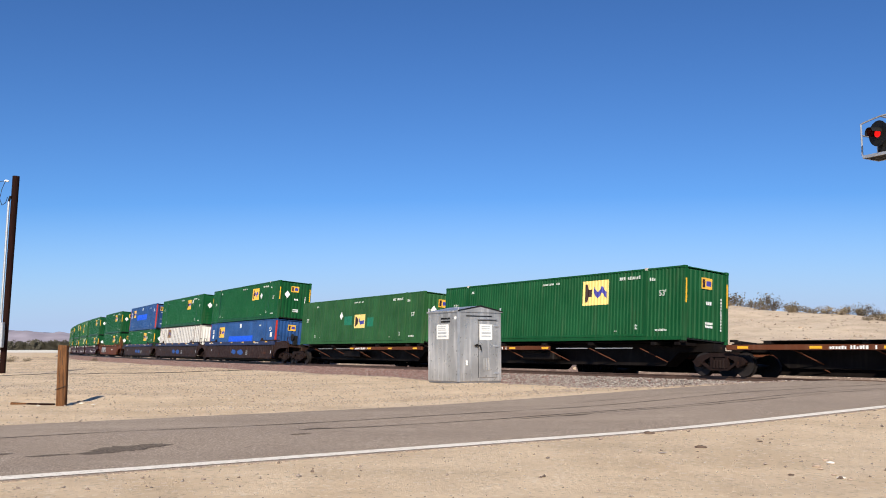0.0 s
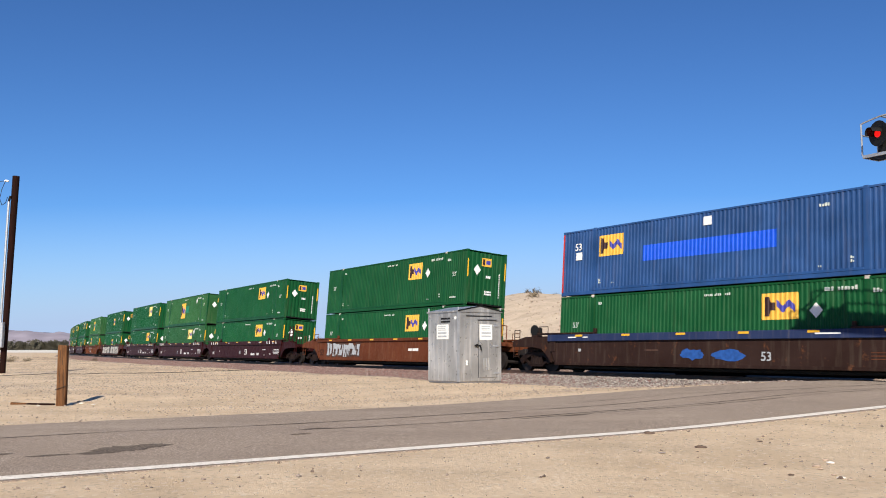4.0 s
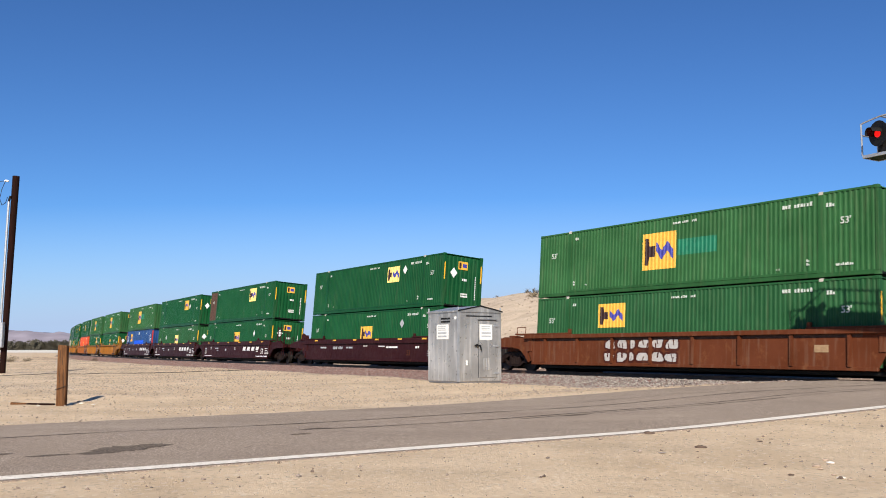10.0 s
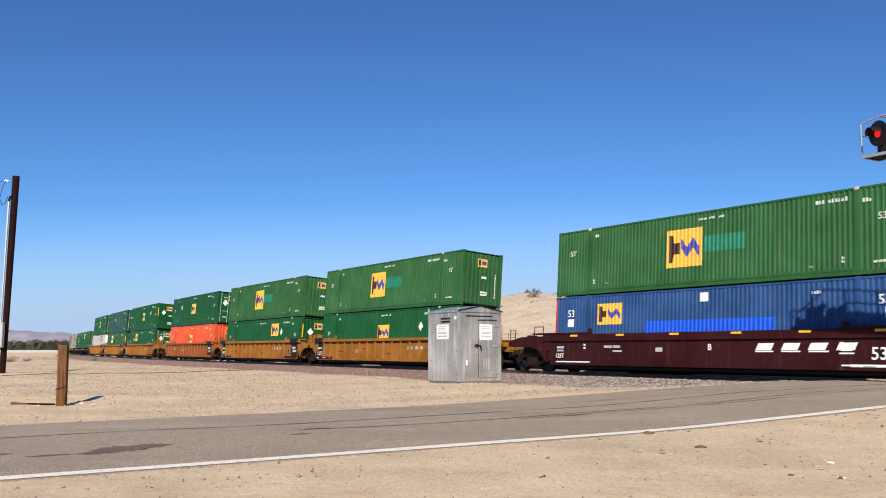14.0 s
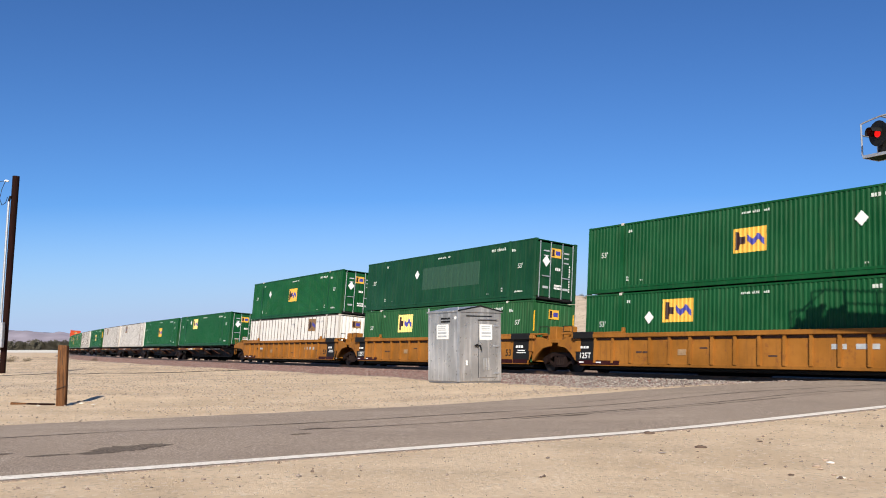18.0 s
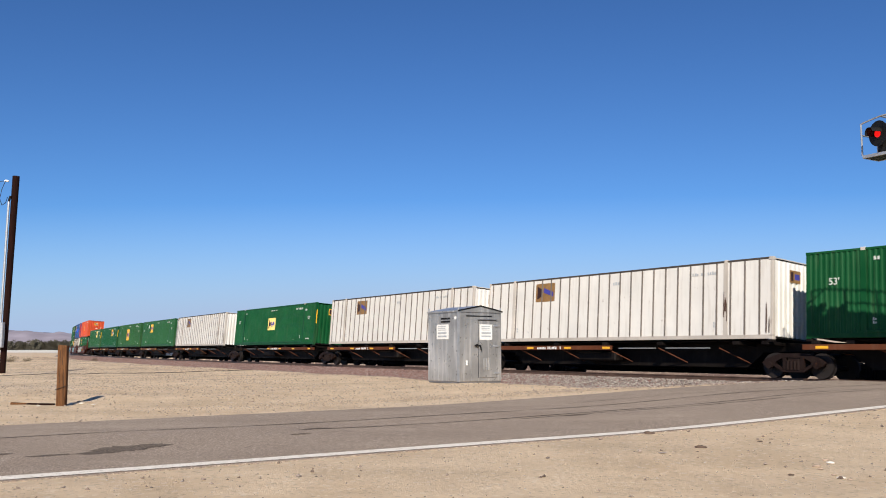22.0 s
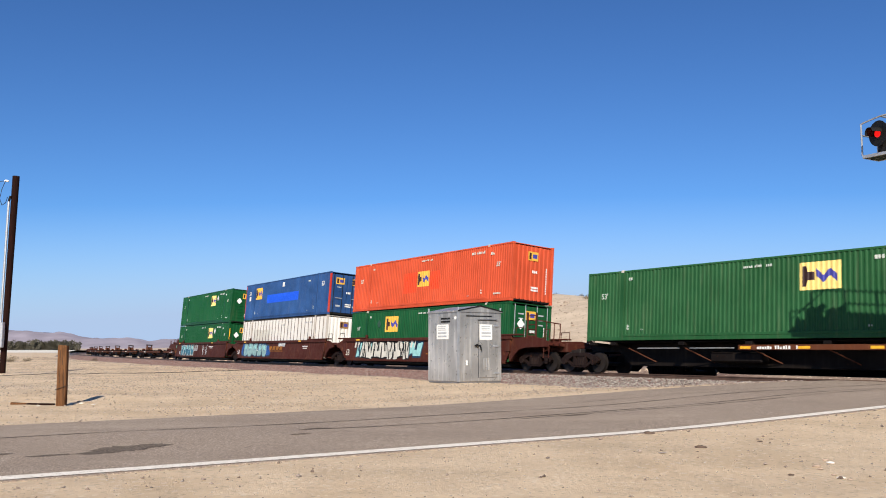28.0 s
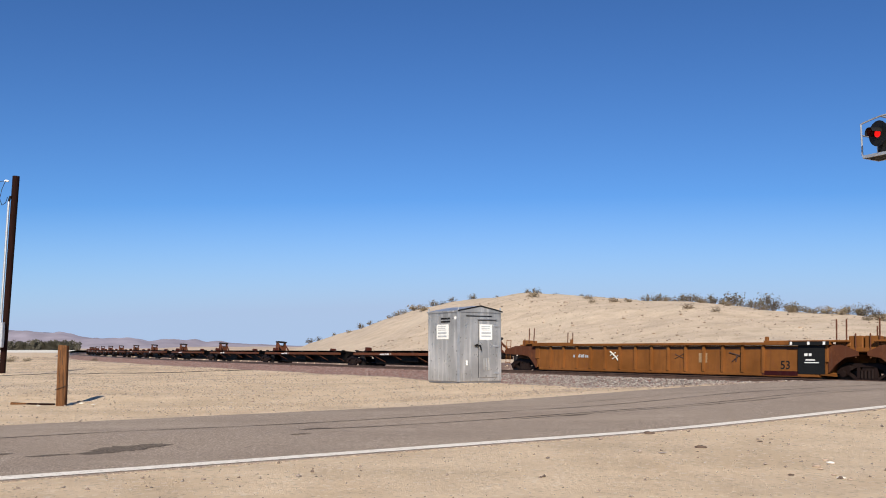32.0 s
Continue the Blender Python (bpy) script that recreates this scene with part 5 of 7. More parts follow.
def marks_rust_tag(u):
    graffiti(u, -1.47, -7.2, -2.6, 0.5, 1.35, MARK_GREY, RUST_PATCH, 8, 6)
    lettering("53", 0.55, BROWN, u, -7.9, -1.474, 0.72)
    bars(u, 3.6, 0.92, (0.4, 0.6), 0.14)


def marks_smooth(u):
    script(u, -1, -3.47, 1.05, 9, 0.20, MARK_GREY, 1.475, 3)
    bars(u, -1.9, 1.05, (0.30, 0.5), 0.10, mat=MARK_GREY)
    lettering("53", 0.42, HITCH_RUST, u, 5.29, -1.474, 0.73)
    bars(u, 2.2, 1.12, (0.8,), 0.05)
    bars(u, 3.4, 1.06, (0.25, 1.0), 0.10)
    bars(u, -5.6, 1.05, (0.5, 0.3), 0.10, mat=MARK_GREY)
    bars(u, 0.2, 1.14, (0.5,), 0.04)
    bars(u, 6.2, 1.05, (0.2, 0.15), 0.12)
    for z in (0.60, 0.72, 0.84):
        bars(u, 7.6, z, (0.7,), 0.03, mat=MARK_GREY)


def marks_dark(u):
    lettering("53", 0.44, MARK_GREY, u, 2.57, -1.474, 0.67)
    for x0, x1, z0, z1, sd in ((-1.2, 0.0, 0.52, 0.98, 4), (0.25, 1.75, 0.48, 0.95, 6)):
        rng = random.Random(sd)
        pts = [(x0 + (x1 - x0) * (0.5 + 0.5 * math.cos(a) * rng.uniform(0.75, 1.05)), (z0 + z1) / 2 + (z1 - z0) * 0.5 * math.sin(a) * rng.uniform(0.6, 1.1)) for a in np.linspace(0, 6.2, 22)]
        part("graffiti_fill", prism(bmesh.new(), pts, -1.477, -1.472), BLUE_SPRAY, u, "faded blue spray paint")
    bars(u, -6.6, 0.90, (0.16,), 0.12, mat=MARK_GREY)
    bars(u, -2.6, 0.90, (0.7,), 0.05, mat=RUST_PATCH)
    bars(u, 7.9, 0.75, (0.12,), 0.22, mat=MARK_GREY)
    for z in (0.62, 0.72, 0.82):
        bars(u, 6.6, z, (0.6,), 0.03, mat=HITCH_RUST)
    for x, w in ((-7.0, 0.5), (-6.2, 0.3), (4.9, 0.9)):
        bars(u, x, 1.44, (w,), 0.05, -1.558)


def marks_zigzag(u):
    graffiti(u, -1.468, -6.9, -4.6, 0.5, 1.35, TEAL_PALE, NAVY_SPRAY, 22, 3)
    graffiti(u, -1.468, -1.4, 0.6, 0.5, 1.4, TEAL_PALE, NAVY_SPRAY, 23, 2)
    for x, w in ((-7.1, 0.28), (-6.72, 0.28), (-0.55, 0.28), (-0.15, 0.28)):
        part("graffiti_shape", prism(bmesh.new(), [(x, 1.05), (x + w * 0.6, 1.02), (x + w, 1.42), (x + w * 0.3, 1.45)], -1.480, -1.474), CREAM, u, "spray-painted stroke")
    graffiti(u, -1.476, -6.2, -0.7, 0.36, 1.44, CREAM, BLACK, 21, 9)
    lettering("53", 0.52, CREAM, u, -8.0, -1.474, 0.74)
    slanted(u, 1.3, 0.98, 0.62, 0.40, YELLOW_CAR, 4, 0.95)
    bars(u, 2.6, 0.70, (3.0,), 0.05, mat=YELLOW_CAR)
    graffiti(u, -1.474, 1.3, 2.6, 1.20, 1.44, MARK, MARK_GREY, 29, 3)
    bars(u, 6.3, 0.75, (0.5,), 0.3, mat=MARK_GREY)


def marks_teal(u):
    graffiti(u, -1.4675, -7.3, -6.3, 0.4, 1.35, BLUE_SPRAY, NAVY_SPRAY, 36, 1, True)
    graffiti(u, -1.470, -6.9, -2.0, 0.36, 1.45, CHROME_TEAL, NAVY_SPRAY, 33, 5, True, TEAL_PALE, BLUE_SPRAY)
    graffiti(u, -1.4675, -2.2, -1.3, 0.4, 1.3, BLUE_SPRAY, NAVY_SPRAY, 38, 1, True)
    slanted(u, -1.5, 1.04, 0.50, 0.26, YELLOW_CAR, 4, 0.68)
    bars(u, -0.1, 0.82, (2.6,), 0.05, mat=YELLOW_CAR)
    lettering("53", 0.50, MARK, u, -8.14, -1.474, 0.72)
    lettering("C", 0.26, MARK, u, -3.85, -1.50, 0.90)
    graffiti(u, -1.474, 0.4, 1.6, 1.20, 1.42, MARK, MARK_GREY, 31, 3)
    bars(u, 5.2, 1.15, (0.9,), 0.05)
    bars(u, 5.2, 1.02, (0.7,), 0.05)


def marks_teal_small(u):
    graffiti(u, -1.47, -6.15, -1.75, 0.33, 1.50, TEAL_DEEP, CREAM, 41, 5, True, TEAL_PALE, NAVY_SPRAY)
    graffiti(u, -1.47, -8.45, -7.85, 1.10, 1.38, TEAL_PALE, GREEN_FADED, 43, 2, True)
    graffiti(u, -1.47, -1.5, -0.3, 0.75, 1.45, MARK_GREY, RUST_BROWN, 45, 3)
    bars(u, -6.6, 0.62, (0.3,), 0.30, mat=MARK_GREY)
    for x in (1.0, 2.1):                 # thin scrawls
        rng = random.Random(int(x * 10))
        pts = [(x + rng.uniform(0, 0.8), -1.475, 0.45 + 0.85 * k / 9 + rng.uniform(-0.1, 0.1)) for k in range(10)]
        part("graffiti_scrawl", rods(*[(a, b, 0.028) for a, b in zip(pts, pts[1:])], seg=6), MARK_GREY, u, "thin spray-painted scrawl")
    bars(u, 3.9, 1.2, (0.3, 0.4, 0.5), 0.06)
    bars(u, 3.9, 1.08, (0.8,), 0.05)
    lettering("53", 0.52, YELLOW_CAR, u, -8.2, -1.474, 0.74)


RED_OLD = plain("faded_red_marking", (0.30, 0.055, 0.025), 0.6, vary=0.25)
CHROME = plain("silver_spray_paint", (0.52, 0.48, 0.44), 0.5, 0.15, vary=0.15)
CHROME_TEAL = plain("silver_teal_spray_paint", (0.25, 0.40, 0.39), 0.5, vary=0.25)
CARS = {
    "dark": dict(mat=BROWN, ribs=False, deep=True, marks=marks_dark, chord=BLUE_SILL, label="dark brown articulated well car with a navy top sill"),
    "rust": dict(mat=RUST_ORANGE, ribs=False, marks=marks_rust_tag, label="rusty orange-brown well car with faded spray paint"),
    "maroon": dict(mat=MAROON, ribs=False, deep=True, marks=marks_maroon, label="maroon articulated well car with white stencils"),
    "tag": dict(mat=RUST_BROWN, chord=BROWN, ribs=False, marks=marks_white_tag, label="rust-brown well car covered in white graffiti"),
    "rusty": dict(mat=RUST_ORANGE, ribs=True, pitch=2.06, marks=marks_small_tag, label="rusty orange ribbed well car with a small tag"),
    "smooth": dict(mat=MAROON, ribs=False, deep=True, marks=marks_smooth, label="plain maroon smooth-sided well car"),
    "road": dict(mat=MAROON, ribs=False, deep=True, marks=marks_road, label="maroon articulated well car with slanted white blocks"),
    "yellow": dict(mat=YELLOW_CAR, ribs=True, marks=marks_yellow, label="weathered orange-yellow ribbed well car"),
    "dirty": dict(mat=ORANGE_DIRTY, ribs=True, marks=marks_dirty, label="dirty orange-brown ribbed well car"),
    "old": dict(mat=YELLOW_OLD, ribs=True, marks=marks_old, label="empty dull orange ribbed well car"),
    "block": dict(mat=YELLOW_CAR, ribs=True, marks=marks_block, label="weathered orange-yellow ribbed well car with red blocks"),
    "zigzag": dict(mat=RUST_BROWN, ribs=False, marks=marks_zigzag, label="red-brown well car with white zigzag graffiti"),
    "teal": dict(mat=RUST_BROWN, ribs=False, marks=marks_teal, label="red-brown well car with teal and blue graffiti"),
    "teal2": dict(mat=RUST_BROWN, ribs=False, marks=marks_teal_small, label="red-brown well car with small teal graffiti"),
}


def spine_unit(length, hitch=False, label="dark rusty spine car platform with orange-brown side beams", group="cars of the container train", both=False, fore=False):
    """A low skeleton platform on bogies, about the centre of its load; deck top at 1.27 m."""
    u = root("spine_car", label, "rail car", group)
    h = length / 2
    part("centre_sill", merge(prism(bmesh.new(), [(-h + 0.25, 1.23), (-h + 0.25, 0.92), (-h + 1.9, 0.90), (-h + 2.6, 0.36), (h - 2.6, 0.36), (h - 1.9, 0.90), (h - 0.25, 0.92), (h - 0.25, 1.23)], -0.34, 0.34)), SPINE, u)
    for side in (-1, 1):
        part("side_beam", boxes((*((-0.4, h - 0.75) if fore else (-h + 0.75, 0.4 if not hitch else h - 1.4)), side * 1.27 - 0.06, side * 1.27 + 0.06, 0.92, 1.10), bev=0.01), SPINE_EDGE, u, "orange-brown side beam")
        if not hitch and side < 0:
            # added pale rods stand for sunlit ground showing through below the deck
            part("light_gap_rod", rods(*[((a * (-1 if fore else 1), side * 1.15, 1.0), (b * (-1 if fore else 1), side * 1.15, 1.0), 0.016) for a, b in ((0.7, 2.7), (3.2, 5.3))]), MARK_GREY, u, "pale rod standing for the sunlit gap under the deck")
        for i in range(5):
            x = -h + 3.2 + i * (length - 6.4) / 4
            part("brace", rods(((x, side * 1.20, 1.0), (x + 0.75, side * 0.36, 0.50), 0.022), seg=6), HITCH_RUST, u)
        for x in ((-0.1, 2.2, 4.7, 7.5) if fore else (-7.5, -4.7, -2.2, 0.15)) if side < 0 and not hitch else ():
            part("reflector", boxes((x - 0.22, x + 0.22, *sorted((side * 1.33, side * 1.335)), 0.96, 1.05)), REFLECT_Y, u)
    for x in (-h + 1.2, -h + 2.4, -3.0, 0.0, 3.0, h - 2.4, h - 1.2):
        part("cross_bearer", boxes((x - 0.14, x + 0.14, -1.3, 1.3, 1.11, 1.235), bev=0.01), SPINE, u)
    part("deck_plate", boxes((-h + 2.1, h - 2.1, -1.2, 1.2, 1.236, 1.252)), SPINE, u)
    part("tank", boxes((-1.9, 0.3, -0.95, -0.45, 0.50, 0.86), bev=0.05), SPINE, u)
    for sx in (-1, 1):
        for side in (-1, 1):
            part("pedestal", boxes((sx * (HALF - 0.12) - 0.12, sx * (HALF - 0.12) + 0.12, side * 1.2 - 0.1, side * 1.2 + 0.1, 1.20, 1.285), bev=0.01), SPINE, u)
    script(u, -1, 1.2 if fore else -3.4, 1.01, 16, 0.13, MARK, 1.336, 2)
    truck(u, -h + 0.25, TRUCK_BROWN)
    if both:
        truck(u, h - 0.25, TRUCK_BROWN)
    if hitch:
        x = -h + 1.1 if hitch == "rear" else h - 1.6
        bm = bmesh.new()
        for side in (-1, 1):
            prism(bm, [(x - 0.40, 1.2), (x + 0.36, 1.2), (x + 0.16, 2.04), (x - 0.20, 2.04)], side * 0.34 - 0.05, side * 0.34 + 0.05)
            prism(bm, [(x + 1.3, 1.2), (x + 1.5, 1.2), (x + 0.2, 1.95), (x + 0.05, 1.90)], side * 0.30 - 0.04, side * 0.30 + 0.04)
        prism(bm, [(x - 0.30, 1.2), (x - 0.22, 1.2), (x - 0.10, 1.80), (x - 0.18, 1.80)], -0.34, 0.34)
        part("hitch_stand", bm, HITCH_RUST, u, "rusty trailer hitch stand")
        for xx, hh in ((-h + 2.3, 0.26), (h - 3.4, 0.18)):
            part("folded_pedestal", boxes((xx - 0.16, xx + 0.16, -1.15, -0.75, 1.24, 1.24 + hh), bev=0.03), RUST_BROWN, u)
        part("hitch_plate", boxes((x - 0.36, x + 0.32, -0.42, 0.42, 2.02, 2.16), bev=0.03), STEEL, u)
    return u


# ---------------------------------------------------------------- the trains
# leading end of each load in metres along the line at 6 s; car kind; ends of the car; lower load; upper load
LOADED = [
    (143.45, "spine", None, None, None, None),
    (125.25, "spine", None, None, "g5n", None), (106.97, "spine", None, None, "f7", None),
    (86.03, "dark", "coupler", "joint", "b12", "g5"), (66.51, "dark", "joint", "joint", "w12", "g5L"), (46.95, "dark", "joint", "coupler", "g5", "b13"),
    (23.4, "rust", "coupler", "coupler", "g5", "g5"),
    (-0.02, "maroon", "coupler", "joint", "g5", "g5"), (-19.55, "maroon", "joint", "joint", "g5h", "f9L"), (-39.1, "maroon", "joint", "coupler", "g5q", "g5n"),
    (-62.63, "tag", "coupler", "coupler", "g8", "g8"),
    (-86.3, "rusty", "coupler", "coupler", "g12", "f9"),
    (-110.45, "smooth", "coupler", "coupler", "g8q", "g54"),
    (-133.95, "road", "coupler", "joint", "g8", "g5r"), (-153.55, "road", "joint", "joint", "g8r", "g5"), (-173.15, "road", "joint", "coupler", "b12", "f9"),
    (-196.75, "yellow", "coupler", "joint", "g8", "f9"), (-216.4, "yellow", "joint", "joint", "g5", "f9"), (-236.02, "dirty", "joint", "coupler", "o9", "g8d"),
    (-259.58, "yellow", "coupler", "joint", "g11d", "g8"), (-279.25, "block", "joint", "joint", "g12b", "p20"), (-298.9, "yellow", "joint", "coupler", "w5", "g8d"),
    (-320.27, "spine", None, None, "g11h", None), (-337.77, "spine", None, None, "g8e", None), (-355.15, "spine", None, None, "w12", None), (-372.6, "spine", None, None, "w12", None),
    (-391.2, "spine", None, None, "g8n", None), (-410.2, "spine", None, None, "w12", None), (-427.75, "spine", None, None, "m11d", None), (-445.35, "spine", None, None, "f9s", None),
    (-463.3, "spine", None, None, "g5", None), (-481.5, "spine", None, None, "g5w", None),
    (-502.95, "zigzag", "coupler", "joint", "g11q", "o9"), (-522.7, "teal", "joint", "joint", "w0", "b13"), (-542.5, "teal2", "joint", "coupler", "g54", "g54L"),
]
MOVING = []                 # thing, place along the line at 6 s, height on the track, far track or not
_cars = {}


def build_train():
    for i, (lead, kind, fr, re, low, up) in enumerate(LOADED):
        mid = lead - HALF
        if kind == "spine":
            fore = lead in (106.97, -391.2, -481.5)
            key = ("spine", fore)
            z = 1.287
            if key not in _cars:
                _cars[key] = spine_unit(17.9, fore=fore)
                u = _cars[key]
            else:
                u = copy_thing(_cars[key], Matrix())
        else:
            key = (kind, fr, re)
            z = 0.36
            if key not in _cars:
                _cars[key] = well_unit(*key)
                u = _cars[key]
            else:
                u = copy_thing(_cars[key], Matrix())
        MOVING.append((u, mid, 0.0, False))
        if lead == -427.75:
            part("faded_panel", boxes((1.3, 5.4, -0.352, -0.345, 0.38, 0.66)), MARK_GREY, u, "pale spray-painted panel")
        if low:
            MOVING.append((get_container(low), mid, z, False))
        if up:
            MOVING.append((get_container(up), mid, z + CH + 0.030, False))


def build_far_train():
    # places along the line at 32 s
    gp = "cars of the empty train"
    w = well_unit("old", "joint", "coupler")
    tagged(w, "empty weathered orange ribbed well car", "rail car", gp)
    MOVING.append((w, -11.4, 0.0, True))
    w2 = well_unit("old", "coupler", "joint")
    tagged(w2, "empty weathered orange ribbed well car", "rail car", gp)
    MOVING.append((w2, 8.25, 0.0, True))
    lab = "empty rusty spine car platform with a hitch stand"
    u = spine_unit(17.9, "lead", lab, gp)
    MOVING.append((u, -33.0, 0.0, True))
    first = None
    for s in (-51.2, -69.0, -87.5, -106.6, -113.3 - 10, -141.5, -159.8, -178.0, -196.5, -215.0, -233.5, -252.0, -270.5, -289.0, -307.5):
        if first is None:
            first = u = spine_unit(17.9, "rear", lab, gp)
        else:
            u = copy_thing(first, Matrix())
        MOVING.append((u, s, 0.0, True))


build_train()
build_far_train()


def motions():
    """The loaded train runs towards the road on the near track, the empty one away from it on the far track."""
    for ob, s, z, far in MOVING:
        rows = []
        for i in range(21):
            t = 1.6 * i
            at = s + (FAR_SPEED * (t - 32.0) if far else run(t))
            rows.append((t, on_track(at, z, far)))
        walk(ob, rows)


# ---------------------------------------------------------------- signal cabinet beside the track
def ground_at(x, y):
    return float(ground_height(np.array([x]), np.array([y]))[0])


def signal_cabinet():
    a, h = 1.75, 2.32
    c = root("signal_cabinet", "grey aluminium railway signal cabinet with a gabled roof and warning signs", "cabinet", m=pose(0.49, 28.5, -0.06, 0, 0, 34.6))
    # x runs along the door side, y along the plain side, the near corner at the origin
    part("body", boxes((0, a, 0, a, 0.06, h), bev=0.015), ALU, c)
    part("base", boxes((0.02, a - 0.02, 0.02, a - 0.02, 0.0, 0.07), bev=0.01), ALU_DARK, c)
    roof = bmesh.new()
    o = 0.03
    prism(roof, [(-o, h - 0.03), (a + o, h - 0.03), (a + o, h + 0.02), (a / 2, h + 0.19), (-o, h + 0.02)], -o, a + o)
    part("roof", roof, ALU, c)
    trim = bmesh.new()
    prism(trim, [(-o, h - 0.01), (-o, h + 0.03), (a / 2, h + 0.20), (a + o, h + 0.03), (a + o, h - 0.01), (a / 2, h + 0.155)], -o - 0.012, -o + 0.004)
    part("gable_trim", trim, BLACK, c, "dark gable edge")
    part("vent_slot", boxes((0.30, 1.36, -0.012, 0.01, h - 0.17, h - 0.135)), BLACK, c)
    for x, y in ((0.02, 0.02), (a - 0.02, 0.02), (0.02, a - 0.02), (a - 0.02, a - 0.02)):
        part("lifting_eye", rods(((x, y, h), (x, y, h + 0.13), 0.028), seg=10), GALV, c)
    part("corner_seam", boxes((-0.012, 0.05, -0.014, 0.05, 0.06, h)), GALV, c)
    d = part("door", boxes((0.80, 1.50, -0.028, 0.0, 0.18, h - 0.30), bev=0.008), ALU, c)
    part("door_gap", boxes((0.785, 0.80, -0.006, 0.002, 0.18, h - 0.29), (0.785, 1.515, -0.006, 0.002, h - 0.30, h - 0.285), (1.50, 1.515, -0.006, 0.002, 0.18, h - 0.29)), BLACK, c)
    part("drip_edge", boxes((0.76, 1.54, -0.06, 0.0, h - 0.275, h - 0.25)), ALU_DARK, c)
    part("door_handle", rods(((0.62, -0.05, 1.22), (0.86, -0.05, 1.22), 0.022), ((0.84, -0.05, 1.22), (0.87, -0.07, 1.06), 0.024), ((0.72, 0.0, 1.22), (0.72, -0.06, 1.22), 0.045)), BLACK, d, "black bent handle")
    for z in (0.32, 1.2, 1.86):
        part("hinge", boxes((1.40, 1.60, -0.045, -0.02, z - 0.03, z + 0.03), bev=0.008), GALV, d)
    for i in range(3):
        part("louvre", boxes((0.98 + i * 0.10, 1.03 + i * 0.10, -0.042, -0.026, 0.40, 0.82), bev=0.012), ALU, d)
    s1 = part("warning_sign", boxes((0.83, 1.34, -0.036, -0.028, 1.40, 1.90)), MARK, d, "white sign with grey writing")
    part("sign_writing", boxes(*[(0.90, 0.90 + w, -0.040, -0.036, z, z + hh) for z, w, hh in ((1.82, 0.36, 0.025), (1.76, 0.34, 0.02), (1.71, 0.36, 0.02), (1.60, 0.38, 0.05), (1.49, 0.38, 0.05))]), MARK_GREY, s1)
    s2 = part("warning_sign", boxes((-0.010, 0.0, 0.55, 1.22, 1.42, 1.90)), MARK, c, "white sign with grey writing")
    part("sign_writing", boxes(*[(-0.014, -0.010, 1.14 - w, 1.14, z, z + hh) for z, w, hh in ((1.82, 0.44, 0.025), (1.76, 0.42, 0.02), (1.71, 0.44, 0.02), (1.60, 0.5, 0.05), (1.49, 0.5, 0.05))]), MARK_GREY, s2)
    part("stencil_writing", boxes(*[(-0.006, 0.0, 0.45, 0.98, z, z + 0.06) for z in (2.06, 1.96)]), BLACK, c)
    for x in (0.22, 0.50):
        part("seam", boxes((x, x + 0.012, -0.006, 0.0, 0.1, h - 0.2)), GALV, c)
    for y in (0.62, 1.14):
        part("seam", boxes((-0.006, 0.0, y, y + 0.012, 0.1, h - 0.05)), GALV, c)
    part("latch_plate", boxes((0.30, 0.36, -0.02, 0.0, 0.58, 0.74), bev=0.006), MARK, c)
    part("round_plate", rods(((-0.012, 0.16, 2.10), (0.0, 0.16, 2.10), 0.055), seg=16), MARK, c)


def wooden_post():
    x, y = -8.42, 19.85
    p = root("wooden_post", "weathered square timber post set in sand", "post", m=pose(x, y, ground_at(x, y), 0.6, -0.4, 8))
    bm = boxes((-0.096, 0.096, -0.096, 0.096, -0.3, 1.33), bev=0.014)
    rng = random.Random(2)
    for v in bm.verts:
        if v.co.z > 1.25:
            v.co.z += rng.uniform(-0.05, 0.015)
    part("shaft", bm, POST_WOOD, p)
    for cx, z0, z1 in ((-0.035, 0.50, 1.22), (0.05, 0.15, 0.8), (0.015, 0.9, 1.27)):
        part("crack", boxes((cx - 0.004, cx + 0.004, -0.0975, -0.094, z0, z1)), BLACK, p)
    part("wire_wrap", rods(((-0.115, -0.115, 0.36), (0.115, -0.115, 0.44), 0.006), seg=6), STEEL, p)


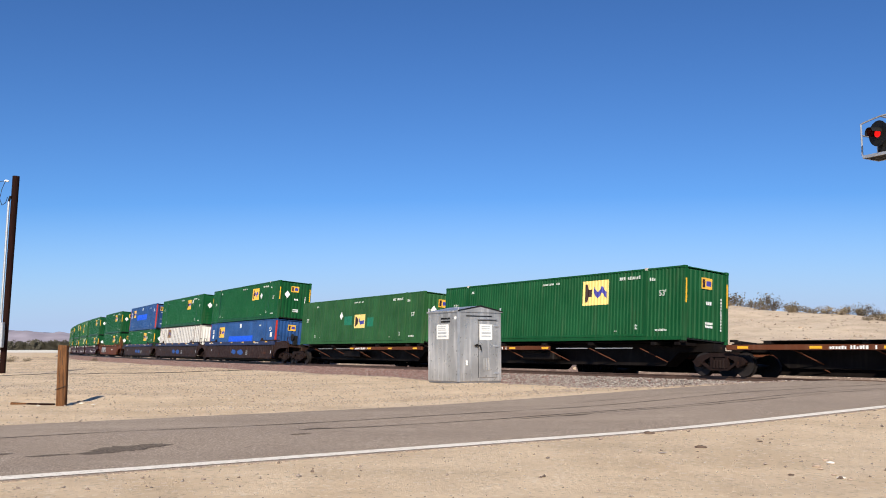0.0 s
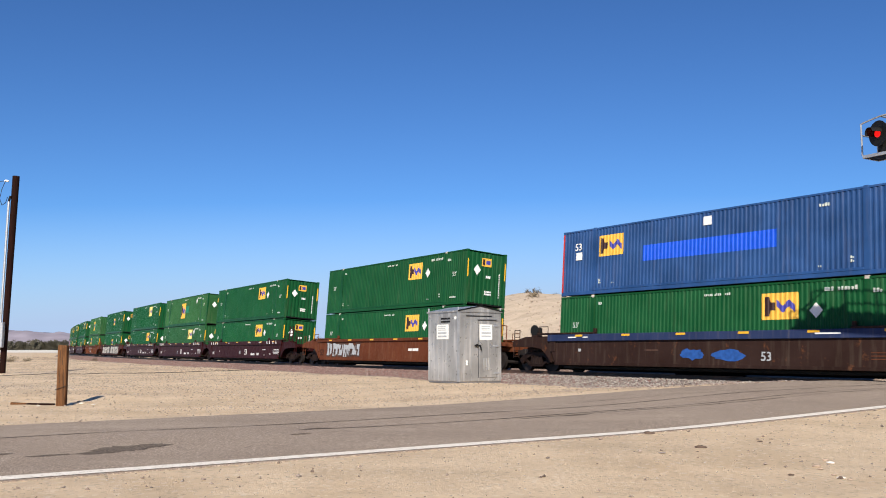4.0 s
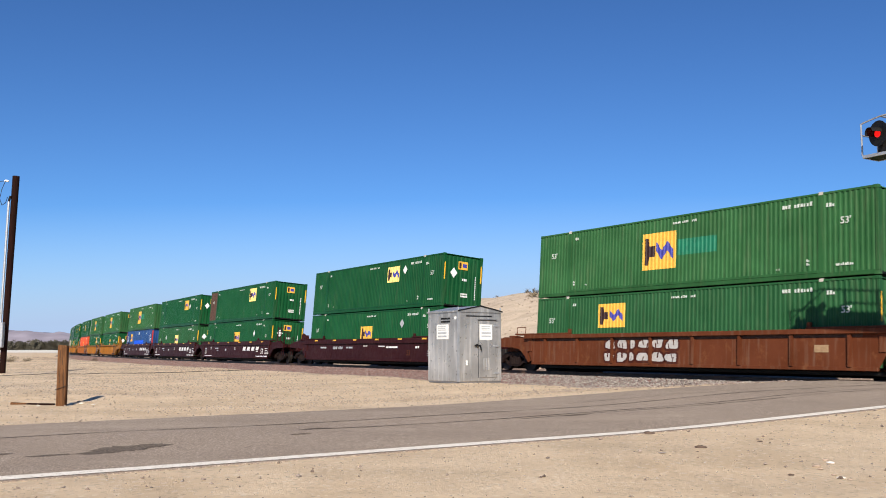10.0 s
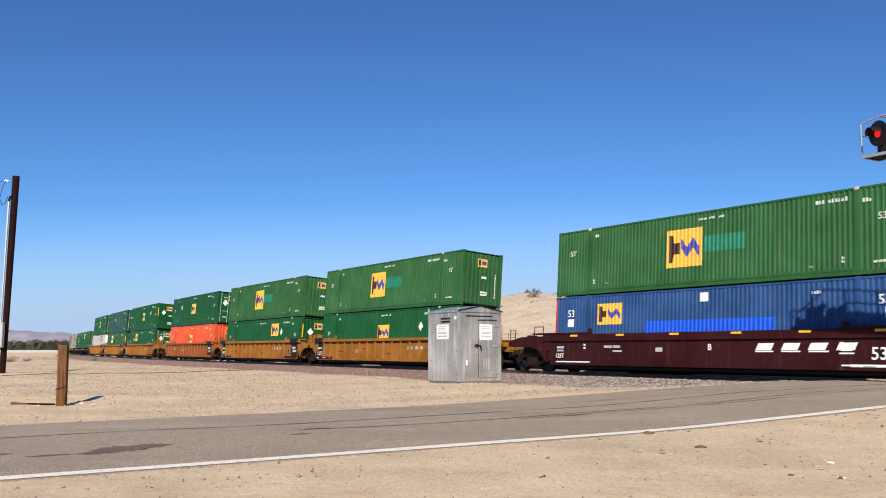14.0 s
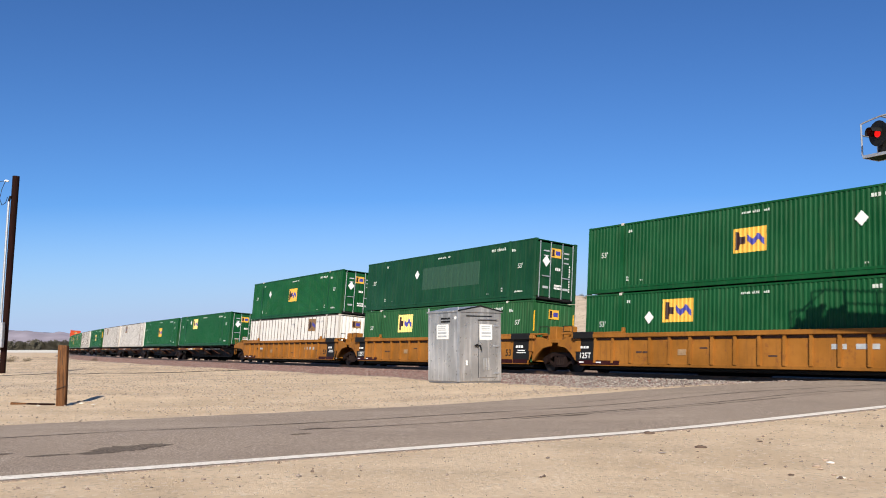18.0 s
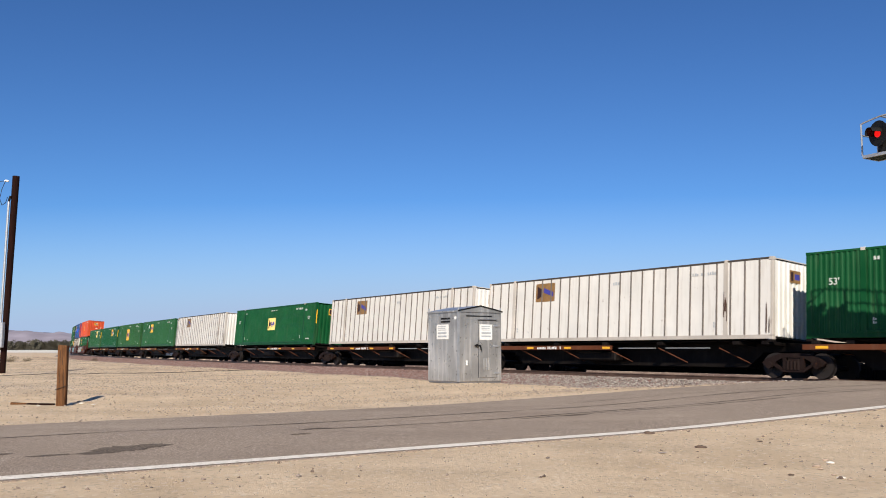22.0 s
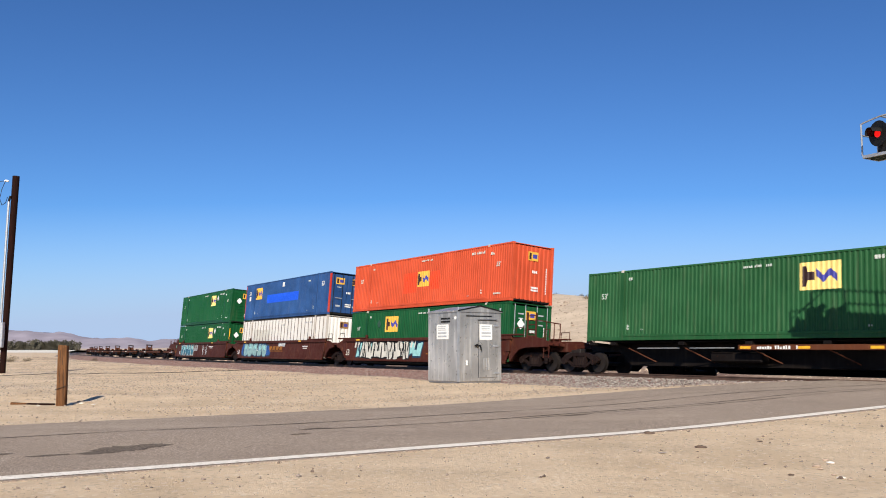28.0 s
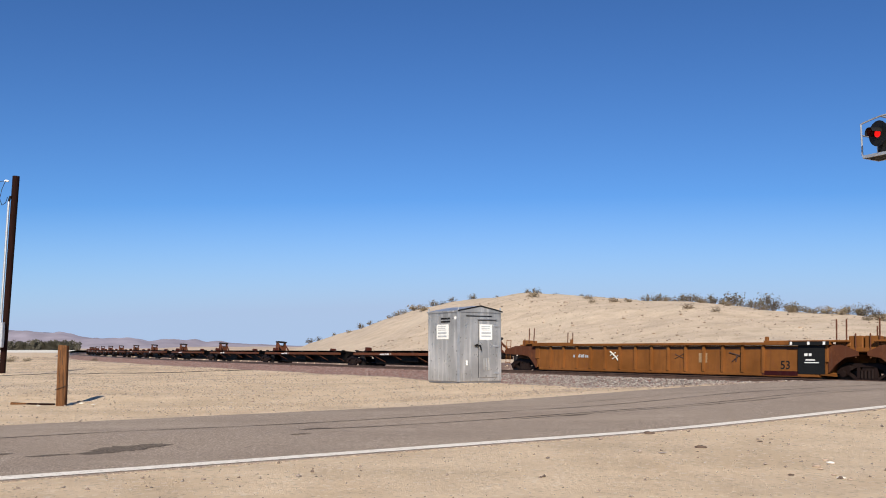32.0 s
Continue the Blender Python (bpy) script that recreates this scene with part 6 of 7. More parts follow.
def utility_pole():
    x, y = -19.36, 39.3
    g = ground_at(x, y)
    p = root("utility_pole", "dark brown wooden utility pole with pale conduit and a meter box", "pole", m=pose(x, y, g))
    bm = bmesh.new()
    rod(bm, (0.02, 0, -0.5), (0.16, 0, 8.78), 0.125, 16, 0.15)
    part("shaft", bm, POLE_WOOD, p)
    part("conduit", rods(((-0.125, -0.15, 0.0), (-0.03, -0.16, 7.6), 0.05)), GALV, p, "pale metal conduit")
    part("conduit_bend", rods(((-0.03, -0.16, 7.6), (0.03, -0.16, 7.85), 0.05)), BLACK, p)
    part("strap", rods(*[((-0.125 + 0.0125 * z, -0.155, z), (-0.125 + 0.0125 * z, -0.155, z + 0.05), 0.066) for z in (2.6, 4.4, 6.2)]), GALV, p)
    b = part("meter_box", boxes((-0.40, 0.14, -0.42, -0.20, 1.12, 2.22), bev=0.02), GALV, p, "pale grey meter box")
    part("meter_glass", rods(((-0.10, -0.42, 1.95), (-0.10, -0.52, 1.95), 0.10), seg=20), ALU, b)
    part("insulator", rods(((-0.16, 0, 8.55), (-0.34, 0, 8.58), 0.045)), MARK, p)
    w = bmesh.new()
    for i in range(12):
        t0, t1 = i / 12, (i + 1) / 12
        sag = lambda t: 8.57 - 2.2 * t * (1 - t)
        rod(w, (-0.3 - 30 * t0, 6 * t0, sag(t0)), (-0.3 - 30 * t1, 6 * t1, sag(t1)), 0.014, 5)
    part("service_wire", w, BLACK, p)
    lp = bmesh.new()
    pts = [(-0.28, -0.05, 8.55), (-0.42, -0.05, 8.2), (-0.50, -0.05, 7.75), (-0.38, -0.06, 7.45), (-0.20, -0.10, 7.55), (-0.12, -0.12, 7.8)]
    for q, r in zip(pts, pts[1:]):
        rod(lp, q, r, 0.014, 5)
    part("drip_loop", lp, BLACK, p)


def crossing_signal():
    """A cantilever signal over the road: mast, arm with walkway and rails, hooded lights."""
    tip = Vector((11.38, 23.2, 6.04))
    ax = Vector((math.sin(ROAD_DIR), -math.cos(ROAD_DIR), 0))
    m = Matrix.Translation(tip) @ Matrix.Rotation(math.atan2(ax.y, ax.x), 4, "Z")
    c = root("crossing_signal", "cantilever level-crossing signal with black hooded lamps and a railed walkway", "signal", m=m)
    # local x runs along the arm from its free end to the mast, y towards the track, z up from the walkway's underside
    L = 9.6
    base = ground_at(*(tip + ax * L).xy)
    # black colour puts the underside's shade into the grating
    part("walkway", boxes((0.03, L, -0.31, 0.31, 0.0, 0.05), bev=0.01), BLACK, c, "walkway grating blackened for its shaded underside")
    part("walkway_edge", boxes((0.0, L, -0.35, -0.31, -0.01, 0.075), (0.0, L, 0.31, 0.35, -0.01, 0.075), (0.0, 0.03, -0.31, 0.31, -0.01, 0.075), bev=0.006), GALV, c)
    part("arm_beam", boxes((1.35, L, -0.16, 0.16, 0.075, 0.46), bev=0.02), GALV, c)
    for side in (-0.34, 0.34):
        r = bmesh.new()
        ends = (((0.0, 0.07), (0.0, 0.92)), ((0.0, 0.92), (0.12, 0.95)), ((0.12, 0.95), (0.55, 1.02)))
        for q, w in ends + (((0.55, 1.02), (L, 1.02)), ((1.3, 0.58), (L, 0.58))):
            rod(r, (q[0], side, q[1]), (w[0], side, w[1]), 0.024)
        part("handrail", r, GALV, c)
        for i in range(8):
            x = 1.3 + i * 1.18
            part("rail_post", rods(((x, side, 0.05), (x, side, 1.02), 0.027)), GALV, c)
    part("end_rail", rods(((0.0, -0.34, 0.62), (0.0, 0.34, 0.62), 0.022), ((0.55, -0.34, 1.02), (0.55, 0.34, 1.02), 0.022)), GALV, c)
    part("mast", rods(((L, 0, base - tip.z), (L, 0, 1.0), 0.16), seg=16), GALV, c)
    part("mast_base", boxes((L - 0.4, L + 0.4, -0.4, 0.4, base - tip.z - 0.3, base - tip.z + 0.25), bev=0.03), GALV, c)
    red, t, b = node_mat("lit_red_lens", 0.3)
    b.inputs["Base Color"].default_value = (0.35, 0.01, 0.01, 1)
    b.inputs["Emission Color"].default_value, b.inputs["Emission Strength"].default_value = (1.0, 0.012, 0.010, 1), 1.0
    dark = plain("dark_red_lens", (0.10, 0.006, 0.006), 0.2)
    for x, ly, lz in ((0.61, -0.275, 0.545), (1.42, -0.275, 0.545)):
        for face in (-1, 1):
            lens = red if (x < 1) else dark
            y0 = ly + face * 0.19

            def turned(bm):
                """Aim the head a little towards the free end of the arm."""
                bmesh.ops.rotate(bm, cent=(x, ly, 0), matrix=Matrix.Rotation(radians(-16 if face < 0 else 0), 3, "Z"), verts=bm.verts[:])
                return bm

            h = bmesh.new()
            rod(h, (x, ly + face * 0.06, lz), (x, y0 + face * 0.02, lz), 0.155, 20)
            lamp = part("lamp_housing", turned(h), BLACK, c, "black lamp head")
            disc = bmesh.new()
            rod(disc, (x, y0, lz), (x, y0 + face * 0.012, lz), 0.335, 36)
            part("background_disc", turned(disc), BLACK, lamp)
            l = bmesh.new()
            rod(l, (x, y0 + face * 0.012, lz), (x, y0 + face * 0.03, lz), 0.105, 24)
            part("lens", turned(l), lens, lamp)
            hood = bmesh.new()
            n = 16
            rings = []
            for yy, rr in ((y0 + face * 0.012, 0.155), (y0 + face * 0.30, 0.140)):
                for q in (1.0, 0.93):
                    rings.append([hood.verts.new((x + rr * q * math.cos(a), yy, lz + rr * q * math.sin(a))) for a in np.linspace(radians(5), radians(205), n)])
            for i in range(n - 1):
                for A, B in ((0, 2), (1, 3), (0, 1), (2, 3)):
                    hood.faces.new((rings[A][i], rings[A][i + 1], rings[B][i + 1], rings[B][i]))
            part("hood", turned(hood), BLACK, lamp)
        part("lamp_bracket", boxes((x - 0.10, x + 0.10, ly - 0.06, ly + 0.06, 0.03, lz - 0.08), bev=0.01), BLACK, c)
    part("junction_box", boxes((0.45, 1.6, -0.36, -0.16, 0.075, 0.26), bev=0.02), BLACK, c)


# ---------------------------------------------------------------- plants
def bush_mesh(seed, leafy, w=1.0, h=0.9, n=520):
    rng = random.Random(seed)
    sv, sf, lv, lf = [], [], [], []

    def stick(a, b, r):
        k = len(sv)
        a, b = Vector(a), Vector(b)
        d = (b - a).normalized()
        u = d.orthogonal().normalized()
        v = d.cross(u)
        for p, q in ((a, r), (b, r * 0.4)):
            for i in range(3):
                g = i * 2.094
                sv.append(tuple(p + (u * math.cos(g) + v * math.sin(g)) * q))
        for i in range(3):
            j = (i + 1) % 3
            sf.append((k + i, k + j, k + 3 + j, k + 3 + i))

    tips = []
    for i in range(26):
        a, e = rng.uniform(0, 6.28), rng.uniform(0.25, 1.25)
        ln = rng.uniform(0.55, 1.0)
        mid = Vector((math.cos(a) * math.cos(e) * w * 0.5 * ln * 0.55, math.sin(a) * math.cos(e) * w * 0.5 * ln * 0.55, h * math.sin(e) * ln * 0.55))
        end = Vector((math.cos(a) * math.cos(e) * w * 0.55 * ln, math.sin(a) * math.cos(e) * w * 0.55 * ln, h * math.sin(e) * ln))
        stick((rng.uniform(-0.05, 0.05), rng.uniform(-0.05, 0.05), -0.1), mid, 0.014)
        stick(mid, end, 0.009)
        tips += [mid * 1.15, end, (mid + end) / 2]
        for _ in range(2):
            tw = end + Vector((rng.gauss(0, 0.13), rng.gauss(0, 0.13), rng.uniform(0, 0.16)))
            stick((mid + end) / 2, tw, 0.006)
            tips.append(tw)
    for i in range(n):
        c = rng.choice(tips) + Vector((rng.gauss(0, 0.075), rng.gauss(0, 0.075), rng.gauss(0, 0.06)))
        c.z = max(c.z, 0.02)
        s = rng.uniform(0.018, 0.048)
        u = Vector((rng.gauss(0, 1), rng.gauss(0, 1), rng.gauss(0, 1))).normalized()
        v = u.orthogonal().normalized()
        k = len(lv)
        lv += [tuple(c + u * s * 1.5), tuple(c + v * s), tuple(c - u * s * 1.5), tuple(c - v * s)]
        lf.append((k, k + 1, k + 2, k + 3))
    return (sv, sf), (lv, lf)


def build_bushes():
    rng = random.Random(11)
    kinds = []
    for i, (leafy, label) in enumerate(((True, "olive-green desert shrub on the sandy ridge"), (True, "olive-green desert shrub on the sandy ridge"), (False, "low dry tan desert brush"))):
        (sv, sf), (lv, lf) = bush_mesh(20 + i, leafy, 1.25 if leafy else 1.4, 0.95 if leafy else 0.55, 330 if leafy else 300)
        b = root("desert_shrub", label, "shrub", "desert shrubs")
        raw("stem_cluster", sv, sf, DRY if not leafy else BARK, b)
        raw("foliage", lv, lf, LEAF if leafy else DRY, b)
        kinds.append(b)
    used = [False] * 3

    def put(b, n, size, kind):
        """On the bearing b, n metres across the line."""
        ss = np.arange(-300.0, 60.0, 0.5)
        p = np.array([on_line(s, n)[:2] for s in ss])
        q = np.where(p[:, 1] > 4, p[:, 0] / np.maximum(p[:, 1], 4), 9)
        x, y = p[int(np.argmin(np.abs(q - b)))]
        place(x, y, size, kind)

    def place(x, y, size, kind):
        m = pose(x, y, ground_at(x, y) - 0.03, 0, 0, rng.uniform(0, 360))
        if used[kind]:
            o = copy_thing(kinds[kind], m)
        else:
            o = kinds[kind]
            o.matrix_basis = m
            used[kind] = True
        size *= 0.94
        o.scale = (size * rng.uniform(0.9, 1.15), size * rng.uniform(0.9, 1.15), size)

    B = lambda px: (px - 784) / 1570.7
    for px, n, size in ((550, 44, 1.5), (565, 40, 1.1), (592, 42, 0.8), (640, 42, 1.4), (655, 38, 1.0), (672, 42, 0.7), (703, 42, 1.5), (770, 42, 1.4), (785, 43, 1.2), (800, 41, 1.0), (836, 42, 1.35), (880, 42, 0.6), (934, 42, 1.1), (946, 42, 1.25),
                        (984, 42, 0.6), (1029, 42, 0.6), (1143, 42, 1.3), (1158, 41, 1.0), (1172, 42, 1.45), (1196, 42, 1.2), (1208, 40, 1.0), (1226, 40, 1.1), (1238, 42, 1.2), (1256, 41, 1.2), (1268, 40, 0.9), (1296, 40, 1.6), (1310, 42, 1.3),
                        (1326, 41, 1.0), (1354, 40, 1.8), (1372, 39, 1.5), (1399, 42, 1.2), (1408, 38, 1.2), (1424, 41, 0.8), (1460, 42, 0.5), (1500, 40, 1.0), (1516, 40, 1.3), (1530, 41, 1.4), (1552, 40, 1.0), (1566, 42, 1.1), (1590, 42, 1.3), (1640, 42, 1.2)):
        put(B(px), n, size, 0 if rng.random() < 0.5 else 1)
    for px, n, size in ((715, 36, 1.2), (735, 36, 1.6), (748, 34, 1.5), (690, 34, 0.9), (942, 34, 1.1), (1040, 34, 0.9), (1045, 32, 0.7), (1087, 33, 0.9), (1112, 34, 0.7), (1216, 31, 0.9), (1268, 31, 0.8), (1345, 36, 1.2), (1402, 36, 1.0), (1470, 36, 1.2), (1485, 37, 1.1),
                        (1440, 37, 0.9), (1180, 38, 0.8), (1240, 37, 1.0), (1285, 37, 1.0), (1560, 36, 1.0), (1535, 35, 0.8), (620, 36, 0.9)):
        put(B(px), n, size, 2)
    for x, y, size in ((-38.2, 79.0, 0.95), (-37.4, 80.5, 0.7), (-46, 118, 0.8)):
        place(x, y, size, 2)


def build_trees():
    """A far row of dusty trees."""
    rng = random.Random(5)
    kinds = []
    for k in range(3):
        t = root("tamarisk_tree", "dusty olive tamarisk in a far windbreak row", "tree", "windbreak trees")
        tr = bmesh.new()
        for i in range(4):
            a = i * 1.6 + k
            rod(tr, (0.15 * math.cos(a), 0.15 * math.sin(a), -0.3), (1.2 * math.cos(a), 1.2 * math.sin(a), 2.6), 0.16, 6, 0.06)
        rod(tr, (0, 0, -0.3), (0.2, 0.1, 3.2), 0.22, 7, 0.08)
        part("trunk", tr, BARK, t)
        lv, lf = [], []
        lobes = [(Vector((rng.uniform(-2.4, 2.4), rng.uniform(-2, 2), rng.uniform(0.8, 3.9))), rng.uniform(1.0, 1.7)) for _ in range(14)]
        for i in range(1500):
            c, r = rng.choice(lobes)
            d = Vector((rng.gauss(0, 1), rng.gauss(0, 1), rng.gauss(0, 1))).normalized()
            p = c + d * r * rng.uniform(0.6, 1.05)
            p.z = max(p.z, 0.1)
            s = rng.uniform(0.16, 0.40)
            u = Vector((rng.gauss(0, 1), rng.gauss(0, 1), rng.gauss(0, 1))).normalized()
            v = u.orthogonal().normalized()
            n = len(lv)
            lv += [tuple(p + u * s), tuple(p + v * s * 0.7), tuple(p - u * s), tuple(p - v * s * 0.7)]
            lf.append((n, n + 1, n + 2, n + 3))
        raw("crown", lv, lf, TREE_LEAF, t)
        kinds.append(t)
    y = 430.0
    n = 0
    x = -262.0
    while x < -178:
        k = n % 3
        m = pose(x, y + rng.uniform(-8, 8), 0.55, 0, 0, rng.uniform(0, 360))
        s = rng.uniform(0.82, 1.0)
        if n < 3:
            o = kinds[k]
            o.matrix_basis = m
        else:
            o = copy_thing(kinds[k], m)
        o.scale = (s, s, s * rng.uniform(0.9, 1.1))
        x += rng.uniform(1.3, 2.1)
        n += 1


def build_distance():
    """Bare mountain ranges on the skyline, and a pale wash before the trees."""
    for name, d, rows, seed, mat in (("mountain_range", 4000.0, ((-1.4, 30), (-0.9, 70), (-0.62, 95), (-0.478, 92), (-0.46, 90), (-0.443, 78), (-0.425, 80), (-0.40, 60), (-0.374, 57), (-0.355, 61), (-0.337, 52), (-0.329, 42), (-0.316, 51), (-0.304, 54), (-0.288, 48),
                                                                 (-0.277, 52), (-0.265, 39), (-0.253, 44), (-0.237, 35), (-0.224, 31), (-0.173, 22), (-0.1, 20), (0.1, 18), (0.6, 18)), 3, ROCK),
                                     ("foothills", 3000.0, ((-1.4, 6), (-0.62, 8), (-0.36, 6), (-0.31, 9), (-0.29, 12), (-0.25, 13), (-0.2, 13), (-0.1, 12), (0.6, 6)), 8, FOOTHILL)):
        bs = np.linspace(-1.4, 0.6, 420)
        verts, faces = [], []
        for i, b in enumerate(bs):
            h = np.interp(b, [r[0] for r in rows], [r[1] for r in rows])
            for j in range(15):
                f = j / 14
                prof = math.sin(min(f / 0.65, 1.0) * math.pi / 2) if f < 0.65 else 1 - 0.8 * (f - 0.65) / 0.35
                y = d + (f - 0.6) * 900
                nz = noise.fractal(Vector((b * 22 + seed, f * 5, seed)), 0.9, 2.1, 6)
                nz2 = noise.ridged_multi_fractal(Vector((b * 45, f * 4 + seed, 0.5)), 0.8, 2.0, 5, 0.9, 2.0)
                z = -6 + (h * (1.0 + 0.07 * nz) + 5) * prof * (0.90 + 0.07 * nz2)
                verts.append((b * y, y, z if 0 < j < 14 else -25))
        for i in range(len(bs) - 1):
            for j in range(14):
                a = i * 15 + j
                faces.append((a, a + 15, a + 16, a + 1))
        ob = raw(name, verts, faces, mat, smooth=True)
        tagged(ob, "bare desert mountains on the horizon, tinted mauve for haze" if mat is ROCK else "pale tan desert foothills below the mountains", "mountains", kind="structure")
    v = [(-420, 335, -0.12), (-143, 335, -0.12), (-164, 400, 0.90), (-420, 400, 0.98), (-420, 520, -0.3), (-172, 520, -0.3)]
    ob = raw("dry_wash", v, [(0, 1, 2, 3), (3, 2, 5, 4)], plain("pale_silt", (0.72, 0.66, 0.57), 0.9, vary=0.06, scale=0.05))
    tagged(ob, "pale strip of bare silt before far trees", "ground", kind="structure")


# ---------------------------------------------------------------- loose stones
OCT_V = np.array([(1, 0, 0), (-1, 0, 0), (0, 1, 0), (0, -1, 0), (0, 0, 1), (0, 0, -1)], float)
OCT_F = np.array([(0, 2, 4), (2, 1, 4), (1, 3, 4), (3, 0, 4), (2, 0, 5), (1, 2, 5), (3, 1, 5), (0, 3, 5)])


def stones(name, x, y, z, size, material, label, category, seed, flat=0.65):
    rng = np.random.default_rng(seed)
    n = len(x)
    v = OCT_V[None] * (size[:, None, None] * rng.uniform(0.6, 1.25, (n, 6, 1))) * np.array([1, 1, flat])
    v = v + rng.normal(0, 0.16, (n, 6, 3)) * size[:, None, None]
    a = rng.uniform(0, 6.28, n)
    c, s = np.cos(a)[:, None], np.sin(a)[:, None]
    w = np.stack([v[:, :, 0] * c - v[:, :, 1] * s, v[:, :, 0] * s + v[:, :, 1] * c, v[:, :, 2]], 2)
    w = w + np.stack([x, y, z + size * flat * 0.35], 1)[:, None, :]
    f = OCT_F[None] + (np.arange(n) * 6)[:, None, None]
    ob = raw(name, w.reshape(-1, 3).tolist(), f.reshape(-1, 3).tolist(), material)
    tagged(ob, label, category, kind="stuff")


def track_xy(s, n):
    th = np.interp(s, S_GRID, TRACK_TH)
    return np.interp(s, S_GRID, TRACK_X) - np.sin(th) * n, np.interp(s, S_GRID, TRACK_Y) + np.cos(th) * n


def build_stones():
    rng = np.random.default_rng(7)
    # shoulder of the ballast, reddish; paler near the road
    s = -np.abs(rng.beta(0.9, 1.7, 52000)) * 170 - 0.9
    n = rng.uniform(-4.3, -0.95, len(s))
    x, y = track_xy(s, n)
    zb = np.interp(n, [-4.6, -3.7, -1.85, -0.9], [-0.62, -0.42, -0.12, -0.13])
    zb = np.maximum(zb, ground_height(x, y))
    pale = rng.random(len(s)) < np.clip((s + 22) / 14, 0, 0.85)
    size = rng.uniform(0.028, 0.065, len(s))
    stones("ballast_stones", x[~pale], y[~pale], zb[~pale], size[~pale], BALLAST, "reddish crushed ballast stones along the track", "ballast", 1)
    stones("ballast_stones", x[pale], y[pale], zb[pale], size[pale], BALLAST_GREY, "pale crushed ballast stones beside the road", "ballast", 2)
    # gravel strewn between the ballast and the road
    s = -np.abs(rng.beta(1.0, 1.5, 46000)) * 120 + 2
    n = -4.0 - np.abs(rng.normal(0, 3.2, len(s)))
    x, y = track_xy(s, n)
    u, v = road_uv(x, y)
    # the sandy strip round the cabinet stays almost bare
    dense = np.interp(n, [-12, -8.5, -6.5, -4], [0.10, 0.25, 0.65, 1.0])
    keep = (v > ROAD_HALF + 0.15) & (rng.random(len(s)) < dense)
    x, y = x[keep], y[keep]
    stones("gravel", x, y, ground_height(x, y), rng.uniform(0.018, 0.05, len(x)), GRAVEL, "mixed gravel strewn beside the track", "gravel", 3)
    # finer gravel thinning out over the open ground
    s = rng.uniform(-130, 0, 105000)
    n = -5.0 - np.abs(rng.normal(0, 13.0, len(s)))
    x, y = track_xy(s, n)
    u, v = road_uv(x, y)
    keep = (v > ROAD_HALF + 0.3) & (x > -0.62 * y) & (rng.random(len(s)) < np.interp(bumps(x * 0.6, y * 0.5), [-0.03, 0.04], [0.1, 1.0]))
    x, y = x[keep], y[keep]
    stones("gravel", x, y, ground_height(x, y), rng.uniform(0.010, 0.034, len(x)), FINE_GRAVEL, "fine gravel thinning out over the sand", "gravel", 6)
    # a low windrow of gravel along the road before the cabinet
    u, v = rng.uniform(-5, 12, 4600), rng.normal(ROAD_HALF + 1.9, 0.36, 4600)
    x, y = ROAD_A[0] + u * RD[0] - v * RD[1], ROAD_A[1] + u * RD[1] + v * RD[0]
    keep = (v > ROAD_HALF + 0.5) & (rng.random(len(u)) < np.interp(u, [-5, 2, 9, 12], [0.05, 1, 1, 0.3]))
    x, y = x[keep], y[keep]
    stones("gravel", x, y, ground_height(x, y), rng.uniform(0.008, 0.024, len(x)), FINE_GRAVEL, "thin windrow of gravel along the road", "gravel", 9)
    # pebbles on the open sand and along the road's edges
    x, y = rng.uniform(-34, 34, 120000), 4.5 + rng.beta(1.0, 1.3, 120000) * 56
    u, v = road_uv(x, y)
    near_edge = (np.abs(np.abs(v) - ROAD_HALF) < 0.5) & (rng.random(len(x)) < 0.5)
    keep = (np.abs(v) > ROAD_HALF + 0.02) & (np.abs(x) < 0.62 * y + 2) & ((rng.random(len(x)) < np.interp(bumps(x * 1.3, y * 0.9 + 3), [-0.04, 0.04], [0.25, 0.95])) | near_edge)
    sn, nn = track_sn(x, y)
    keep &= nn < -4
    x, y = x[keep], y[keep]
    size = 0.005 + rng.exponential(0.0055, len(x))
    stones("pebbles", x, y, ground_height(x, y), np.minimum(size, 0.045), PEBBLE, "small pebbles scattered on sand", "pebbles", 4)
    # stones on the hillside
    s, n = rng.uniform(-70, 14, 5200), 12 + rng.beta(1.2, 1.6, 5200) * 30
    x, y = track_xy(s, n)
    keep = (y > 15) & (x / np.maximum(y, 1) < 0.7)
    x, y = x[keep], y[keep]
    stones("hillside_stones", x, y, ground_height(x, y), 0.02 + rng.exponential(0.030, len(x)), FINE_GRAVEL, "small stones strewn over the hillside", "stones", 5)


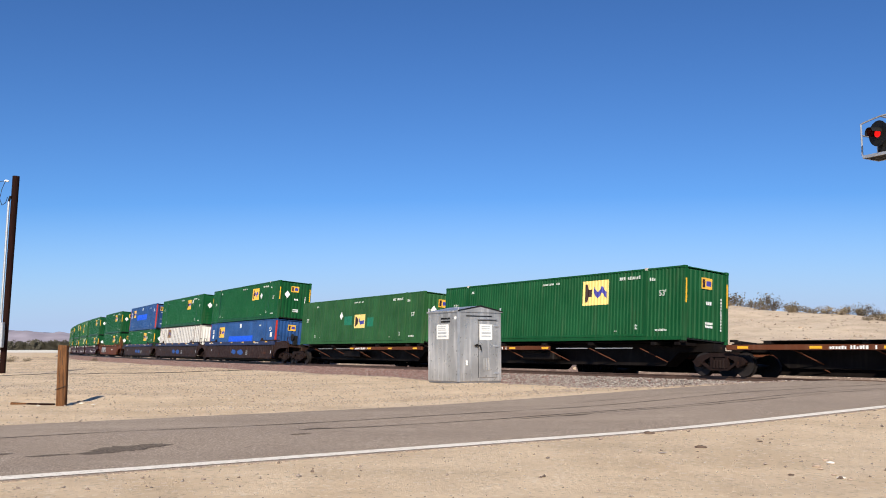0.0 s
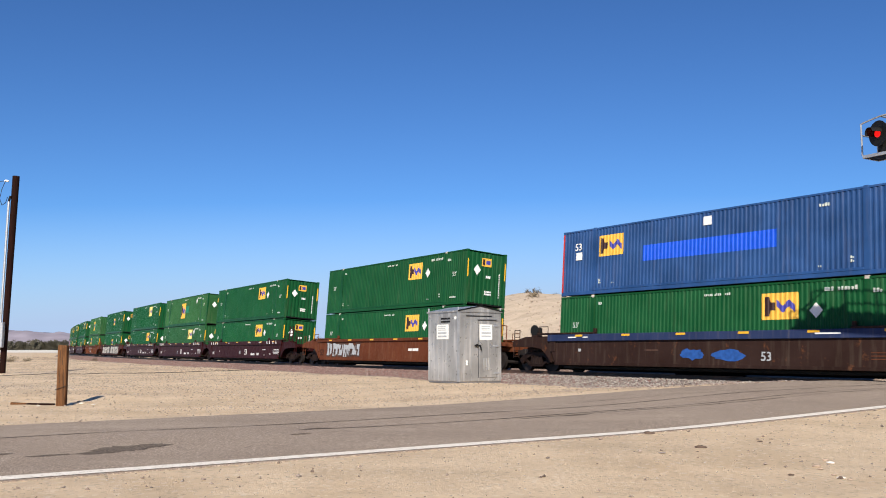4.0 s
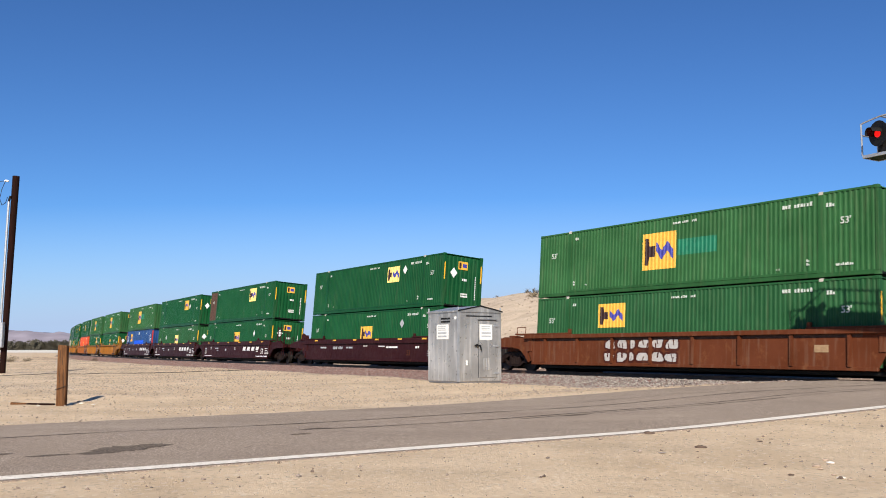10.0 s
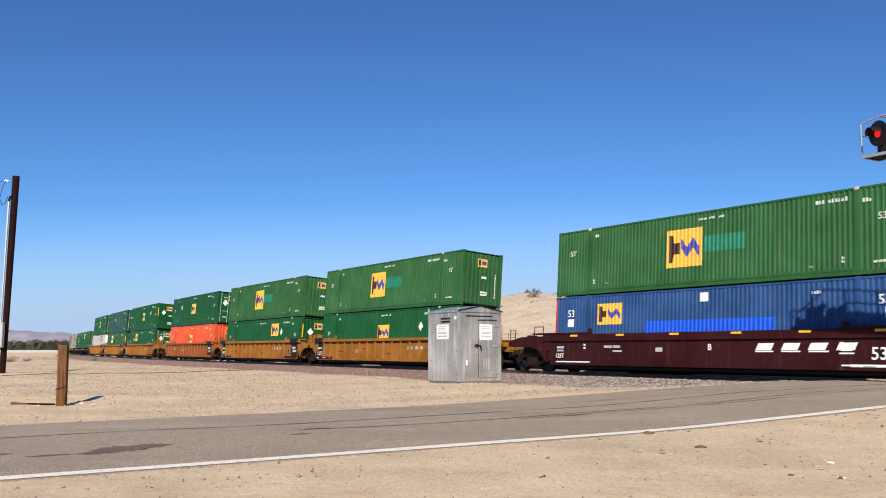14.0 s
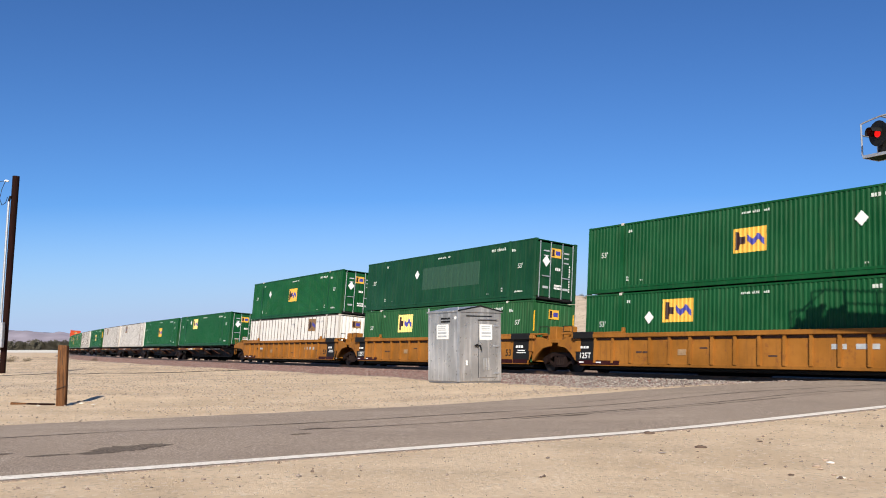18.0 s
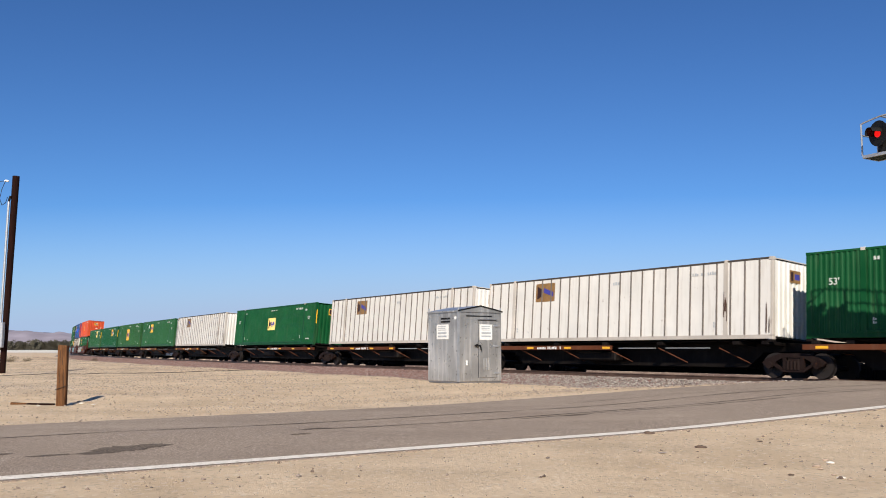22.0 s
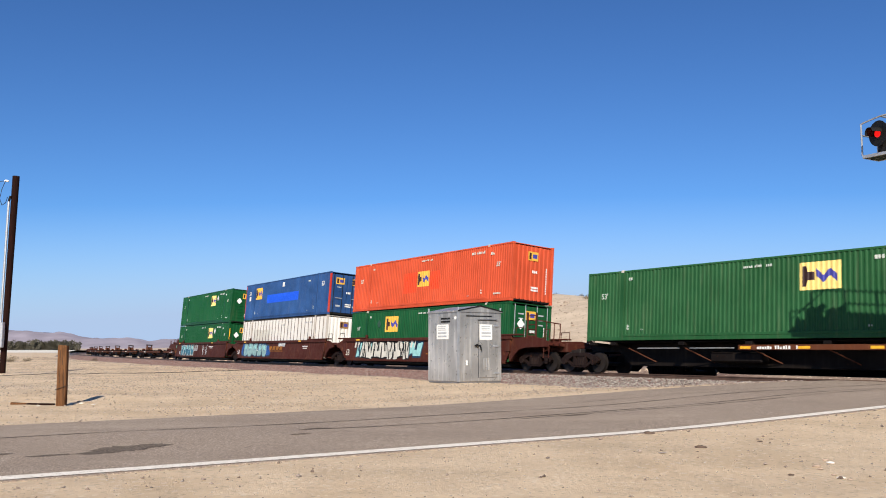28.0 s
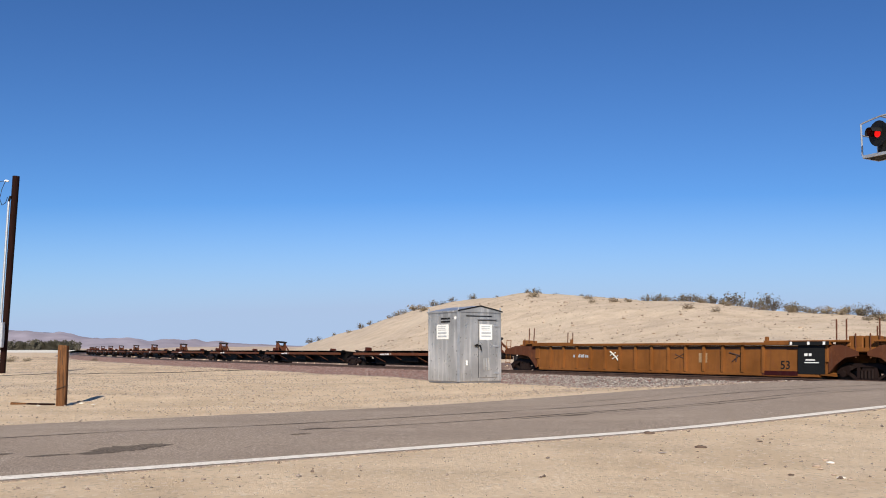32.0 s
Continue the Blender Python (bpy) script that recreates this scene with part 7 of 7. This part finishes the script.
def single_rocks():
    rng = random.Random(3)
    for px, py, w, mat in ((1240, 794, 0.11, ROCK_DARK), (492, 654, 0.34, ROCK_DARK), (1148, 769, 0.13, ROCK_DARK), (1445, 827, 0.08, ROCK_TAN), (1462, 818, 0.06, ROCK_TAN), (1470, 822, 0.05, ROCK_PALE), (1452, 832, 0.05, ROCK_TAN), (1476, 843, 0.045, ROCK_TAN), (1490, 849, 0.05, ROCK_PALE), (1505, 853, 0.04, ROCK_TAN), (1490, 850, 0.07, ROCK_DARK), (140, 713, 0.06, ROCK_TAN), (158, 713, 0.08, ROCK_TAN), (126, 717, 0.05, ROCK_PALE), (133, 716, 0.045, ROCK_PALE), (144, 715, 0.055, ROCK_PALE), (165, 717, 0.04, ROCK_PALE), (68, 720, 0.05, ROCK_PALE), (1400, 845, 0.05, ROCK_DARK), (1345, 783, 0.05, ROCK_DARK)):
        u, v = (px - 784) / 1570.7, (441 - py) / 1570.7
        p = radians(6.477)
        fw, up = math.cos(p) - v * math.sin(p), math.sin(p) + v * math.cos(p)
        d = 4.0
        while d < 90 and EYE + up / fw * d > ground_at(u / fw * d, d):
            d += 0.1
        w *= 0.72 if mat is not ROCK_PALE else 1
        bm = bmesh.new()
        bmesh.ops.create_icosphere(bm, subdivisions=2, radius=1.0)
        for q in bm.verts:
            k = 1 + 0.35 * noise.noise(q.co * 1.7 + Vector((px, 0, 0)))
            q.co = Vector((q.co.x * w * k, q.co.y * w * 0.6 * k, max(q.co.z, -0.5) * w * 0.35 * k))
        o = part("rock", bm, mat, None)
        o.matrix_basis = pose(u / fw * d, d, ground_at(u / fw * d, d) + 0.01, 0, 0, rng.uniform(-20, 20))
        tagged(o, {ROCK_DARK: "dark stone lying on the sand", ROCK_TAN: "tan stone lying on the sand", ROCK_PALE: "pale stone lying on the sand"}[mat], "rock", "rocks on the sand")


ROCK_DARK = plain("dark_stone", (0.11, 0.075, 0.055), 0.85, vary=0.3, bumpy=0.3)
ROCK_PALE = plain("pale_stone", (0.66, 0.60, 0.52), 0.85, vary=0.12, bumpy=0.3)
ROCK_TAN = plain("tan_stone", (0.40, 0.30, 0.22), 0.85, vary=0.2, bumpy=0.3)


def shadow_board():
    """A dark broken board added beside the post for a shadow and a dirt lump."""
    x, y = -8.95, 20.0
    o = root("board", "added dark board standing for a shadow and dirt lump beside the post", "board", m=pose(x, y, ground_at(x, y), 0, 4, 12))
    bm = boxes((-0.28, 0.30, -0.06, 0.05, -0.05, 0.045), bev=0.01)
    for q in bm.verts:
        q.co.z += 0.02 * math.sin(9 * q.co.x)
    part("plank", bm, POLE_WOOD, o)
    part("plank", boxes((-0.62, -0.30, -0.03, 0.06, -0.05, 0.03), bev=0.01), POST_WOOD, o)


def ground_cable():
    """A thin dark cable lying across the sand."""
    pts = [(-46, 37.6), (-30, 37.0), (-22, 36.2), (-18.6, 37.2), (-15.5, 39.0), (-12.0, 41.8), (-9.0, 45.5)]
    bm = bmesh.new()
    fine = []
    for (ax, ay), (bx, by) in zip(pts, pts[1:]):
        for k in range(6):
            fine.append((ax + (bx - ax) * k / 6, ay + (by - ay) * k / 6 + 0.15 * math.sin(ax + k)))
    for (ax, ay), (bx, by) in zip(fine, fine[1:]):
        rod(bm, (ax, ay, ground_at(ax, ay) + 0.02), (bx, by, ground_at(bx, by) + 0.006), 0.014, 5)
    o = part("cable", bm, BLACK, None)
    tagged(o, "thin dark cable lying across the sand", "cable")


def build_ties():
    bm = boxes((-0.115, 0.115, -1.3, 1.3, -0.36, -0.172), bev=0.012)
    tie = part("tie", bm, TIE_WOOD, TRACK_1)
    tie.matrix_basis = on_track(-1.9)
    for i in range(1, 190):
        o = new("tie", tie.data)
        o.parent = TRACK_1
        o.matrix_basis = on_track(-1.9 - 0.56 * i) @ Matrix.Rotation(0.02 * math.sin(i * 3.7), 4, "Z")
    for i in range(50):
        o = new("tie", tie.data)
        o.parent = TRACK_2
        o.matrix_basis = on_track(-3.0 - 0.56 * i, 0, True)


signal_cabinet()
wooden_post()
utility_pole()
crossing_signal()
build_bushes()
build_trees()
build_distance()
build_stones()
single_rocks()
shadow_board()
ground_cable()
build_ties()


motions()
